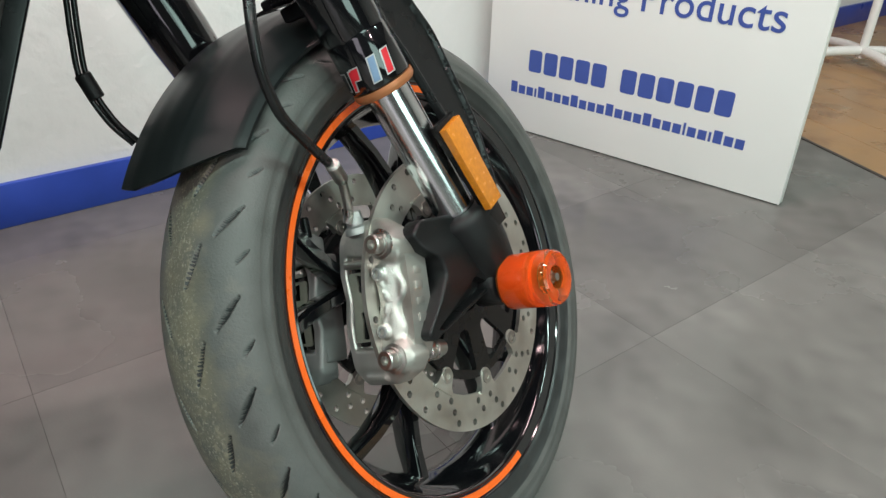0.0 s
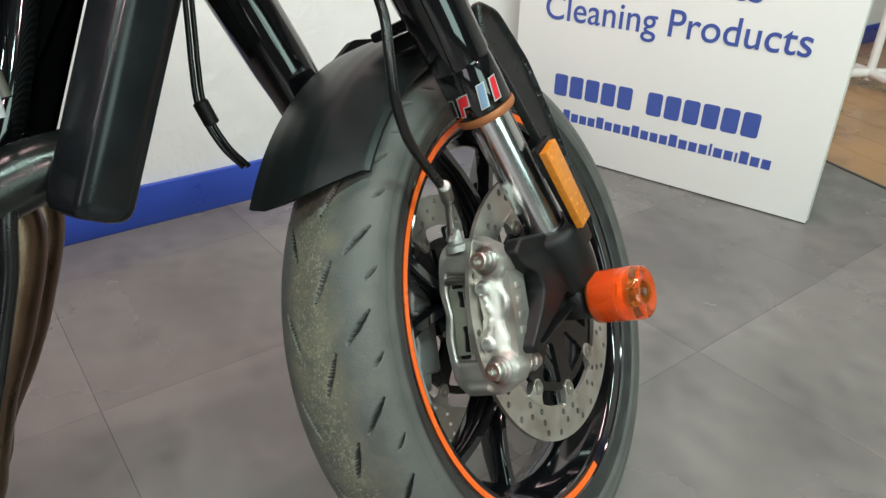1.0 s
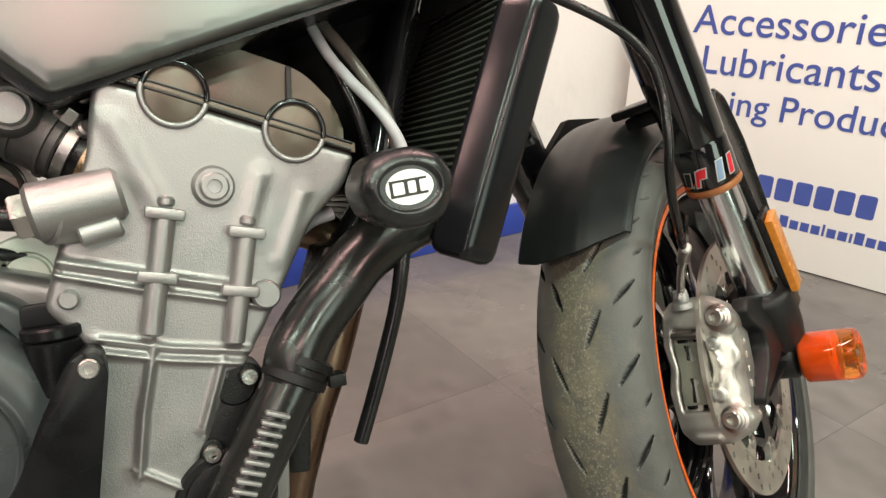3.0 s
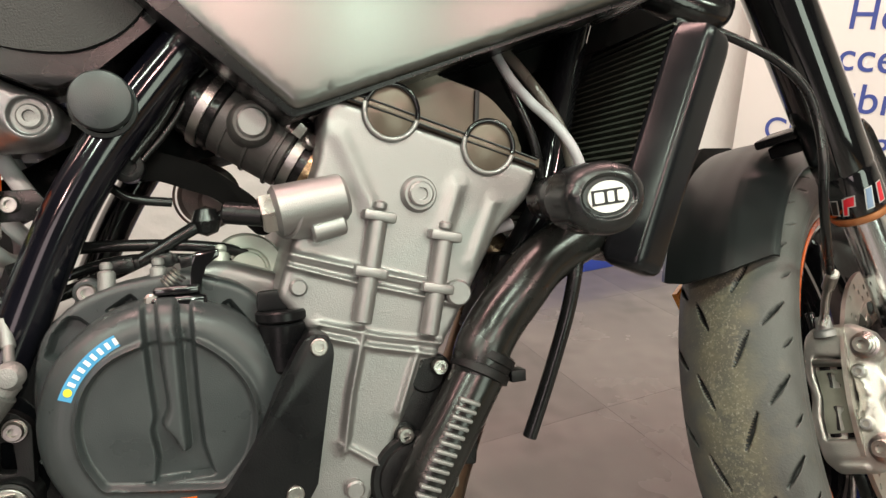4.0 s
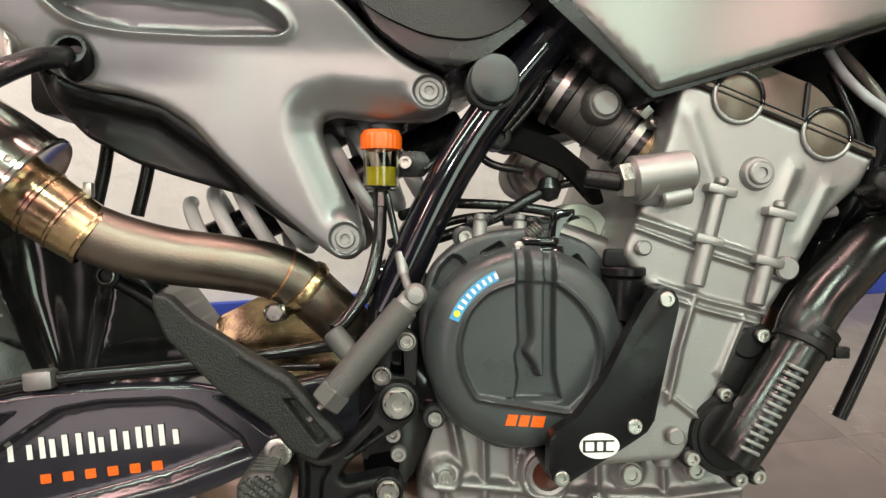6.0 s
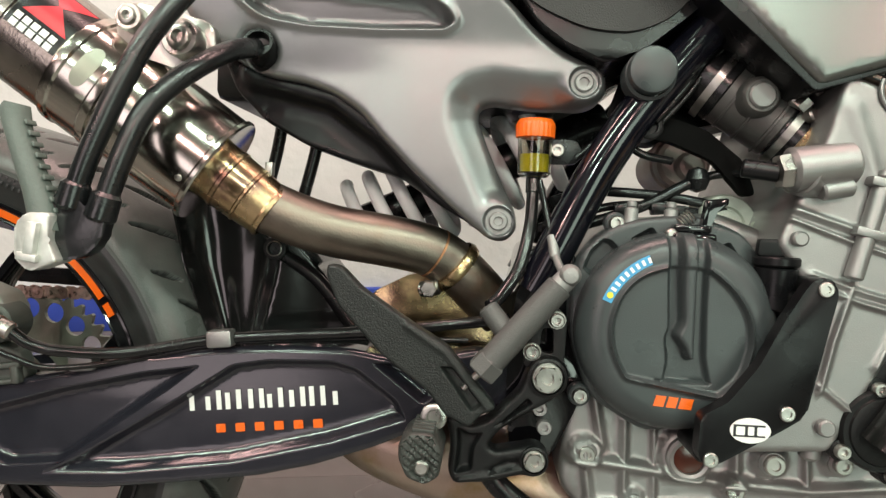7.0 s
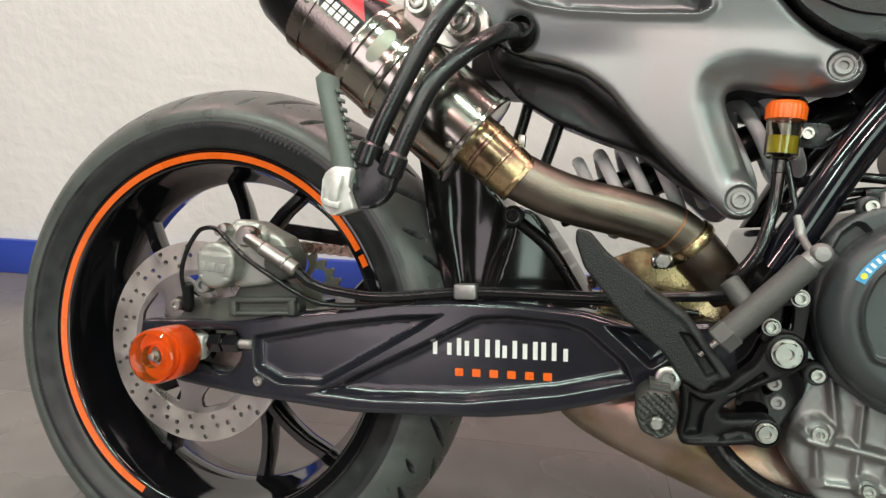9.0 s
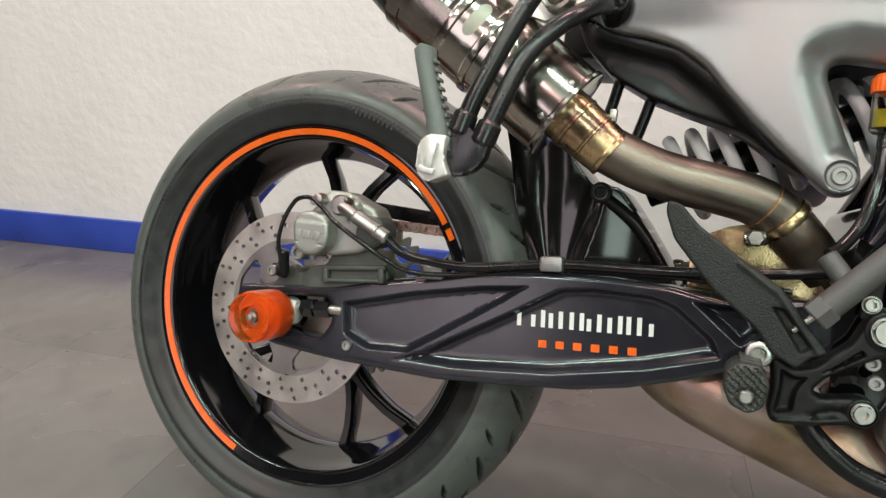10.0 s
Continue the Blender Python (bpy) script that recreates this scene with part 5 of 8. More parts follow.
# dark cover on the head's far side, and the joint between head and cover
b = B()
plate(b, rounded([(0.880, 0.655), (0.905, 0.690), (0.925, 0.695), (0.985, 0.672), (1.012, 0.640), (1.010, 0.600)], 0.012, 4), -0.118, 0.10, 0.005)
part("cam_cover", b, BRONZE, engine, "brown-grey cam cover")
b = B()
plate(b, rounded([(0.973, 0.676), (0.977, 0.675), (0.973, 0.635), (0.969, 0.636)], 0.001, 2), -0.121, -0.10, 0.001)
part("cover_seam", b, BLACKPRINT, engine)
b = B()
d = Vector((0.160, -0.061)).normalized()
n = Vector((0.061, 0.160)).normalized()
p0 = Vector((0.846, 0.668))
plate(b, [tuple(p0 + d * u + n * v) for u, v in ((0.002, 0.0005), (0.170, 0.0005), (0.168, 0.007), (0.006, 0.007))], -0.1632, 0.115, 0.001)
part("cover_joint", b, BRONZE, engine)
for v in (0.0015, 0.0062):
    b = B()
    q0, q1 = p0 + d * 0.004 + n * v, p0 + d * 0.166 + n * v
    tube(b, [(q0.x, -0.1636, q0.y), (q1.x, -0.1636, q1.y)], 0.0009, 8)
    part("joint_line", b, BLACKPRINT, engine)
for x, z in ((0.891, 0.654), (0.964, 0.626)):
    b = B()
    tube(b, [(x + 0.0198 * math.cos(radians(a)), -0.1635, z + 0.0198 * math.sin(radians(a))) for a in range(-204, -15, 7)], 0.0021, 10, 1)
    part("cap_rim", b, ALU, engine)
    b = B()
    tube(b, [(x + 0.0195 * math.cos(radians(a)), -0.1640, z + 0.0195 * math.sin(radians(a))) for a in range(-18, 160, 7)], 0.0020, 10, 1)
    part("cap_seal", b, GLOSS, engine, "black rubber half ring")
    b = B()
    lathe(b, [(0.0178, -0.004), (0.0178, 0.0028), (0.0165, 0.0035), (0, 0.0038)], 40, side(x, z, -0.160))
    box(b, (x, -0.1640, z), (0.036, 0.0014, 0.0022), 0.0004, (0, 21, 0))
    part("cam_plug", b, BRONZE, engine, "round brown-grey cam plug")
b = B()
lathe(b, [(0.0145, -0.003), (0.0125, 0.005), (0.0115, 0.006), (0.0, 0.006)], 32, side(0.907, 0.594, -0.162))
part("bolt_boss", b, ALU, engine)
b = B()
socket_bolt(b, side(0.907, 0.594, -0.168), 0.0092, 0.004)
part("bolt", b, ALU, engine, "pale star-headed plug")


def stud_column(x0, z0, x1, z1, mid):
    """A bolt column that stands proud of the block, with two collars."""
    p, q = Vector((x0, -0.166, z0)), Vector((x1, -0.166, z1))
    b = B()
    cyl(b, p, q, 0.0072, n=20)
    m, h = frame_to(p, q)
    for u in (0.0, h * mid):
        box(b, m @ Vector((0, 0, u + 0.003)), (0.024, 0.016, 0.0075), 0.002, (0, math.degrees(math.atan2(x0 - x1, z0 - z1)), 0))
    cyl(b, p + (p - q) * 0.02, p + (p - q) * 0.10, 0.0052, n=12)
    part("stud_column", b, ALU, engine)


stud_column(0.876, 0.583, 0.857, 0.505, 0.5)
stud_column(0.924, 0.565, 0.906, 0.490, 0.5)


def rib(pts, w=0.0042, y=-0.1665, mat=ALU):
    """A narrow cast rib along a line of (x, z) points."""
    b = B()
    for (x0, z0), (x1, z1) in zip(pts, pts[1:]):
        d = Vector((x1 - x0, z1 - z0)).normalized()
        n = Vector((-d.y, d.x)) * w / 2
        e = d * w * 0.3
        plate(b, [(x0 - n.x - e.x, z0 - n.y - e.y), (x1 - n.x + e.x, z1 - n.y + e.y), (x1 + n.x + e.x, z1 + n.y + e.y), (x0 + n.x - e.x, z0 + n.y - e.y)], y, -0.155, 0.0014, seg=2)
    part("rib", b, mat, engine)


for x, z, r in ((0.931, 0.519, 0.0098), (0.815, 0.535, 0.0062), (0.843, 0.386, 0.007)):
    b = B()
    cyl(b, (x, -0.155, z), (x, -0.1695, z), r, n=24)
    part("boss", b, ALU, engine)
# thermostat housing
b = B()
cyl(b, (0.802, -0.168, 0.588), (0.853, -0.166, 0.596), 0.0178, 0.0165, n=32, c=0.003)
cyl(b, (0.826, -0.172, 0.572), (0.850, -0.170, 0.577), 0.0075, n=18)
cyl(b, (0.81, -0.168, 0.588), (0.84, -0.150, 0.585), 0.019, n=24)
part("thermostat_housing", b, ALU, engine, "round cast sensor housing")
b = B()
hex_head(b, frame_to((0.803, -0.168, 0.588), (0.79, -0.168, 0.586))[0], 0.0145, 0.009)
part("sensor_nut", b, STEEL, engine)
b = B()
cyl(b, (0.797, -0.166, 0.586), (0.770, -0.158, 0.590), 0.0075, n=16)
part("sensor_plug", b, SATIN, engine)

# throttle body and its clamps
ax0, ax1 = Vector((0.770, -0.098, 0.668)), Vector((0.822, -0.108, 0.630))
b = B()
cyl(b, ax0, ax1, 0.0300, 0.0285, n=40, c=0.005)
for t in (0.2, 0.5, 0.8):
    lathe(b, [(0.029, 0), (0.0308, 0.0005), (0.0308, 0.0025), (0.029, 0.003)], 40, frame_to(ax0 + (ax1 - ax0) * t, ax1 + (ax1 - ax0))[0])
throttle = part("throttle_body", b, THROTTLE, bike, "dark grey throttle body")
b = B()
box(b, (0.812, -0.118, 0.664), (0.022, 0.02, 0.016), 0.003, (0, 35, 0))
part("sensor_box", b, THROTTLE, throttle)
b = B()
cyl(b, (0.79, -0.10, 0.6545), (0.79, -0.141, 0.6545), 0.022, 0.0165, n=28, c=0.003)
part("spindle_boss", b, THROTTLE, throttle)
b = B()
cyl(b, (0.79, -0.138, 0.6545), (0.79, -0.144, 0.6545), 0.0112, n=28)
part("shaft_cap", b, ALU, throttle, "pale round shaft cap")
b = B()
cyl(b, ax0 + (ax0 - ax1) * 0.35, ax0 + (ax1 - ax0) * 0.08, 0.030, 0.032, n=32)
cyl(b, ax0 + (ax1 - ax0) * 0.90, ax1 + (ax1 - ax0) * 0.45, 0.0270, 0.030, n=32)
part("intake_rubber", b, HOSE, throttle)
for t, mat in ((-0.16, STEEL), (0.98, STEEL), (1.20, GOLD)):
    b = B()
    m, h = frame_to(ax0 + (ax1 - ax0) * t, ax0 + (ax1 - ax0) * (t + 0.11))
    lathe(b, [(0.0265, 0), (0.0312 if t > 0 else 0.0335, 0), (0.0312 if t > 0 else 0.0335, h), (0.0265, h)], 40, m)
    box(b, m @ Vector((0.0, 0.033, h / 2)), (0.014, 0.01, 0.008), 0.001)
    part("hose_clamp", b, mat, throttle, "steel hose clamp")

# clutch cover
CX, CZ = 0.7190, 0.4560
clutch_rim = rounded([(0.6635, 0.4606), (0.6705, 0.4855), (0.6855, 0.5018), (0.7060, 0.5092), (0.7240, 0.5112), (0.7400, 0.5080), (0.7584, 0.4933), (0.7712, 0.4736), (0.7752, 0.4520), (0.7685, 0.4241), (0.7505, 0.4075), (0.6772, 0.4195), (0.6663, 0.4395)], [0.012] * 10 + [0.005, 0.004, 0.010], 4)
clutch_channel = rounded([(0.7065, 0.5420), (0.7400, 0.5420), (0.7395, 0.4700), (0.7405, 0.4370), (0.7455, 0.4155), (0.7060, 0.4165), (0.7085, 0.4340), (0.7060, 0.4530), (0.7090, 0.4600), (0.7075, 0.4900)], 0.004, 3)
clutch_tongue = rounded([(0.7150, 0.5420), (0.7310, 0.5420), (0.7312, 0.4345), (0.7235, 0.4345), (0.7205, 0.4440), (0.7125, 0.4548), (0.7180, 0.4660), (0.7165, 0.4900)], 0.004, 3)


def clutch_face(P, d):
    """The cover's face: a deep round shoulder, a raised rim line, a channel and a tongue down its middle."""
    y = -0.1885 + ease(d, 0.020)
    inside = within(P, clutch_rim)
    y += inside * 0.0022 * ramp(away(P, clutch_rim) / 0.003)
    chan = within(P, clutch_channel)
    y -= ~chan * 0.0042 * ramp(1 - away(P, clutch_rim) / 0.0030)
    y += sunk(P, clutch_channel, 0.0075, 0.0032)
    y -= within(P, clutch_tongue) * 0.0150 * ramp(away(P, clutch_tongue) / 0.0036)
    y += 0.0018 * ramp((P[:, 1] - 0.4165) / 0.002) * ramp((0.4195 - P[:, 1]) / 0.002) * (P[:, 0] > 0.68) * (P[:, 0] < 0.745)
    return np.minimum(y, -0.150)


b = B()
relief(b, [ring_points(CX, CZ, 0.0805, 120)], -0.130, clutch_face, 0.0026, guides=[clutch_rim, clutch_channel, clutch_tongue])
clutch = part("clutch_cover", b, COVER, bike, "dark grey clutch cover with a raised rim", angle=70)
# rim of the cover against the crankcase, with its bolt lugs
b = B()
flange_cells = [rounded(q, 0.003, 3) for q in ([(0.6435, 0.5030), (0.6495, 0.5185), (0.6605, 0.5300), (0.6680, 0.5285), (0.6760, 0.5200), (0.6640, 0.5075), (0.6560, 0.4930)], [(0.642, 0.450), (0.645, 0.478), (0.652, 0.474), (0.650, 0.440)], [(0.682, 0.530), (0.700, 0.541), (0.706, 0.534), (0.690, 0.522)], [(0.7557, 0.5266), (0.7637, 0.5308), (0.7813, 0.5054), (0.7865, 0.4953), (0.7754, 0.4865), (0.7594, 0.5104)], [(0.7798, 0.4796), (0.7885, 0.4901), (0.7945, 0.4751), (0.7948, 0.4522), (0.7832, 0.4533)])]
relief(b, [rounded([(0.6345, 0.470), (0.6370, 0.493), (0.6430, 0.517), (0.6630, 0.537), (0.690, 0.547), (0.735, 0.552), (0.775, 0.538), (0.800, 0.505), (0.806, 0.45), (0.795, 0.41), (0.760, 0.375), (0.700, 0.368), (0.655, 0.395), (0.638, 0.44)], 0.012, 3)], -0.128, lambda P, d: -0.158 + ease(d, 0.005) + sum(sunk(P, q, 0.009, 0.004) for q in flange_cells), 0.0035, guides=flange_cells)
part("cover_flange", b, COVER, clutch)
for x, z, r in ((0.672, 0.5425, 0.0062), (0.744, 0.5405, 0.0055), (0.648, 0.394, 0.0065)):
    b = B()
    cyl(b, (x, -0.135, z), (x, -0.148, z), r * 1.5, n=20)
    part("bolt_lug", b, COVER, clutch)
    b = B()
    socket_bolt(b, side(x, z, -0.148), r, 0.006)
    part("bolt", b, STEEL, clutch, "steel cover bolt")
for x in (0.683, 0.716):
    b = B()
    cyl(b, (x, -0.150, 0.522), (x + 0.002, -0.146, 0.556), 0.0058, n=18)
    cyl(b, (x + 0.002, -0.146, 0.556), (x + 0.002, -0.146, 0.562), 0.0042, n=14)
    part("bolt_tower", b, ALUD, clutch)
# unspelled marks: a blue curved sticker and an orange mark
b = B()
rows = []
for i in range(17):
    a = radians(158 - 44 * i / 16)
    rows.append([b.verts.new((CX + r * math.cos(a), -0.1890, CZ + r * math.sin(a))) for r in (0.0595, 0.0675)])
for p, q in zip(rows, rows[1:]):
    b.faces.new((p[0], p[1], q[1], q[0]))
sticker = part("round_edge_sticker", b, BLUEPRINT, clutch, "curved blue sticker with white marks")
b = B()
for i in range(8):
    a = radians(148 - 33 * i / 7)
    c = Vector((CX + 0.0635 * math.cos(a), 0, CZ + 0.0635 * math.sin(a)))
    box(b, (c.x, -0.1892, c.z), (0.0024, 0.0004, 0.0046), 0, (0, -math.degrees(a) + 90, 0))
part("mark", b, WHITE, sticker)
b = B()
lathe(b, [(0.0026, 0), (0.0026, 0.0006), (0, 0.0006)], 16, side(CX + 0.0635 * math.cos(radians(153)), CZ + 0.0635 * math.sin(radians(153)), -0.1890))
part("dot", b, YELLOW, sticker)
b = B()
for x, w in ((0.7000, 0.0080), (0.7100, 0.0075), (0.7195, 0.0100)):
    plate(b, [(x, 0.3985 - (x - 0.7) * 0.07), (x + w, 0.3985 - (x + w - 0.7) * 0.07), (x + w + 0.0022, 0.4070 - (x + w - 0.7) * 0.07), (x + 0.0022, 0.4070 - (x - 0.7) * 0.07)], -0.1892, -0.186, 0)
part("orange_mark", b, ORANGE, clutch)
# oil filler
b = B()
cyl(b, (0.796, -0.168, 0.478), (0.797, -0.170, 0.512), 0.0170, 0.0165, n=32)
cyl(b, (0.797, -0.170, 0.512), (0.797, -0.170, 0.520), 0.0180, n=32)
plate(b, rounded([(0.7805, 0.520), (0.8135, 0.520), (0.8125, 0.534), (0.7815, 0.534)], 0.003, 2), -0.174, -0.166, 0.0015, both=True)
part("oil_filler_cap", b, SLIDER, bike, "black oil filler cap with a grip bar")
# slider plate in front of the clutch cover
b = B()
plate(b, rounded([(0.803, 0.499), (0.810, 0.507), (0.823, 0.506), (0.826, 0.494), (0.820, 0.466), (0.807, 0.402), (0.791, 0.391), (0.744, 0.362), (0.735, 0.360), (0.729, 0.368), (0.730, 0.398), (0.750, 0.410), (0.771, 0.438), (0.788, 0.473)], 0.005, 3), -0.213, -0.198, 0.003, seg=2)
case_slider = part("case_slider", b, SLIDER, bike, "black plastic crankcase protector")
for x, z in ((0.8160, 0.498), (0.793, 0.4035), (0.7385, 0.3655)):
    b = B()
    cyl(b, (x, -0.198, z), (x, -0.150, z), 0.008, n=16)
    part("spacer", b, MATTE, case_slider)
    b = B()
    socket_bolt(b, side(x, z, -0.2125), 0.0058, 0.0030)
    part("bolt", b, STEEL, case_slider, "steel button bolt")


def oval_badge(parent, x, y, z, w, h, turn):
    """A white oval badge with a black unspelled mark."""
    m = Matrix.Translation((x, y, z)) @ Matrix.Rotation(radians(turn), 4, "Y")
    b = B()
    plate(b, [(w / 2 * math.cos(a), h / 2 * math.sin(a)) for a in (2 * math.pi * i / 32 for i in range(32))], -0.0008, 0.0005, 0, m=m)
    o = part("badge", b, WHITE, parent, "white oval badge")
    b = B()
    plate(b, [(-w * 0.42, -h * 0.24), (w * 0.36, -h * 0.24), (w * 0.36, h * 0.24), (-w * 0.42, h * 0.24)], -0.0012, 0, 0, m=m)
    part("badge_field", b, BLACKPRINT, o)
    b = B()
    letter_blocks(b, [h * 0.34, h * 0.24, h * 0.34], h * 0.34, m @ Matrix.Translation((-w * 0.36, -0.0013, -h * 0.17)), 0.35, 0.0003)
    part("badge_mark", b, WHITE, o)


oval_badge(case_slider, 0.7665, -0.2135, 0.3895, 0.030, 0.019, 0)

# water pump, pipe and hoses
b = B()
lathe(b, [(0.034, -0.03), (0.034, 0.008), (0.032, 0.011), (0.028, 0.011), (0.027, 0.013), (0.022, 0.014), (0, 0.014)], 48, side(0.890, 0.380, -0.150))
cyl(b, (0.905, -0.140, 0.455), (0.905, -0.158, 0.455), 0.014, n=24)
plate(b, rounded([(0.872, 0.42), (0.900, 0.474), (0.925, 0.465), (0.925, 0.40)], 0.008, 3), -0.155, -0.13, 0.003)
PUMP_OUT = Matrix.Translation((-0.007, -0.020, 0.005))
pump = part("water_pump", b, MATTE, bike, "black round water pump cover", PUMP_OUT)
for x, z in ((0.914, 0.4605), (0.8845, 0.4135), (0.8585, 0.3625), (0.913, 0.347), (0.898, 0.345)):
    b = B()
    cyl(b, (x, -0.14, z), (x, -0.158, z), 0.0085, n=18)
    part("lug", b, MATTE, pump)
    b = B()
    socket_bolt(b, side(x, z, -0.158), 0.0060, 0.006)
    part("bolt", b, STEEL, pump, "steel cover bolt")
b = B()
tube(b, [(0.885, -0.172, 0.368), (0.897, -0.174, 0.388), (0.925, -0.172, 0.430), (0.952, -0.168, 0.470)], 0.0200, 28, 10)
pipe = part("coolant_pipe", b, PIPE, bike, "black ribbed coolant pipe", PUMP_OUT)
for k in range(12):
    b = B()
    box(b, (0.9245 - 0.0033 * k, -0.1925, 0.4405 - 0.0056 * k), (0.0165, 0.006, 0.0032), 0.0013, (0, 25, 0))
    part("rib", b, ALUD, pipe)
b = B()
tube(b, [(0.941, -0.169, 0.454), (0.947, -0.168, 0.472), (0.961, -0.164, 0.490), (0.982, -0.160, 0.510), (1.007, -0.153, 0.530), (1.048, -0.142, 0.547), (1.076, -0.135, 0.552)], 0.0212, 28, 10)
part("coolant_hose", b, PIPE, bike, "shiny black rubber coolant hose", PUMP_OUT)
b = B()
m, h = frame_to((0.940, -0.170, 0.452), (0.952, -0.167, 0.472))
lathe(b, [(0.0205, 0), (0.0228, 0.001), (0.0228, 0.007), (0.0214, 0.008), (0.0214, 0.012), (0.0228, 0.013), (0.0228, 0.019), (0.0205, 0.02)], 36, m)
box(b, (0.970, -0.172, 0.449), (0.012, 0.012, 0.009), 0.001)
part("hose_clamp", b, MATTE, bike, "black hose clamp", PUMP_OUT)
b = B()
tube(b, [(1.034, -0.172, 0.555), (1.026, -0.178, 0.527), (1.019, -0.175, 0.495), (1.007, -0.172, 0.459), (0.995, -0.168, 0.425), (0.983, -0.165, 0.394)], 0.0058, 14)
part("overflow_hose", b, HOSE, bike, "thin black hanging overflow hose")

# crash bobbin on the frame, with its badge
b = B()
cyl(b, (1.012, -0.160, 0.584), (1.000, -0.245, 0.584), 0.0168, 0.0200, n=36, c=0.003)
bob_line = rounded([(0.968, 0.584), (0.976, 0.600), (0.989, 0.6055), (1.005, 0.607), (1.021, 0.602), (1.030, 0.589), (1.028, 0.574), (1.020, 0.562), (1.005, 0.557), (0.990, 0.559), (0.974, 0.567)], 0.006, 3)
bob_ring = [(0.998 + 0.0205 * math.cos(a), 0.583 + 0.0150 * math.sin(a)) for a in (2 * math.pi * i / 40 for i in range(40))]
relief(b, [bob_line], -0.244, lambda P, d: -0.280 + ease(d, 0.013) + sunk(P, bob_ring, 0.003, 0.002), 0.0024, guides=[bob_ring])
bob = part("crash_bobbin", b, POWDER, bike, "black plastic crash bobbin beside the radiator", angle=70)
oval_badge(bob, 0.998, -0.2775, 0.583, 0.030, 0.0205, -4)

# radiator
UP = Vector((0.092, 0, 0.215)).normalized()
BACK = Vector((-UP.z, 0, UP.x))
RAD = Matrix.Translation((1.098, 0, 0.505)) @ Matrix(((-BACK.x, 0, UP.x, 0), (0, 1, 0, 0), (-BACK.z, 0, UP.z, 0), (0, 0, 0, 1)))
b = B()
box(b, (-0.040, 0, 0.113), (0.022, 0.364, 0.198), 0.001)
radiator = part("radiator", b, RADCORE, bike, "black finned radiator with fine horizontal fins", RAD)
for k in range(31):
    b = B()
    box(b, (-0.0545, 0, 0.022 + 0.0062 * k), (0.007, 0.362, 0.0020), 0)
    part("fin", b, RADCORE, radiator)
for s in (-1, 1):
    b = B()
    rings = []
    section = rounded([(-0.008, 0.180), (-0.008, 0.192), (-0.014, 0.200), (-0.035, 0.2065), (-0.042, 0.2060), (-0.0585, 0.1855), (-0.0585, 0.180)], 0.003, 4)
    for z, k in ((0.004, 0.62), (0.006, 0.84), (0.010, 0.96), (0.016, 1.0), (0.196, 1.0), (0.204, 0.96), (0.209, 0.84), (0.211, 0.62)):
        rings.append([(-0.037 + (x + 0.037) * k, s * (0.190 + (y - 0.190) * k), z) for x, y in section])
    loft(b, rings)
    part("end_tank", b, RADTANK, radiator, "black end tank")
for z in (0.018, 0.211):
    b = B()
    box(b, (-0.038, 0, z), (0.036, 0.36, 0.012), 0.003)
    part("rail", b, SATIN, radiator)
b = B()
tube(b, [(1.040, -0.158, 0.552), (1.060, -0.165, 0.550), (1.080, -0.175, 0.548)], 0.0135, 20)
part("radiator_neck", b, GLOSS, bike, "black radiator neck")
b = B()
tube(b, [(1.09, -0.10, 0.800), (1.150, -0.115, 0.765), (1.21, -0.120, 0.745), (1.24, -0.10, 0.76)], 0.016, 18)
part("upper_coolant_hose", b, HOSE, bike, "black upper coolant hose")
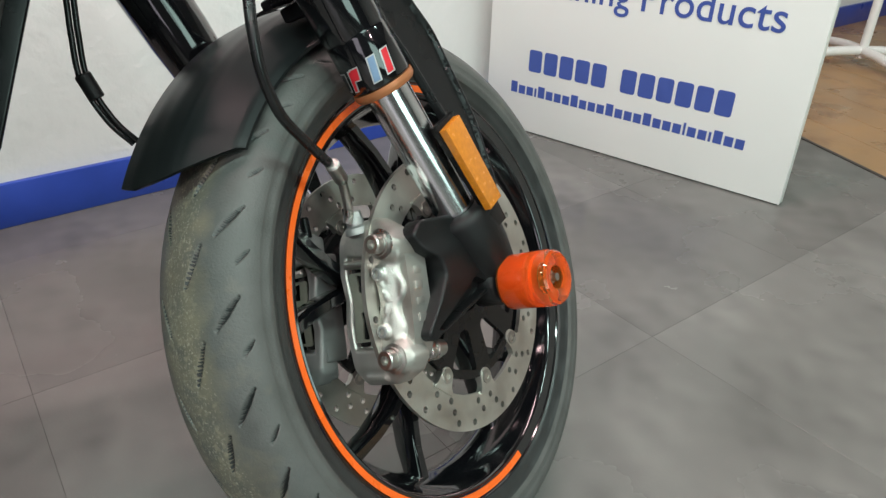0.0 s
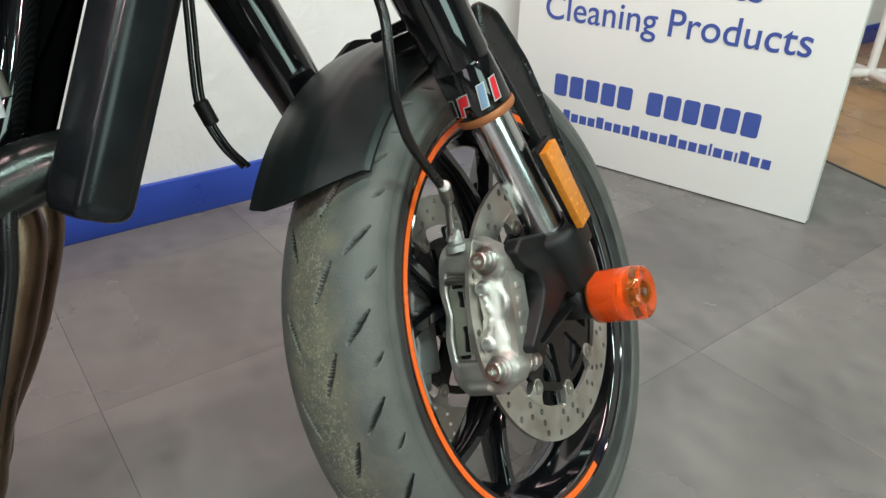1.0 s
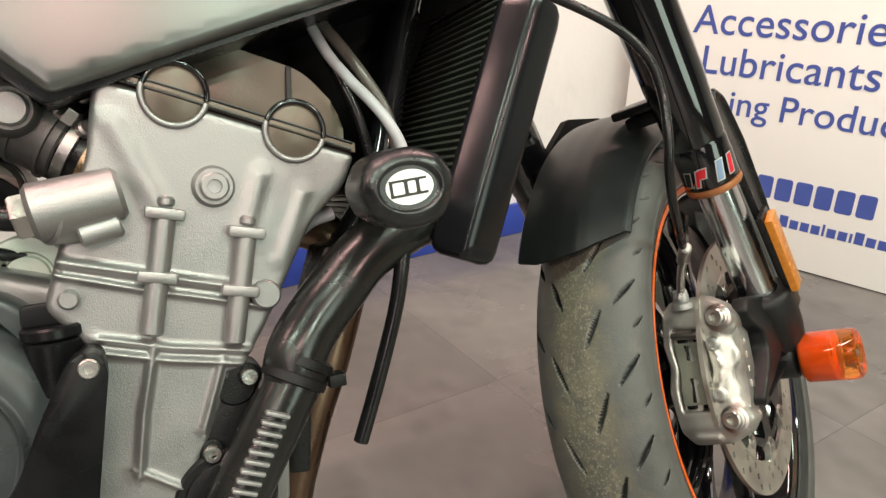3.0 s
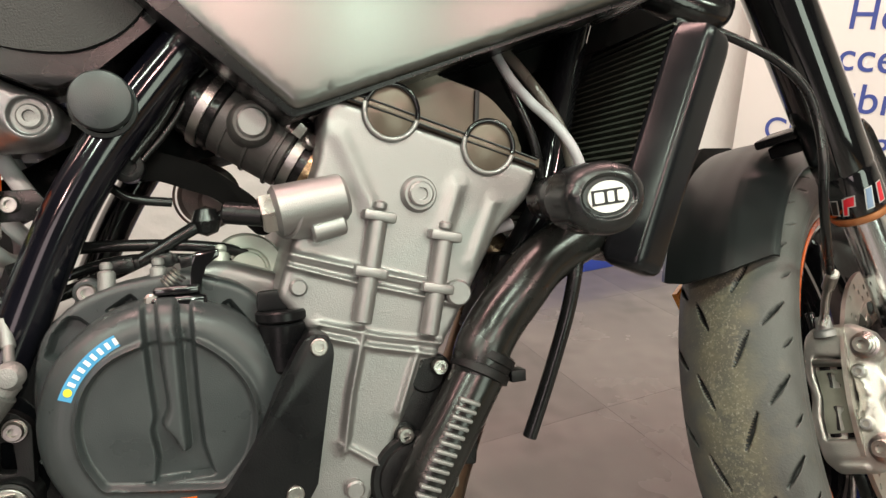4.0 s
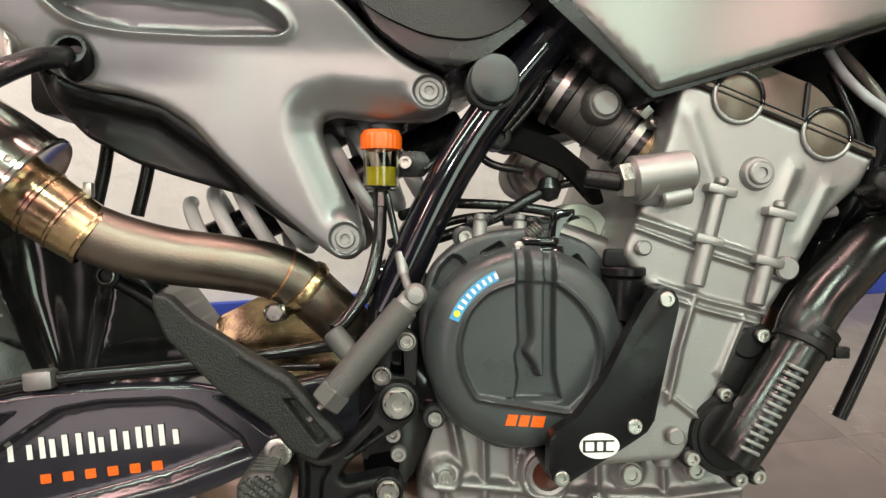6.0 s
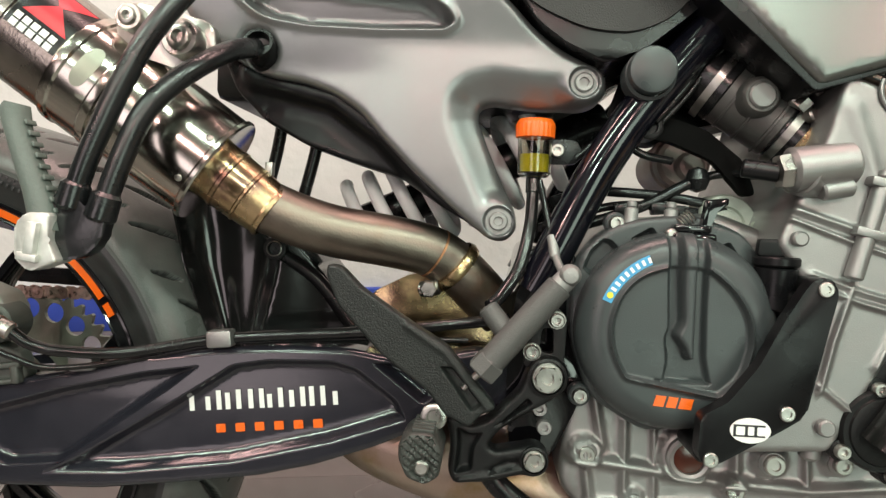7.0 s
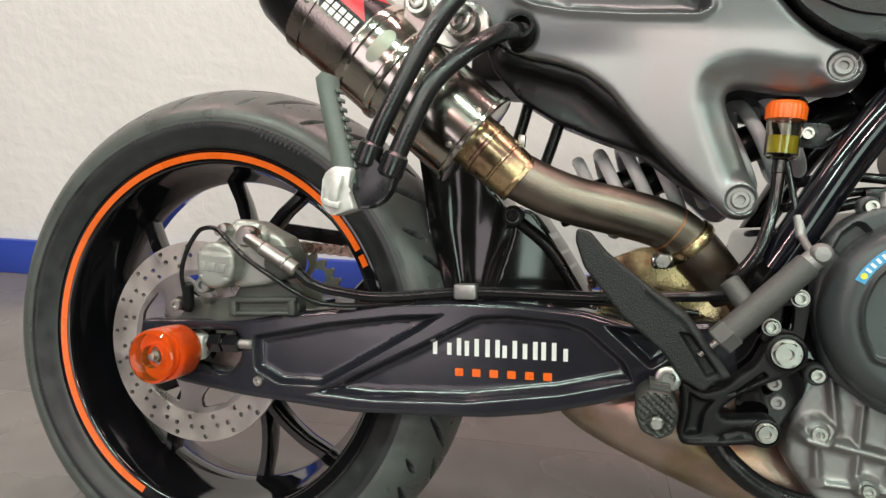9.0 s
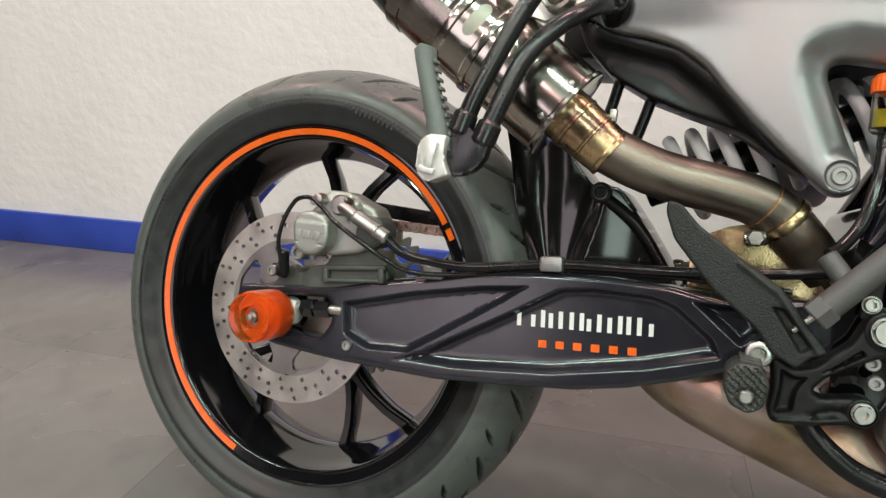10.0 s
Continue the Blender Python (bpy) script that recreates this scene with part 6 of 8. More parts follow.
# cables and hoses between head and tank
for pts, r, mat, lab in (
        ([(0.990, -0.12, 0.715), (0.999, -0.135, 0.685), (1.010, -0.150, 0.662), (1.0175, -0.168, 0.645), (1.026, -0.178, 0.628), (1.034, -0.180, 0.609), (1.036, -0.18, 0.588)], 0.0042, GREYHOSE, "pale grey hose"),
        ([(0.995, -0.12, 0.718), (1.010, -0.135, 0.690), (1.022, -0.148, 0.664), (1.034, -0.155, 0.636), (1.040, -0.158, 0.600)], 0.0046, BROWNHOSE, "brown-grey hose"),
        ([(1.005, -0.11, 0.690), (1.022, -0.12, 0.640), (1.030, -0.12, 0.600)], 0.0042, HOSE, "black hose"),
        ([(0.94, -0.13, 0.535), (0.965, -0.15, 0.560), (0.985, -0.15, 0.566)], 0.0050, GREYHOSE, "pale grey hose"),
        ([(0.62, -0.12, 0.560), (0.6524, -0.10, 0.5705), (0.6863, -0.10, 0.5711), (0.7256, -0.10, 0.5686), (0.7605, -0.10, 0.5633), (0.785, -0.09, 0.556)], 0.0046, HOSE, "black cable"),
        ([(0.61, -0.12, 0.536), (0.6569, -0.10, 0.5535), (0.6959, -0.10, 0.5602), (0.7503, -0.10, 0.5555), (0.775, -0.09, 0.548)], 0.0040, HOSE, "black cable"),
        ([(0.62, -0.11, 0.532), (0.6616, -0.10, 0.5437), (0.705, -0.103, 0.5600), (0.7356, -0.102, 0.5769), (0.7517, -0.10, 0.5851)], 0.0052, HOSE, "black cable"),
        ([(0.7517, -0.10, 0.5851), (0.768, -0.098, 0.5900), (0.782, -0.11, 0.5905), (0.800, -0.14, 0.5870)], 0.0040, HOSE, "black cable"),
        ([(0.640, -0.11, 0.600), (0.672, -0.105, 0.622), (0.700, -0.105, 0.606), (0.728, -0.10, 0.601)], 0.0036, HOSE, "black cable"),
        ([(0.705, -0.128, 0.632), (0.7212, -0.125, 0.6511), (0.7333, -0.125, 0.6675), (0.7478, -0.125, 0.6910), (0.7672, -0.125, 0.7077), (0.785, -0.12, 0.720)], 0.0036, HOSE, "black cable"),
        ([(0.712, -0.122, 0.632), (0.7290, -0.120, 0.6511), (0.7410, -0.120, 0.6675), (0.7540, -0.120, 0.6890), (0.7730, -0.120, 0.7057), (0.790, -0.118, 0.715)], 0.0028, HOSE, "black cable")):
    b = B()
    tube(b, pts, r, 12)
    part("cable", b, mat, bike, lab)
b = B()
lathe(b, [(0, -0.012), (0.008, -0.009), (0.0115, 0), (0.008, 0.009), (0, 0.012)], 20, Matrix.Translation((0.7517, -0.10, 0.5851)))
part("cable_boot", b, HOSE, bike, "round black cable boot")
b = B()
lathe(b, [(0.0290, -0.03), (0.0290, 0.004), (0.0275, 0.007), (0.0180, 0.007), (0.0165, 0.0045), (0.0150, 0.0045), (0.0140, 0.0075), (0, 0.0075)], 44, side(0.7790, 0.5440, -0.092))
starter_cover = part("starter_cover", b, STARTER, bike, "pale round starter cover")
for p, q in (((0.7560, -0.118, 0.520), (0.7600, -0.104, 0.560)), ((0.8010, -0.122, 0.512), (0.8060, -0.106, 0.548))):
    b = B()
    cyl(b, p, q, 0.0072, 0.0066, n=20)
    cyl(b, q, Vector(q) + (Vector(q) - Vector(p)).normalized() * 0.006, 0.0046, n=14)
    part("bolt_post", b, STARTER, starter_cover)
b = B()
hex_head(b, frame_to((0.8205, -0.140, 0.6450), (0.8300, -0.145, 0.6550))[0], 0.0070, 0.010)
cyl(b, (0.8150, -0.136, 0.6530), (0.8260, -0.139, 0.6470), 0.0050, n=14)
cyl(b, (0.8300, -0.144, 0.6560), (0.8385, -0.148, 0.6640), 0.0042, n=12)
cyl(b, (0.8290, -0.136, 0.6380), (0.8330, -0.144, 0.6400), 0.0060, n=14)
part("hose_fitting", b, STEEL, bike, "small steel hose fitting beside the cylinder head")
b = B()
box(b, (0.7310, -0.163, 0.5310), (0.036, 0.020, 0.011), 0.003, (0, 1, 0))
box(b, (0.7300, -0.163, 0.5400), (0.030, 0.016, 0.006), 0.002, (0, 1, 0))
plate(b, rounded([(0.7365, 0.536), (0.7455, 0.536), (0.7480, 0.556), (0.7590, 0.5600), (0.7590, 0.5660), (0.7420, 0.5640), (0.7400, 0.552)], 0.002, 2), -0.166, -0.156, 0.002)
lever = part("clutch_lever", b, GLOSS, bike, "small black clutch lever", angle=50)
b = B()
cyl(b, (0.7135, -0.171, 0.5350), (0.7135, -0.160, 0.5350), 0.0046, n=14)
for k in range(5):
    lathe(b, [(0.0058, 0), (0.0066, 0.0008), (0.0058, 0.0016)], 20, frame_to((0.7230 + 0.0020 * k, -0.156, 0.5430 + 0.0018 * k), (0.7330 + 0.0020 * k, -0.156, 0.5520 + 0.0018 * k))[0])
part("spring", b, STEEL, lever, "steel return spring")
b = B()
cyl(b, (0.7485, -0.135, 0.5345), (0.7485, -0.146, 0.5345), 0.0100, n=22)
socket_bolt(b, side(0.7485, 0.5345, -0.146), 0.0072, 0.006)
part("bolt", b, GOLD, lever, "gold-tinted bolt")
# connectors on the cables over the clutch cover
for x, z, w in ((0.6880, 0.5560, 0.022), (0.7180, 0.5575, 0.016), (0.7360, 0.5550, 0.012)):
    b = B()
    box(b, (x, -0.104, z), (w, 0.012, 0.011), 0.002, (0, -6, 0))
    box(b, (x + w * 0.55, -0.104, z + 0.001), (0.004, 0.009, 0.008), 0.001, (0, -6, 0))
    part("connector", b, SATIN, bike, "small black cable connector")

# header pipes and collector
for y, o in ((-0.045, 0.0), (0.045, 0.012)):
    b = B()
    tube(b, [(0.955, y, 0.560), (1.000 + o, y, 0.545), (1.019 + o, y, 0.505), (0.996 + o, y, 0.434), (0.972 + o, y, 0.382), (0.953, y * 0.9, 0.330), (0.938, y * 0.8, 0.290), (0.89, y * 0.7, 0.240), (0.78, y * 0.7, 0.222)], 0.0200, 24, 10)
    part("header_pipe", b, HEADER, bike, "heat-tinted exhaust header pipe")
b = B()
tube(b, [(0.82, -0.03, 0.225), (0.70, -0.05, 0.255), (0.60, -0.058, 0.284), (0.53, -0.058, 0.303), (0.47, -0.055, 0.322), (0.43, -0.045, 0.345)], 0.048, 32, 10, 0.040)
part("collector_box", b, COLLECTOR, bike, "heat-tinted exhaust collector under the swingarm")
b = B()
tube(b, [(0.560, -0.13, 0.335), (0.59, -0.135, 0.300), (0.64, -0.13, 0.275), (0.74, -0.12, 0.268)], 0.010, 14)
part("lower_bar", b, SATIN, bike, "black bar under the engine")

b = B()
plate(b, rounded([(0.951, 0.422), (0.966, 0.418), (0.958, 0.358), (0.941, 0.361)], 0.003, 2), -0.104, -0.075, 0.002)
part("regulator_block", b, SATIN, bike, "small black block beside the header pipe", PUMP_OUT)
b = B()
plate(b, rounded([(0.933, 0.410), (0.945, 0.409), (0.938, 0.345), (0.922, 0.348)], 0.003, 2), -0.114, -0.085, 0.003)
part("pump_bracket", b, ALU, bike, "cast aluminium bracket beside the water pump", PUMP_OUT)

# ---- swingarm ----
arm_line = rounded([(-0.062, 0.342), (0.071, 0.360), (0.119, 0.374), (0.190, 0.389), (0.242, 0.403), (0.318, 0.414), (0.385, 0.419), (0.445, 0.420), (0.495, 0.412), (0.560, 0.425), (0.60, 0.415), (0.60, 0.375), (0.545, 0.362), (0.501, 0.346), (0.468, 0.331), (0.415, 0.312), (0.364, 0.299), (0.290, 0.288), (0.212, 0.278), (0.150, 0.276), (0.080, 0.274), (0.0, 0.276), (-0.062, 0.288)], 0.006, 3)
pocket_a = rounded([(0.086, 0.345), (0.118, 0.354), (0.173, 0.371), (0.252, 0.390), (0.308, 0.399), (0.280, 0.376), (0.216, 0.329), (0.175, 0.300), (0.124, 0.294), (0.092, 0.306)], 0.005, 3)
pocket_b = rounded([(0.336, 0.401), (0.281, 0.364), (0.191, 0.307), (0.156, 0.289), (0.235, 0.294), (0.337, 0.309), (0.430, 0.333), (0.499, 0.358), (0.489, 0.377), (0.450, 0.404), (0.427, 0.409), (0.370, 0.407)], 0.005, 3)
pocket_c = rounded([(0.462, 0.409), (0.520, 0.412), (0.530, 0.388), (0.512, 0.372)], 0.004, 3)
slot_c = rounded([(-0.040, 0.335), (0.068, 0.345), (0.074, 0.318), (0.060, 0.296), (-0.040, 0.298)], 0.008, 3)
ledge = [(0.165, 0.290), (0.235, 0.294), (0.337, 0.309), (0.430, 0.333), (0.505, 0.360)]


def arm_face(P, d):
    """The swingarm's outer face: rounded flanges, sunk panels, a sloping ledge along the lower flange."""
    y = -0.130 + ease(d, 0.006)
    y += sunk(P, pocket_a, 0.011, 0.0075) + sunk(P, pocket_c, 0.014, 0.0075)
    low = away(P, ledge, False)
    y += 0.011 * within(P, pocket_b) * np.minimum(ramp(away(P, pocket_b) / 0.0075), ramp((low + 0.001) / 0.014))
    y += 0.003 * ramp((P[:, 1] - 0.36) / 0.06)
    return y


arm_near = None
for s in (-1, 1):
    b = B()
    relief(b, [arm_line, slot_c], -0.098, arm_face, 0.0038, guides=[pocket_a, pocket_b, pocket_c], sign=-s)
    arm = part("swingarm", b, ARMBLACK, bike, "black ribbed aluminium swingarm with sunk panels", angle=70)
    arm_near = arm if s < 0 else arm_near
b = B()
box(b, (0.50, 0, 0.39), (0.10, 0.20, 0.06), 0.01)
part("swingarm_bridge", b, SATIN, bike, "black swingarm cross piece")


def bar_marks(name, widths, height, m, gap, mat, label, weight):
    """A print that is not spelled out: for each sign of it a pair of plain upright bars."""
    x = 0.0
    for k, w in enumerate(widths):
        b = B()
        for u, top in ((0.0, 1.0), (w - weight, (0.70, 0.86, 1.0)[k % 3])):
            plate(b, [(x + u, 0), (x + u + weight, 0), (x + u + weight, height * top), (x + u, height * top)], -0.0004, 0.0, 0, m=m)
        part(name, b, mat, arm_near, label)
        x += w + gap


bar_marks("white_mark", [0.020, 0.013, 0.016, 0.012, 0.015, 0.013, 0.016], 0.018, Matrix.Translation((0.2945, -0.1198, 0.3535)) @ Matrix.Rotation(radians(-5.5), 4, "Y"), 0.0058, WHITE, "white unspelled print", 0.0046)
for k in range(6):
    b = B()
    letter_blocks(b, [0.0088], 0.0080, Matrix.Translation((0.3205, -0.1198, 0.3345)) @ Matrix.Rotation(radians(-6), 4, "Y") @ Matrix.Translation((0.0183 * k, 0, 0)))
    part("orange_mark", b, ORANGE, arm_near, "orange unspelled print")
b = B()
cyl(b, (0.034, -0.128, 0.3285), (0.050, -0.128, 0.3300), 0.0115, n=6, c=0.001)
cyl(b, (0.052, -0.128, 0.3300), (0.072, -0.128, 0.3322), 0.0105, n=6, c=0.001)
adjuster = part("chain_adjuster", b, GLOSS, bike, "black chain adjuster nuts")
b = B()
cyl(b, (0.020, -0.128, 0.3270), (0.088, -0.128, 0.3338), 0.0062, n=16)
part("stud", b, STEEL, adjuster, "bright steel stud")
b = B()
socket_bolt(b, side(0.100, 0.295, -0.128), 0.0062, 0.006)
part("bolt", b, STEEL, bike, "steel bolt on the swingarm")
b = B()
cyl(b, (0.0, -0.142, 0.316), (0.0, -0.10, 0.316), 0.018, n=28)
box(b, (0.020, -0.132, 0.322), (0.018, 0.012, 0.028), 0.002)
part("axle_block", b, ZINC, bike, "pale worn axle block")

# rear caliper on its bracket
b = B()
bracket_line = rounded([(-0.040, 0.344), (-0.014, 0.352), (-0.006, 0.372), (0.010, 0.378), (0.020, 0.366), (0.040, 0.380), (0.058, 0.384), (0.064, 0.398), (0.108, 0.410), (0.134, 0.402), (0.142, 0.380), (0.128, 0.368), (0.06, 0.352)], 0.005, 3)
relief(b, [bracket_line], -0.112, lambda P, d: -0.128 + ease(d, 0.003) + 0.006 * ramp((0.040 - P[:, 0]) / 0.02), 0.004)
box(b, (0.098, -0.131, 0.386), (0.082, 0.008, 0.006), 0.002, (0, -8, 0))
box(b, (0.098, -0.131, 0.371), (0.082, 0.008, 0.005), 0.002, (0, -8, 0))
for x in (0.062, 0.134):
    box(b, (x, -0.131, 0.372 + (x - 0.06) * 0.14), (0.008, 0.010, 0.018), 0.002, (0, -8, 0))
rbracket = part("caliper_bracket", b, DARKCAST, bike, "dark grey rear caliper bracket", angle=60)
b = B()
lathe(b, [(0.0090, -0.01), (0.0095, 0.004), (0.0080, 0.006), (0.0048, 0.006), (0.0044, 0.002), (0, 0.002)], 24, side(0.0235, 0.3935, -0.134))
part("slide_pin", b, ALUD, rbracket)
b = B()
body_line = rounded([(0.030, 0.440), (0.042, 0.452), (0.047, 0.463), (0.054, 0.4715), (0.080, 0.4715), (0.098, 0.464), (0.118, 0.457), (0.128, 0.442), (0.124, 0.418), (0.105, 0.404), (0.070, 0.396), (0.040, 0.400)], 0.004, 3)
relief(b, [body_line], -0.104, lambda P, d: -0.139 + ease(d, 0.005) + 0.006 * ramp((P[:, 1] - 0.458) / 0.008) + 0.008 * ramp((np.abs(P[:, 0] - 0.093) - 0.002) / 0.006) * ramp((0.009 - np.abs(P[:, 0] - 0.093)) / 0.003) * (P[:, 1] > 0.44), 0.003)
rcal = part("rear_caliper", b, RCAL, bike, "cast aluminium rear brake caliper", angle=60)
b = B()
barrel = rounded([(0.0255, 0.428), (0.0275, 0.437), (0.036, 0.4435), (0.050, 0.446), (0.064, 0.443), (0.0735, 0.436), (0.0755, 0.420), (0.072, 0.406), (0.060, 0.396), (0.050, 0.3935), (0.040, 0.395), (0.0295, 0.403)], 0.006, 3)
relief(b, [barrel], -0.128, lambda P, d: -0.1595 + ease(d, 0.0055) + 0.0012 * ((P[:, 1] - 0.0 * P[:, 0]) > 0.4325) + 0.0010 * (np.abs(P[:, 1] - 0.4085) < 0.0008), 0.0022)
part("piston_housing", b, RCAL, rcal, angle=60)
for x, w in ((0.0355, 0.0075), (0.0470, 0.0085), (0.0590, 0.0090)):
    b = B()
    plate(b, [(x - w / 2, 0.413), (x + w / 2, 0.413), (x + w / 2 + 0.0015, 0.4225), (x - w / 2 + 0.0015, 0.4225)], -0.1603, -0.158, 0.0004)
    part("raised_mark", b, RCAL, rcal)
b = B()
cyl(b, (0.119, -0.112, 0.430), (0.119, -0.146, 0.430), 0.0190, 0.0180, n=32, c=0.003)
lathe(b, [(0.0125, 0), (0.0125, 0.0012), (0, 0.0012)], 28, side(0.119, 0.430, -0.146))
part("slide_boss", b, DARKCAST, rcal)
b = B()
cyl(b, (0.0445, -0.136, 0.456), (0.0445, -0.150, 0.4565), 0.0048, n=16)
lathe(b, [(0, -0.007), (0.0062, -0.006), (0.0070, 0), (0.0055, 0.008), (0, 0.009)], 20, side(0.0525, 0.4600, -0.146))
part("bleed_nipple", b, STEEL, rcal)
b = B()
lathe(b, [(0, -0.010), (0.0110, -0.010), (0.0118, -0.004), (0.0118, 0.004), (0.0090, 0.008), (0, 0.0085)], 28, side(0.086, 0.4555, -0.156))
cyl(b, (0.088, -0.160, 0.4550), (0.112, -0.165, 0.4455), 0.0066, 0.0072, n=20)
cyl(b, (0.110, -0.165, 0.4465), (0.152, -0.163, 0.4265), 0.0082, 0.0080, n=24, c=0.002)
cyl(b, (0.136, -0.164, 0.4345), (0.140, -0.164, 0.4325), 0.0088, n=24, c=0.001)
part("hose_end", b, STEEL, rcal, "crimped steel hose end")
b = B()
tube(b, [(0.150, -0.163, 0.4275), (0.160, -0.158, 0.4180), (0.172, -0.154, 0.4125), (0.190, -0.150, 0.4095), (0.240, -0.138, 0.4085), (0.330, -0.124, 0.424), (0.450, -0.118, 0.434), (0.540, -0.118, 0.446), (0.585, -0.135, 0.455)], 0.0052, 14)
part("rear_brake_hose", b, HOSE, bike, "black rear brake hose along the swingarm")
b = B()
tube(b, [(0.062, -0.160, 0.452), (0.0440, -0.152, 0.4592), (0.0310, -0.151, 0.4590), (0.0195, -0.150, 0.4525), (0.0078, -0.150, 0.4303), (0.0028, -0.149, 0.4053), (0.0058, -0.144, 0.3811)], 0.0026, 10)
sensor_lead = part("sensor_lead", b, HOSE, bike, "thin black wheel sensor lead")
b = B()
tube(b, [(0.060, -0.161, 0.454), (0.090, -0.169, 0.436), (0.125, -0.168, 0.418), (0.150, -0.160, 0.404), (0.180, -0.150, 0.394), (0.24, -0.130, 0.400), (0.33, -0.118, 0.418), (0.45, -0.114, 0.428), (0.55, -0.11, 0.43)], 0.0028, 10)
part("sensor_cable", b, HOSE, bike, "thin black sensor cable along the swingarm")
b = B()
cyl(b, (0.0040, -0.134, 0.366), (0.0075, -0.142, 0.394), 0.0072, 0.0060, n=18)
box(b, (-0.001, -0.134, 0.368), (0.022, 0.010, 0.014), 0.003, (0, 12, 0))
wheel_sensor = part("wheel_sensor", b, MATTE, bike, "small black wheel speed sensor")
b = B()
socket_bolt(b, side(-0.0062, 0.3675, -0.139), 0.0068, 0.006)
part("bolt", b, STEEL, wheel_sensor)
for x, z in ((0.196, 0.396), (0.325, 0.424)):
    b = B()
    box(b, (x, -0.127, z), (0.024, 0.016, 0.016), 0.003, (0, -6, 0))
    part("cable_clip", b, ALU, bike, "pale cable clip")

# ---- footrest hanger, pedal cylinder ----
b = B()
hanger_line = rounded([(0.5380, 0.3295), (0.5395, 0.3540), (0.5350, 0.3740), (0.5430, 0.3760), (0.5549, 0.3680), (0.5698, 0.3735), (0.5950, 0.3990), (0.6020, 0.4180), (0.6120, 0.4290), (0.6260, 0.4290), (0.6355, 0.4190), (0.6350, 0.4030), (0.6240, 0.3930), (0.6000, 0.3790), (0.5800, 0.3650), (0.5715, 0.3530), (0.5760, 0.3475), (0.5950, 0.3515), (0.6110, 0.3550), (0.6220, 0.3480), (0.6220, 0.3330), (0.6120, 0.3265), (0.6000, 0.3285), (0.5700, 0.3205), (0.5430, 0.3180)], 0.005, 3)
web_a = rounded([(0.5430, 0.3260), (0.5590, 0.3300), (0.5600, 0.3490), (0.5680, 0.3640), (0.5560, 0.3620), (0.5440, 0.3680), (0.5450, 0.3500)], 0.004, 3)
web_b = rounded([(0.5740, 0.3680), (0.5840, 0.3760), (0.6030, 0.3950), (0.6080, 0.3890), (0.5950, 0.3800), (0.5800, 0.3690)], 0.003, 3)
web_c = rounded([(0.5650, 0.3270), (0.5820, 0.3400), (0.5980, 0.3440), (0.5990, 0.3350), (0.5820, 0.3310)], 0.002, 2)
relief(b, [hanger_line], -0.148, lambda P, d: -0.169 + ease(d, 0.0045) + sunk(P, web_a, 0.008, 0.004) + sunk(P, web_b, 0.007, 0.003) + sunk(P, web_c, 0.004, 0.002) + raised(P, [(0.548, 0.322), (0.580, 0.328), (0.600, 0.334)], 0.003, 0.004), 0.003, guides=[web_a, web_b])
hanger = part("footrest_hanger", b, MATTE, bike, "matte black cast footrest hanger with sunk webs", angle=70)
for x, z, r in ((0.618, 0.412, 0.0130), (0.610, 0.342, 0.0095)):
    b = B()
    lathe(b, [(r * 1.25, -0.01), (r * 1.25, 0.003), (r * 1.08, 0.004), (r * 1.05, 0.001), (0, 0.001)], 40, side(x, z, -0.168))
    part("bolt_seat", b, MATTE, hanger)
    b = B()
    lathe(b, [(0, 0), (r, 0), (r, 0.0022), (r * 0.93, 0.003), (r * 0.6, 0.003)], 36, side(x, z, -0.1685))
    lathe(b, [(r * 0.84, 0.002), (r * 0.84, 0.0062), (r * 0.74, 0.0078)], 6, side(x, z, -0.1685))
    lathe(b, [(r * 0.74, 0.0078), (r * 0.38, 0.0078), (r * 0.34, 0.004), (0, 0.004)], 24, side(x, z, -0.1685))
    part("bolt", b, STEEL, hanger, "large steel hex bolt")
b = B()
guard_line = rounded([(0.433, 0.489), (0.433, 0.500), (0.445, 0.498), (0.462, 0.481), (0.501, 0.456), (0.535, 0.436), (0.577, 0.387), (0.564, 0.381), (0.555, 0.370), (0.535, 0.379), (0.519, 0.399), (0.480, 0.427), (0.443, 0.466)], 0.004, 3)
guard_slit = rounded([(0.528, 0.420), (0.540, 0.420), (0.566, 0.389), (0.556, 0.382)], 0.003, 3)
relief(b, [guard_line], -0.168, lambda P, d: -0.182 + ease(d, 0.0025) + sunk(P, guard_slit, 0.009, 0.003) + raised(P, [(0.500, 0.452), (0.533, 0.431), (0.570, 0.386)], 0.002, 0.004), 0.003, guides=[guard_slit])
part("heel_guard", b, GUARD, hanger, "textured black heel guard", angle=70)
for x, z in ((0.6245, 0.4595), (0.605, 0.432)):
    b = B()
    socket_bolt(b, side(x, z, -0.162), 0.0062, 0.006, 0.0075)
    part("bolt", b, STEEL, hanger, "steel bolt")
b = B()
bevelled_pierced(b, [rounded([(0.598, 0.418), (0.606, 0.470), (0.622, 0.472), (0.634, 0.462), (0.632, 0.42)], 0.005, 3), rounded([(0.611, 0.432), (0.613, 0.452), (0.622, 0.452), (0.623, 0.43)], 0.003, 2)], -0.160, -0.150, 0.002)
part("cylinder_bracket", b, MATTE, hanger)
for x, z in ((0.614, 0.3825), (0.6185, 0.3665)):
    b = B()
    socket_bolt(b, side(x, z, -0.150), 0.0066, 0.008)
    part("bolt", b, ALU, hanger, "pale bolt")
b = B()
cyl(b, (0.566, -0.180, 0.420), (0.624, -0.180, 0.490), 0.0118, 0.0112, n=28)
cyl(b, (0.562, -0.180, 0.415), (0.572, -0.180, 0.427), 0.0138, n=6)
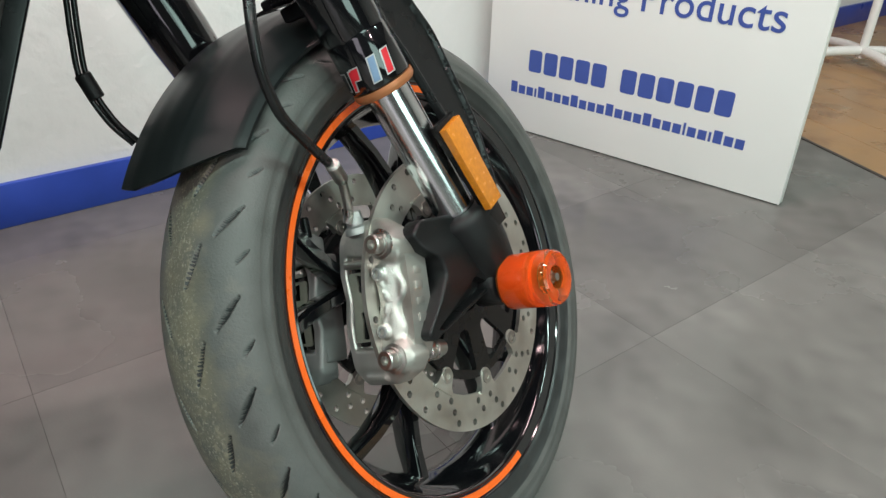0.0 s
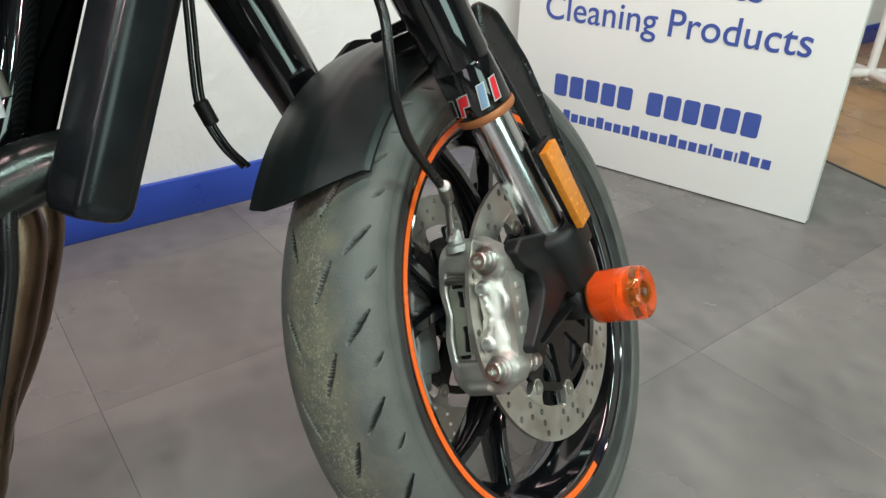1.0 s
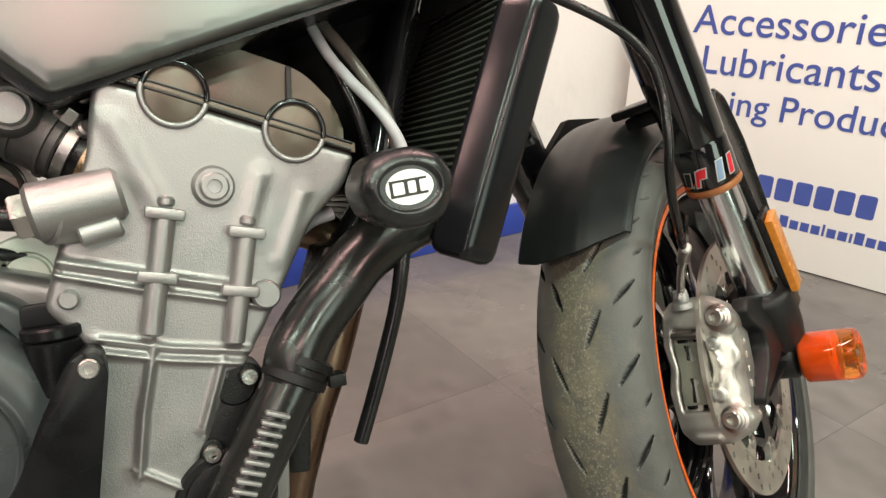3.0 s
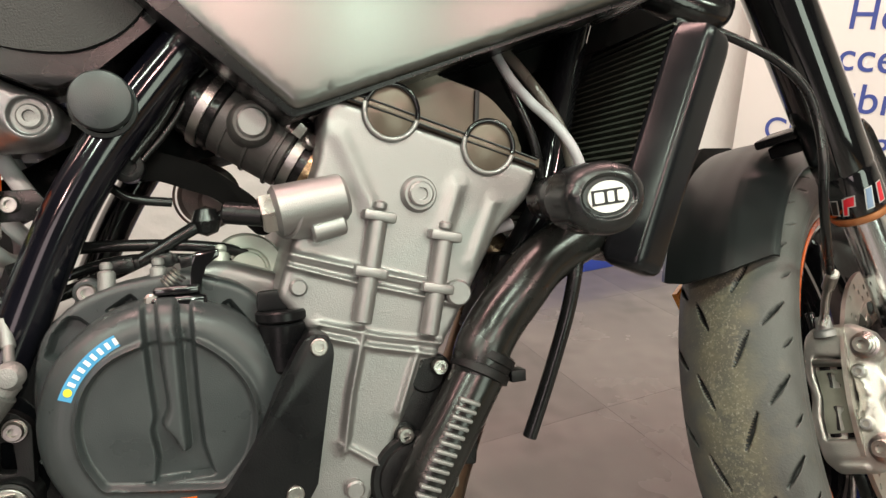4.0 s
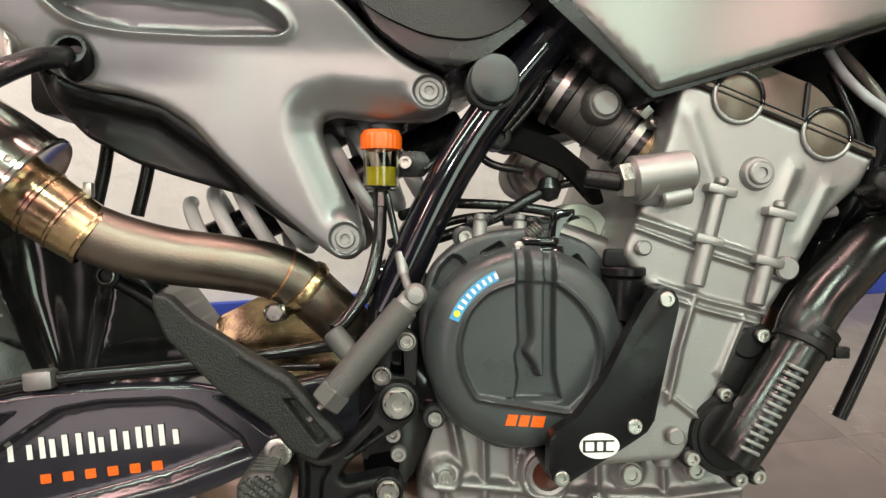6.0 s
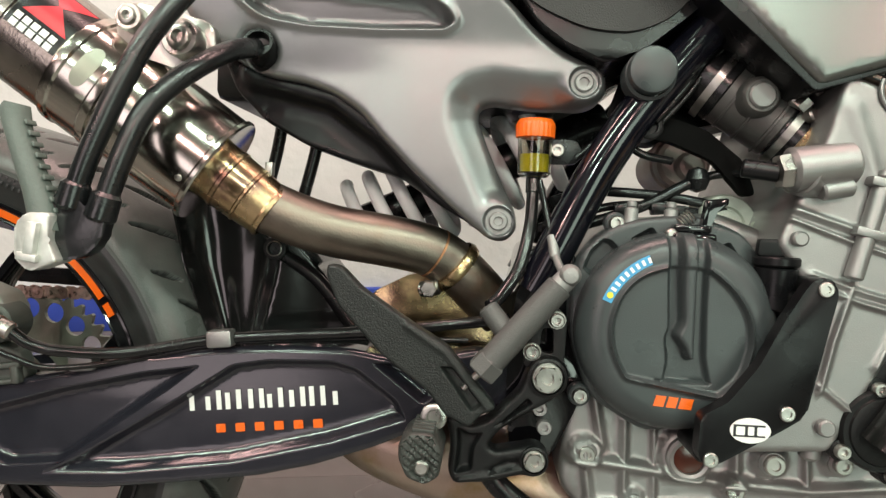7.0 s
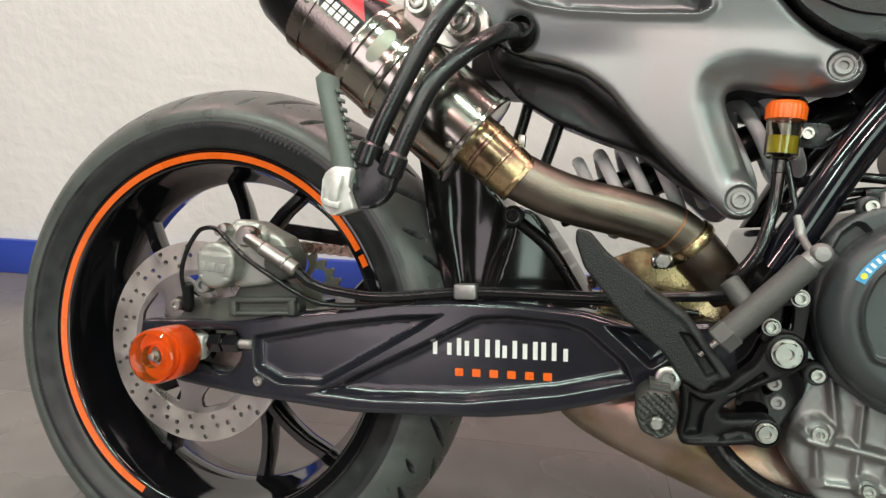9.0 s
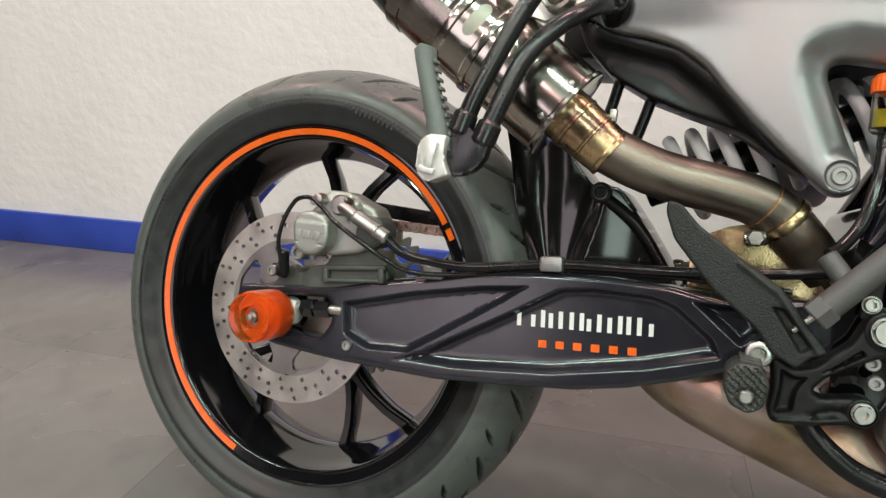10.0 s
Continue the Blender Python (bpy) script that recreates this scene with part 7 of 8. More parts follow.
cyl(b, (0.583, -0.172, 0.448), (0.566, -0.165, 0.468), 0.009, n=20)
mc = part("rear_brake_cylinder", b, CASTGREY, bike, "dark grey rear brake master cylinder")
b = B()
cyl(b, (0.622, -0.180, 0.488), (0.630, -0.180, 0.497), 0.0092, n=24)
lathe(b, [(0, -0.008), (0.006, -0.007), (0.0088, -0.003), (0.0088, 0.003), (0.006, 0.007), (0, 0.008)], 24, side(0.631, 0.499, -0.184))
part("end_fitting", b, ALUD, mc)
b = B()
cyl(b, (0.566, -0.178, 0.420), (0.548, -0.174, 0.400), 0.0032, n=12)
cyl(b, (0.546, -0.174, 0.397), (0.534, -0.172, 0.384), 0.0052, n=14)
part("push_rod", b, STEEL, mc, "steel push rod")
b = B()
lathe(b, [(0.011, 0), (0.011, 0.004), (0.009, 0.005), (0.006, 0.005), (0.005, 0.002), (0, 0.002)], 28, side(0.5255, 0.3765, -0.174))
part("pedal_pin", b, STEEL, bike, "steel brake pedal pin")
# rubber footrest, folded inwards view from its end
b = B()
peg_line = rounded([(0.500, 0.362), (0.509, 0.371), (0.527, 0.371), (0.536, 0.356), (0.533, 0.336), (0.522, 0.329), (0.507, 0.334), (0.500, 0.349)], 0.004, 3)
relief(b, [peg_line], -0.160, lambda P, d: -0.207 + ease(d, 0.005) + 0.0016 * ((P[:, 0] * 0.8 + P[:, 1]) % 0.0062 > 0.0042) * (d > 0.002) + 0.003 * ramp((0.010 - np.hypot(P[:, 0] - 0.519, P[:, 1] - 0.343)) / 0.003), 0.0018)
peg_pad = part("footrest", b, PEG, bike, "worn black rubber footrest")
for k in range(6):
    b = B()
    box(b, (0.519, -0.200 + 0.0075 * k, 0.3715), (0.018, 0.0045, 0.004), 0.001, (0, 4, 0))
    part("rubber_rib", b, PEG, peg_pad)
b = B()
cyl(b, (0.519, -0.2065, 0.343), (0.519, -0.198, 0.343), 0.006, n=16)
part("footrest_bolt", b, STEEL, bike)

# ---- fluid reservoir ----
b = B()
m = Matrix.Translation((0.603, -0.118, 0.581))
lathe(b, [(0, 0), (0.012, 0.0), (0.0148, 0.003), (0.0150, 0.020), (0.0155, 0.036), (0.0140, 0.036), (0.0135, 0.020), (0.0132, 0.004), (0, 0.002)], 32, m)
cup = part("brake_fluid_reservoir", b, FLUID_CUP, bike, "clear plastic brake fluid cup, half full")
b = B()
lathe(b, [(0, 0.0025), (0.0128, 0.0045), (0.0131, 0.020), (0, 0.020)], 28, m)
part("fluid", b, FLUID, cup, "yellow brake fluid")
b = B()
rings = []
for r, z in ((0.0145, 0.0345), (0.0168, 0.035), (0.0172, 0.046), (0.0165, 0.0485), (0.0150, 0.0510)):
    rings.append([m @ Vector(((r + (0.0006 if j % 4 < 2 and 0.0346 < z < 0.047 else 0)) * math.cos(2 * math.pi * j / 96), (r + (0.0006 if j % 4 < 2 and 0.0346 < z < 0.047 else 0)) * math.sin(2 * math.pi * j / 96), z)) for j in range(96)])
loft(b, rings)
part("reservoir_lid", b, ORANGE, cup, "orange ribbed reservoir lid")
b = B()
cyl(b, (0.603, -0.118, 0.582), (0.603, -0.120, 0.566), 0.0068, n=16)
tube(b, [(0.603, -0.120, 0.570), (0.601, -0.125, 0.535), (0.592, -0.140, 0.500), (0.578, -0.155, 0.478), (0.568, -0.165, 0.469)], 0.0056, 14)
part("reservoir_hose", b, HOSE, bike, "black reservoir hose")
b = B()
plate(b, rounded([(0.612, 0.616), (0.640, 0.616), (0.648, 0.604), (0.640, 0.594), (0.612, 0.594)], 0.003, 2), -0.112, -0.104, 0.001)
part("reservoir_bracket", b, SATIN, bike, "black reservoir bracket")
b = B()
socket_bolt(b, side(0.6235, 0.606, -0.112), 0.0062, 0.005)
part("bolt", b, STEEL, bike, "steel bolt")
b = B()
tube(b, [(0.608, -0.122, 0.578), (0.614, -0.130, 0.552), (0.620, -0.140, 0.526)], 0.0030, 10)
cable = part("switch_cable", b, HOSE, bike, "thin black brake light switch lead")
b = B()
cyl(b, (0.6195, -0.139, 0.530), (0.6225, -0.148, 0.510), 0.0050, 0.0045, n=14)
tube(b, [(0.6225, -0.148, 0.512), (0.626, -0.164, 0.502), (0.630, -0.178, 0.496)], 0.0034, 10)
part("cable_end", b, ALUD, cable, "dull metal cable end")

# ---- exhaust ----
b = B()
tube(b, [(0.578, -0.070, 0.452), (0.550, -0.085, 0.482), (0.529, -0.092, 0.501), (0.506, -0.100, 0.512), (0.470, -0.108, 0.519), (0.428, -0.116, 0.525), (0.394, -0.124, 0.534), (0.364, -0.130, 0.546)], 0.0240, 36, 10)
link = part("link_pipe", b, TITAN, bike, "heat-browned exhaust link pipe")
b = B()
lathe(b, [(0.0236, 0), (0.0268, 0.001), (0.0285, 0.006), (0.0272, 0.011), (0.0236, 0.012)], 40, frame_to((0.530, -0.092, 0.500), (0.541, -0.088, 0.490))[0])
part("clamp_ring", b, GOLD, link, "gold-tinted clamp ring")
b = B()
lathe(b, [(0.0240, 0), (0.0247, 0.0003), (0.0247, 0.002), (0.0240, 0.0023)], 40, frame_to((0.514, -0.098, 0.509), (0.526, -0.093, 0.502))[0])
part("weld", b, material("copper_weld", (0.55, 0.26, 0.14), 0.35, 1.0), link)
b = B()
plate(b, rounded([(0.455, 0.468), (0.490, 0.486), (0.532, 0.494), (0.566, 0.484), (0.592, 0.470), (0.596, 0.398), (0.455, 0.398)], 0.006, 3), -0.082, -0.05, 0.002)
tube(b, [(0.545, -0.083, 0.484), (0.572, -0.083, 0.450), (0.592, -0.083, 0.425)], 0.0035, 8)
part("heat_shield", b, GOLD, bike, "gold-tinted heat shield above the swingarm")
b = B()
cyl(b, (0.503, -0.10, 0.474), (0.522, -0.105, 0.478), 0.0075, n=16)
cyl(b, (0.512, -0.098, 0.476), (0.512, -0.114, 0.476), 0.0085, n=6)
part("clamp_bolt", b, STEEL, bike, "clamp bolt")
A0, A1 = Vector((0.322, -0.137, 0.575)), Vector((0.110, -0.170, 0.7295))
AX = (A1 - A0).normalized()


def along(u):
    return A0 + AX * u


b = B()
m, h = frame_to(along(-0.060), along(0.02))
lathe(b, [(0.0240, 0), (0.0258, 0.0005), (0.0262, 0.004), (0.0255, 0.006), (0.0266, 0.024), (0.0278, 0.025), (0.0278, 0.027), (0.0270, 0.028), (0.0280, 0.046), (0.0292, 0.047), (0.0292, 0.050), (0.0284, 0.051), (0.0284, h), (0, h)], 48, m)
part("outlet_sleeve", b, GOLD, link, "gold-tinted outlet sleeve", angle=14)
b = B()
box(b, m @ Vector((0, 0.030, 0.026)), (0.007, 0.008, 0.012), 0.001)
part("sleeve_tab", b, STEEL, link)
m, h = frame_to(along(0), along(0.30))
b = B()
lathe(b, [(0.028, 0.003), (0.046, 0.0015), (0.0515, 0), (0.0530, 0.0015), (0.0530, 0.0045), (0.0508, 0.0065), (0.0505, 0.098), (0.0492, 0.099), (0.0492, 0.14)], 80, m)
muf = part("muffler", b, MIRROR, bike, "short polished stainless muffler", angle=14)
b = B()
lathe(b, [(0.0500, 0.098), (0.0530, 0.0985), (0.0535, 0.101), (0.0535, 0.105), (0.0520, 0.107), (0.0520, 0.134), (0.0535, 0.136), (0.0535, 0.141), (0.0530, 0.1435), (0.0500, 0.144)], 80, m)
part("clamp_band", b, MIRROR, muf, "polished clamp band", angle=14)
b = B()
lathe(b, [(0.0500, 0.142), (0.0500, 0.194), (0.0512, 0.195), (0.0514, 0.210), (0.0500, 0.211)], 80, m)
part("muffler_body", b, MUFFLER, muf, "brushed steel muffler sleeve")
b = B()
lathe(b, [(0.0485, 0.2105), (0.0480, 0.222), (0.0455, 0.246), (0.042, 0.256), (0.036, 0.258), (0.034, 0.225), (0, 0.225)], 64, m)
part("end_cap", b, SATIN, muf, "black muffler end cap")
# red hourglass mark and white print wrap the sleeve
def wrap(bm, corners, r):
    """A patch on the muffler: corners of (angle, height) split into a fine grid."""
    n = 8
    (a0, h0), (a1, h1), (a2, h2), (a3, h3) = corners
    g = []
    for i in range(n + 1):
        row = []
        for j in range(n + 1):
            s, t = i / n, j / n
            a = (a0 * (1 - s) + a1 * s) * (1 - t) + (a3 * (1 - s) + a2 * s) * t
            hh = (h0 * (1 - s) + h1 * s) * (1 - t) + (h3 * (1 - s) + h2 * s) * t
            row.append(bm.verts.new(m @ Vector((r * math.cos(radians(a)), r * math.sin(radians(a)), hh))))
        g.append(row)
    for i in range(n):
        for j in range(n):
            bm.faces.new((g[i][j], g[i + 1][j], g[i + 1][j + 1], g[i][j + 1]))


W0 = math.degrees(math.atan2((m.inverted().to_3x3() @ Vector((0, -1, 0))).y, (m.inverted().to_3x3() @ Vector((0, -1, 0))).x))
UPSIGN = 1 if (m.to_3x3() @ Vector((math.cos(radians(W0 + 20)), math.sin(radians(W0 + 20)), 0))).z > (m.to_3x3() @ Vector((math.cos(radians(W0)), math.sin(radians(W0)), 0))).z else -1
WA = lambda a: W0 + UPSIGN * a
b = B()
wrap(b, [(WA(66), 0.146), (WA(66), 0.193), (WA(2), 0.193), (WA(2), 0.146)], 0.05015)
part("label_ground", b, SATIN, muf, "black label on the muffler")
b = B()
for q in (((WA(64), 0.147), (WA(64), 0.190), (WA(44), 0.171), (WA(44), 0.168)), ((WA(44), 0.171), (WA(44), 0.168), (WA(21), 0.147), (WA(21), 0.188))):
    wrap(b, q, 0.0504)
part("red_mark", b, RED, muf, "red hourglass mark")
for row, count in ((17, 5), (9, 5)):
    for k in range(count):
        h0 = 0.189 - 0.0080 * k
        b = B()
        wrap(b, [(WA(row), h0), (WA(row), h0 - 0.0062), (WA(row - 6.5), h0 - 0.0062), (WA(row - 6.5), h0)], 0.0504)
        part("white_mark", b, WHITE, muf)
# dark window in the clamp band, rivets, hanger bolts
b = B()
ring = [(13 + 21 * math.copysign(abs(math.cos(a)) ** 0.6, math.cos(a)), 0.1205 + 0.0075 * math.sin(a)) for a in (2 * math.pi * i / 40 for i in range(40))]
hub = b.verts.new(m @ Vector((0.0523 * math.cos(radians(WA(13))), 0.0523 * math.sin(radians(WA(13))), 0.1205)))
rows = [[b.verts.new(m @ Vector((0.0523 * math.cos(radians(WA(13 + (a - 13) * k))), 0.0523 * math.sin(radians(WA(13 + (a - 13) * k))), 0.1205 + (c - 0.1205) * k))) for a, c in ring] for k in (0.33, 0.66, 1.0)]
for i in range(40):
    j = (i + 1) % 40
    b.faces.new((hub, rows[0][i], rows[0][j]))
    for p, q in zip(rows, rows[1:]):
        b.faces.new((p[i], q[i], q[j], p[j]))
part("band_window", b, SPROCKET, muf, "dull oval window in the clamp band")
for a, u in ((30, 0.012), (-18, 0.012), (-2, 0.203), (60, 0.203)):
    c = m @ Vector((0.0505 * math.cos(radians(WA(a))), 0.0505 * math.sin(radians(WA(a))), u))
    n = (c - (m @ Vector((0, 0, u)))).normalized()
    b = B()
    lathe(b, [(0.0032, 0), (0.0032, 0.0008), (0.0022, 0.0016), (0, 0.0018)], 16, frame_to(c, c + n)[0])
    part("rivet", b, STEEL, muf)
b = B()
plate(b, rounded([(0.245, 0.706), (0.262, 0.712), (0.330, 0.695), (0.335, 0.672), (0.305, 0.655), (0.250, 0.672)], 0.008, 3), -0.178, -0.165, 0.003)
part("strap_lug", b, STEEL, muf)
for x, y, z, r in ((0.310, -0.190, 0.678, 0.0150), (0.265, -0.186, 0.695, 0.0110)):
    b = B()
    lathe(b, [(r * 1.05, -0.02), (r * 1.05, 0.004), (r * 0.95, 0.006), (r * 0.7, 0.006), (r * 0.6, 0.009), (r * 0.5, 0.0095), (r * 0.34, 0.0095), (r * 0.3, 0.005), (0, 0.005)], 36, side(x, z, y))
    part("hanger_bolt", b, STEEL, bike, "large steel muffler bolt")

# ---- pillion footrest on its tubular bracket ----
b = B()
tube(b, [(0.250, -0.236, 0.545), (0.262, -0.236, 0.580), (0.285, -0.232, 0.636), (0.305, -0.222, 0.680), (0.335, -0.195, 0.735)], 0.0088, 18, 10)
bracket = part("pillion_bracket", b, POWDER, bike, "black tubular pillion footrest bracket")
b = B()
tube(b, [(0.271, -0.236, 0.532), (0.285, -0.234, 0.574), (0.299, -0.228, 0.611), (0.315, -0.214, 0.637), (0.332, -0.195, 0.658), (0.344, -0.165, 0.676), (0.350, -0.130, 0.687)], 0.0088, 18, 10)
part("bracket_tube", b, POWDER, bracket)
b = B()
plate(b, rounded([(0.238, 0.548), (0.252, 0.553), (0.262, 0.534), (0.270, 0.541), (0.282, 0.536), (0.275, 0.512), (0.262, 0.500), (0.236, 0.496), (0.226, 0.510)], 0.005, 3), -0.243, -0.229, 0.003, both=True)
part("bracket_foot", b, POWDER, bracket)
for p, q in (((0.247, -0.236, 0.536), (0.253, -0.236, 0.558)), ((0.270, -0.236, 0.528), (0.277, -0.236, 0.550))):
    b = B()
    cyl(b, p, q, 0.0118, 0.0112, n=24, c=0.003)
    part("tube_collar", b, POWDER, bracket)
b = B()
lathe(b, [(0.0150, -0.02), (0.0150, 0.005), (0.0140, 0.007), (0.0112, 0.007), (0.0102, -0.006), (0, -0.006)], 36, side(0.352, 0.690, -0.124) @ Matrix.Rotation(radians(-18), 4, "X"))
part("bracket_mount", b, SATIN, bracket, "black mount on the subframe")
b = B()
plate(b, rounded([(0.215, 0.524), (0.224, 0.533), (0.242, 0.533), (0.240, 0.513), (0.248, 0.497), (0.226, 0.489), (0.215, 0.499)], 0.003, 3), -0.252, -0.230, 0.002, both=True)
box(b, (0.230, -0.254, 0.514), (0.008, 0.007, 0.024), 0.001, (0, 8, 0))
box(b, (0.227, -0.254, 0.500), (0.016, 0.006, 0.006), 0.001, (0, 8, 0))
peg = part("pillion_footrest", b, ZINC, bike, "folded pillion footrest with worn zinc joint")
b = B()
rings = []
for z, x, w in ((0.522, 0.232, 0.0120), (0.545, 0.2265, 0.0118), (0.575, 0.2155, 0.0108), (0.598, 0.2075, 0.0102), (0.608, 0.2055, 0.0112), (0.614, 0.2075, 0.0075)):
    rings.append([(x + w * math.cos(a), -0.240 + 0.011 * math.sin(a), z - 0.2 * w * math.cos(a)) for a in (2 * math.pi * i / 20 for i in range(20))])
loft(b, rings)
for k in range(9):
    t = k / 8
    box(b, (0.2415 - 0.0235 * t, -0.240, 0.535 + 0.065 * t), (0.0022, 0.012, 0.0040), 0.0009, (0, -18, 0))
part("rubber", b, GREYRUBBER, peg, "grey ribbed rubber")

# ---- shock absorber and inner guard ----
b = B()
S0, SD = Vector((0.430, 0, 0.533)), Vector((0.905, 0, 0.425)).normalized()
SU = Vector((-SD.z, 0, SD.x))
pts = [S0 + SD * (0.0250 * i / 24) + SU * (0.045 * math.cos(2 * math.pi * i / 24)) + Vector((0, -0.045, 0)) * math.sin(2 * math.pi * i / 24) for i in range(9 * 24 + 1)]
tube(b, pts, 0.0070, 12, 1)
part("shock_spring", b, SPRING, bike, "white coil spring")
b = B()
cyl(b, S0 - SD * 0.04, S0 + SD * 0.28, 0.020, n=28)
part("shock_body", b, SATIN, bike, "black shock absorber body")
b = B()
hug_line = rounded([(0.225, 0.600), (0.240, 0.552), (0.250, 0.5135), (0.257, 0.482), (0.276, 0.434), (0.290, 0.400), (0.455, 0.400), (0.436, 0.432), (0.402, 0.478), (0.372, 0.514), (0.340, 0.514), (0.318, 0.537), (0.275, 0.592)], 0.006, 3)


def hugger_face(P, d):
    """A rolled edge towards the tyre, a hollow, a ridge and a flat flank that carries the bolt."""
    ridge = np.interp(P[:, 1], [0.40, 0.44, 0.48, 0.52], [0.300, 0.309, 0.320, 0.326]) + 0.035
    edge = np.interp(P[:, 1], [0.40, 0.434, 0.482, 0.5135, 0.552, 0.60], [0.290, 0.276, 0.257, 0.250, 0.240, 0.225])
    u = np.clip((P[:, 0] - edge) / (ridge - edge), 0, 1)
    left = u < 1
    y = -0.060 + ease(d, 0.003) + 0.026 * np.sin(math.pi * u ** 0.8) + 0.004 * np.sin(3 * math.pi * u)
    return y + (~left) * 0.010 * ramp((P[:, 0] - 0.345) / 0.06)


relief(b, [hug_line], 0.062, hugger_face, 0.004)
part("rear_hugger", b, HUGGER, bike, "black rear hugger behind the shock", angle=50)
b = B()
lathe(b, [(0.0115, -0.03), (0.0115, 0.002), (0.010, 0.003), (0.0065, 0.003), (0.006, 0.0), (0, 0.0)], 24, side(0.3540, 0.5055, -0.066))
part("hugger_bolt", b, MATTE, bike, "black bolt bushing")
b = B()
lathe(b, [(0.0078, 0), (0.0078, 0.0022), (0.0070, 0.0026), (0.0066, 0.0004)], 28, side(0.3540, 0.5055, -0.0685))
part("hugger_washer", b, STEEL, bike)
b = B()
tube(b, [(0.352, -0.06, 0.505), (0.395, -0.055, 0.475), (0.43, -0.05, 0.43)], 0.007, 12)
part("hugger_stay", b, SATIN, bike, "black hugger stay")

# ---- cables behind the front mudguard ----
for o in (0.0, 0.006):
    b = B()
    tube(b, [(1.200 + o, 0.05, 0.76), (1.190 + o, 0.05, 0.651), (1.187 + o, 0.05, 0.620), (1.186 + o, 0.05, 0.580), (1.200 + o, 0.05, 0.541), (1.218 + o, 0.05, 0.516)], 0.0028, 10)
    part("front_cable", b, HOSE, bike, "thin black cable")
b = B()
cyl(b, (1.188, 0.05, 0.586), (1.196, 0.05, 0.562), 0.0078, n=14)
part("cable_tie", b, MATTE, bike, "black cable tie")

# ---- crankcase relief ----
for x, z, r in ((0.657, 0.342, 0.0085), (0.815, 0.342, 0.0105), (0.871, 0.345, 0.009), (0.700, 0.300, 0.007), (0.783, 0.318, 0.009)):
    b = B()
    cyl(b, (x, -0.125, z), (x, -0.1435, z), r * 1.25, r * 1.15, n=26, c=0.002)
    part("bolt_boss", b, ALU, case)
    b = B()
    socket_bolt(b, side(x, z, -0.144), r * 0.85, 0.004)
    part("bolt", b, STEEL, case, "steel crankcase bolt")
b = B()
lathe(b, [(0.019, -0.01), (0.019, 0.004), (0.0165, 0.006), (0.0135, 0.005), (0.0130, 0.001)], 36, side(0.7435, 0.3435, -0.142))
part("sight_glass_rim", b, ALU, case)
b = B()
lathe(b, [(0.0130, 0), (0.0130, 0.002), (0, 0.0035)], 32, side(0.7435, 0.3435, -0.142))
part("sight_glass", b, material("dark_oil_glass", (0.08, 0.02, 0.012), 0.1, coat=0.5), case, "dark brown oil sight glass")
b = B()
cyl(b, (0.840, -0.155, 0.405), (0.838, -0.155, 0.352), 0.0088, n=22, c=0.003)
cyl(b, (0.845, -0.150, 0.378), (0.868, -0.150, 0.376), 0.0085, n=20)
cyl(b, (0.864, -0.152, 0.395), (0.870, -0.152, 0.44), 0.004, n=12)
part("oil_gallery", b, ALU, case)
b = B()
cyl(b, (0.755, -0.045, 0.606), (0.755, 0.06, 0.606), 0.0260, n=34, c=0.004)
lathe(b, [(0.0285, -0.02), (0.0285, 0.0), (0.0262, 0.002)], 36, side(0.753, 0.606, -0.030))
cyl(b, (0.760, -0.040, 0.602), (0.760, -0.052, 0.602), 0.0150, 0.0140, n=28, c=0.003)
part("starter_motor", b, MOTOR, bike, "brown-grey starter motor")
b = B()
lathe(b, [(0.0115, -0.02), (0.0115, 0.004), (0.010, 0.005), (0.0065, 0.005), (0.006, 0.002), (0, 0.002)], 28, side(0.702, 0.628, -0.122))
part("frame_bolt", b, MATTE, bike, "black frame bolt")
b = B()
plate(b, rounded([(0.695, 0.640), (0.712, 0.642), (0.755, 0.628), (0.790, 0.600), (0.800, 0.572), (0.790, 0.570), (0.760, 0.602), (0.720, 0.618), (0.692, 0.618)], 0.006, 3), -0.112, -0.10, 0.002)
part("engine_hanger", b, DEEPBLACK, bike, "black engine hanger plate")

# ---- airbox under the tank, widened to stand in for the frame's dark depth ----
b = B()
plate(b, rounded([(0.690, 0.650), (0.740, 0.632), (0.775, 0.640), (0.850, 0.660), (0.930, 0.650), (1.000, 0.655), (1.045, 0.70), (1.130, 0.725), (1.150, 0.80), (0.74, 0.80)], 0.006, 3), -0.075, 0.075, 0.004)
part("airbox", b, DEEPBLACK, bike, "black airbox under the tank, widened to fill dark gaps")
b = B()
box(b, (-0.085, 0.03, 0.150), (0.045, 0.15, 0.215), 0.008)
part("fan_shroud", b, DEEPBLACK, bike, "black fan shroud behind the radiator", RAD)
# added fillers: near-black sheets hide the wall where the machine's depth is dark
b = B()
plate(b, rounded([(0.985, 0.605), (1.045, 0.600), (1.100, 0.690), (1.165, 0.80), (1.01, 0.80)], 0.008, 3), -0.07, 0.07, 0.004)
part("gap_filler_front", b, DEEPBLACK, bike, "added near-black filler for the dark gap between engine and radiator")
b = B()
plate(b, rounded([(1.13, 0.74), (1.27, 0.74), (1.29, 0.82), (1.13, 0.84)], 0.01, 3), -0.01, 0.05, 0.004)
part("gap_filler_top", b, DEEPBLACK, bike, "added near-black filler for the dark gap at the steering head")
b = B()
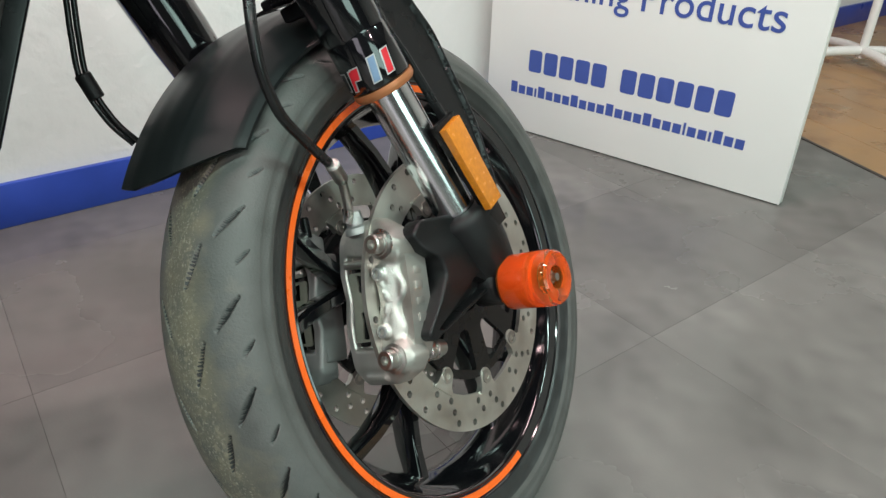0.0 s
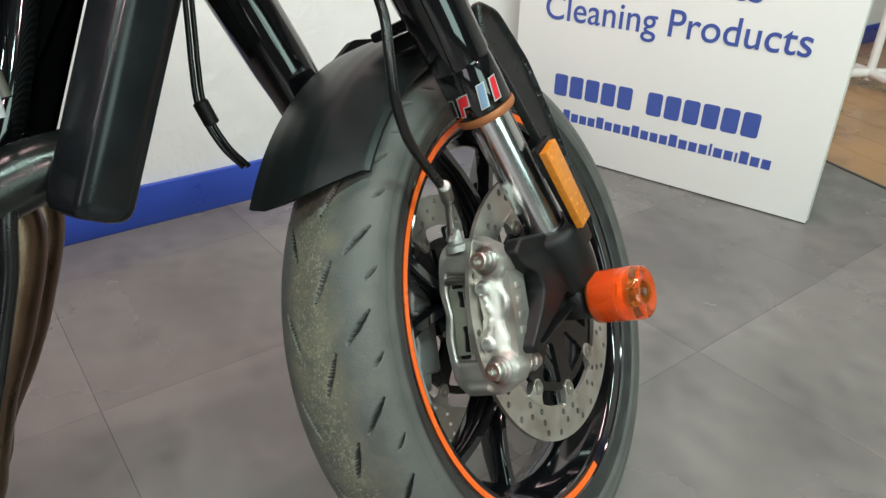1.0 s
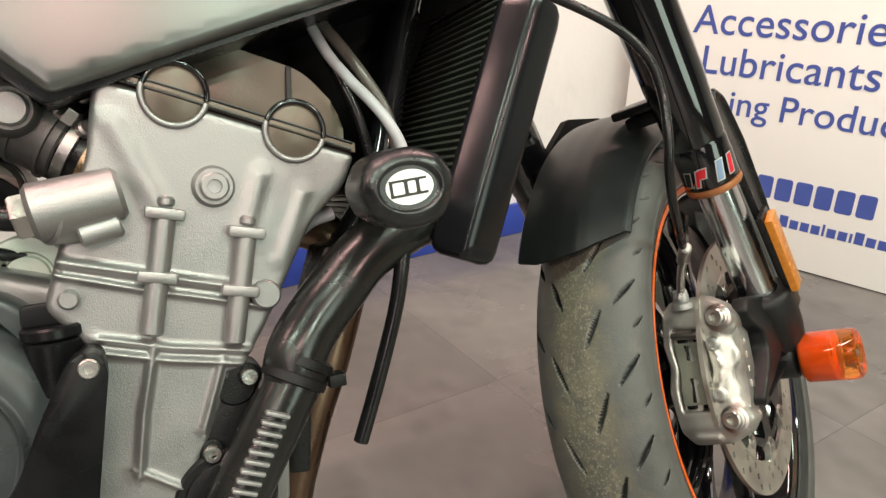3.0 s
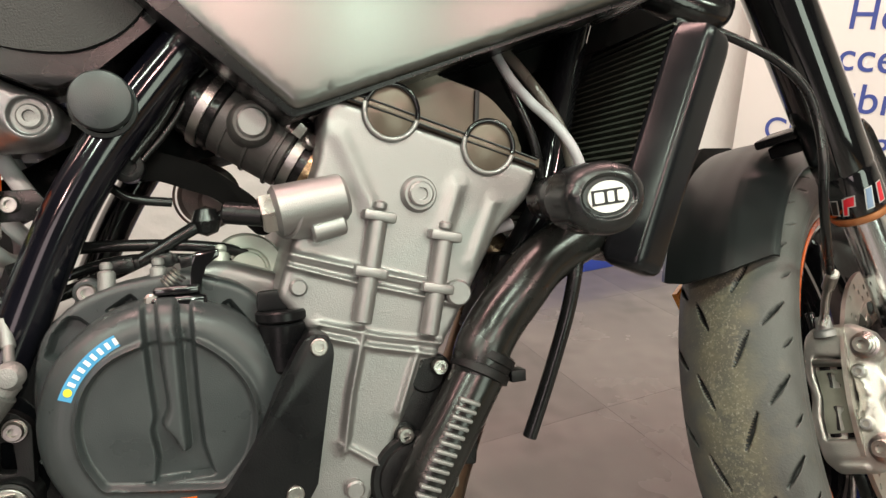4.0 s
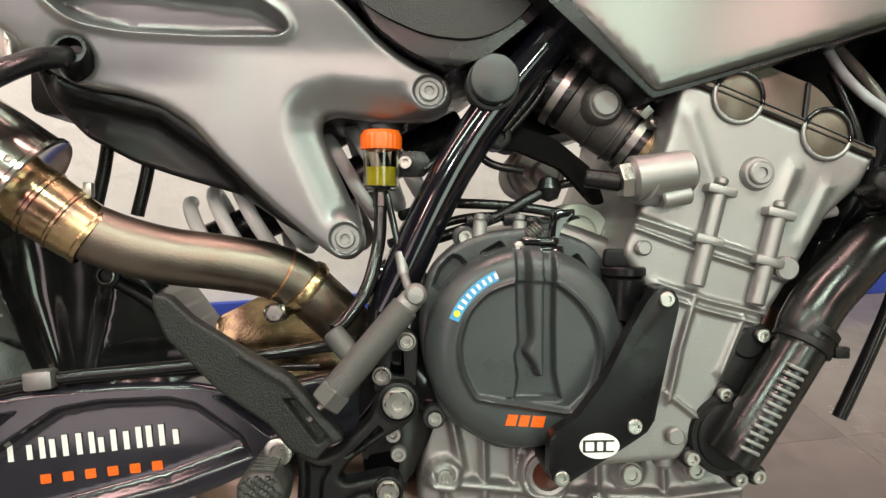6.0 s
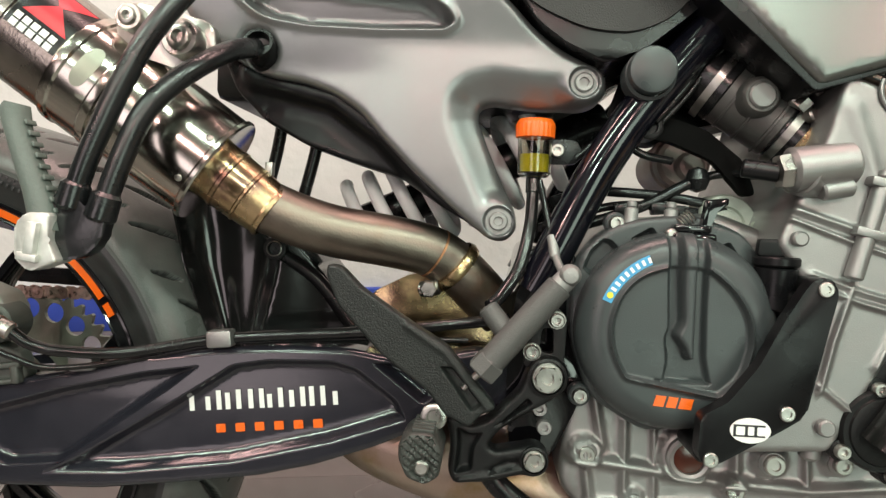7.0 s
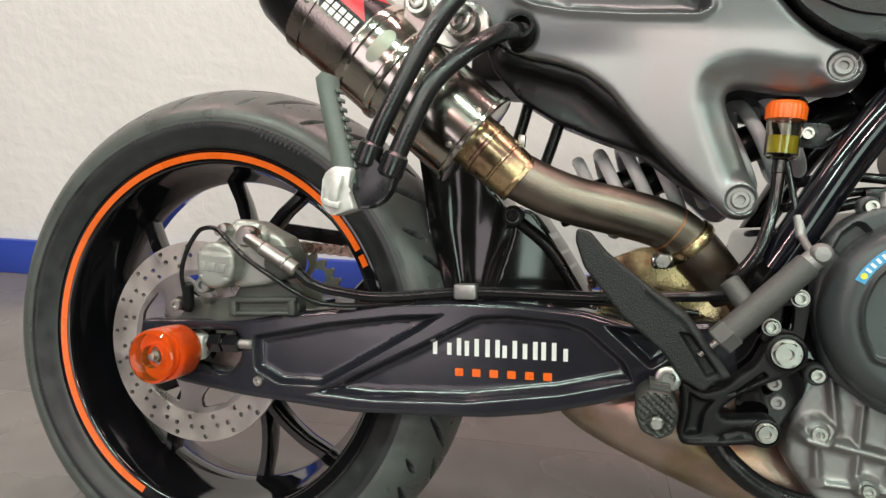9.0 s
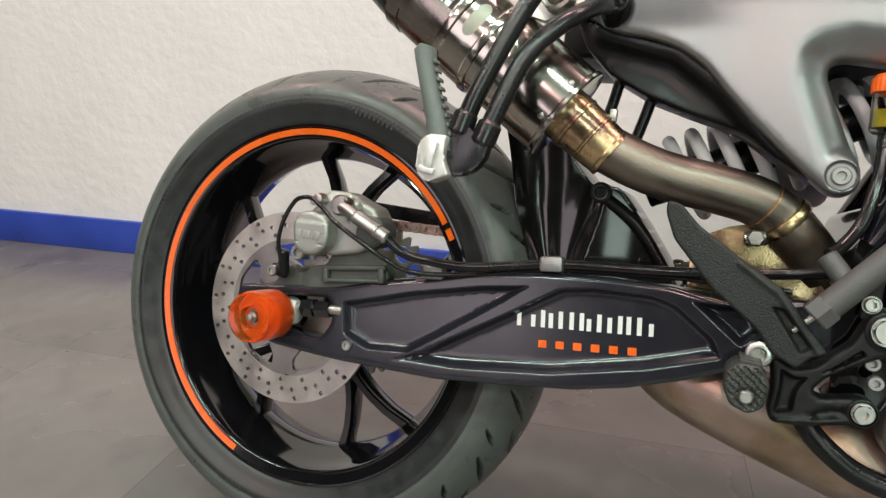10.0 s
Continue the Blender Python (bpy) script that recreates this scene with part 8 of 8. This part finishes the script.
plate(b, rounded([(0.952, 0.478), (0.965, 0.507), (0.978, 0.540), (1.008, 0.540), (0.986, 0.492), (0.961, 0.480)], 0.004, 3), -0.140, -0.095, 0.003)
clip = part("connector_box", b, SATIN, bike, "black connector box between engine and hose")
b = B()
plate(b, rounded([(0.978, 0.516), (0.990, 0.520), (0.986, 0.508), (0.976, 0.506)], 0.001, 2), -0.1425, -0.139, 0.0005)
part("plug", b, MATTE, clip)


# ---- floor pieces, laid square to the wall ----
def piece(name, me, m, parent):
    ob = bpy.data.objects.new(name, me)
    scene.collection.objects.link(ob)
    ob.parent, ob.matrix_basis = parent, m
    return ob


def slab_mesh(name, w, d, h, bevel, mat):
    b = B()
    box(b, (0, 0, -h / 2), (w, d, h), bevel)
    me = bpy.data.meshes.new(name)
    b.to_mesh(me)
    b.free()
    me.materials.append(mat)
    return me


TS = 0.457
tile_me = slab_mesh("floor_tile", TS - 0.0004, TS - 0.0004, 0.011, 0.0003, TILE)
turn = Matrix.Rotation(radians(8), 4, "Z")
for i in range(-16, 6):
    for j in range(-12, 5):
        u, v = 1.080 + TS * (i + 0.5), 0.355 + TS * (j + 0.5)
        p = turn @ Vector((u, v, 0))
        if p.x < 3.30 and -4.1 < p.y < 1.15 + 0.165 * p.x and p.x > -5.0:
            piece("floor_tile", tile_me, Matrix.Translation((p.x, p.y, 0)) @ turn, ground)
plank_me = slab_mesh("floor_plank", 0.148, 1.198, 0.011, 0.001, WOOD)
wood_turn = Matrix.Translation((3.09, 0.55, 0)) @ Matrix.Rotation(radians(-12), 4, "Z")
for k in range(22):
    for i in range(-5, 4):
        piece("floor_plank", plank_me, wood_turn @ Matrix.Translation((0.084 + 0.15 * k, 1.2 * i + 0.4 * (k % 3), 0.001)), ground)
trim_b = B()
box(trim_b, (0.002, -1.2, 0.0), (0.012, 6.5, 0.006), 0.001)
structure("trim", trim_b, material("dark_floor_trim", (0.06, 0.05, 0.045), 0.5), "thin dark strip between tiles and wooden floor", wood_turn)
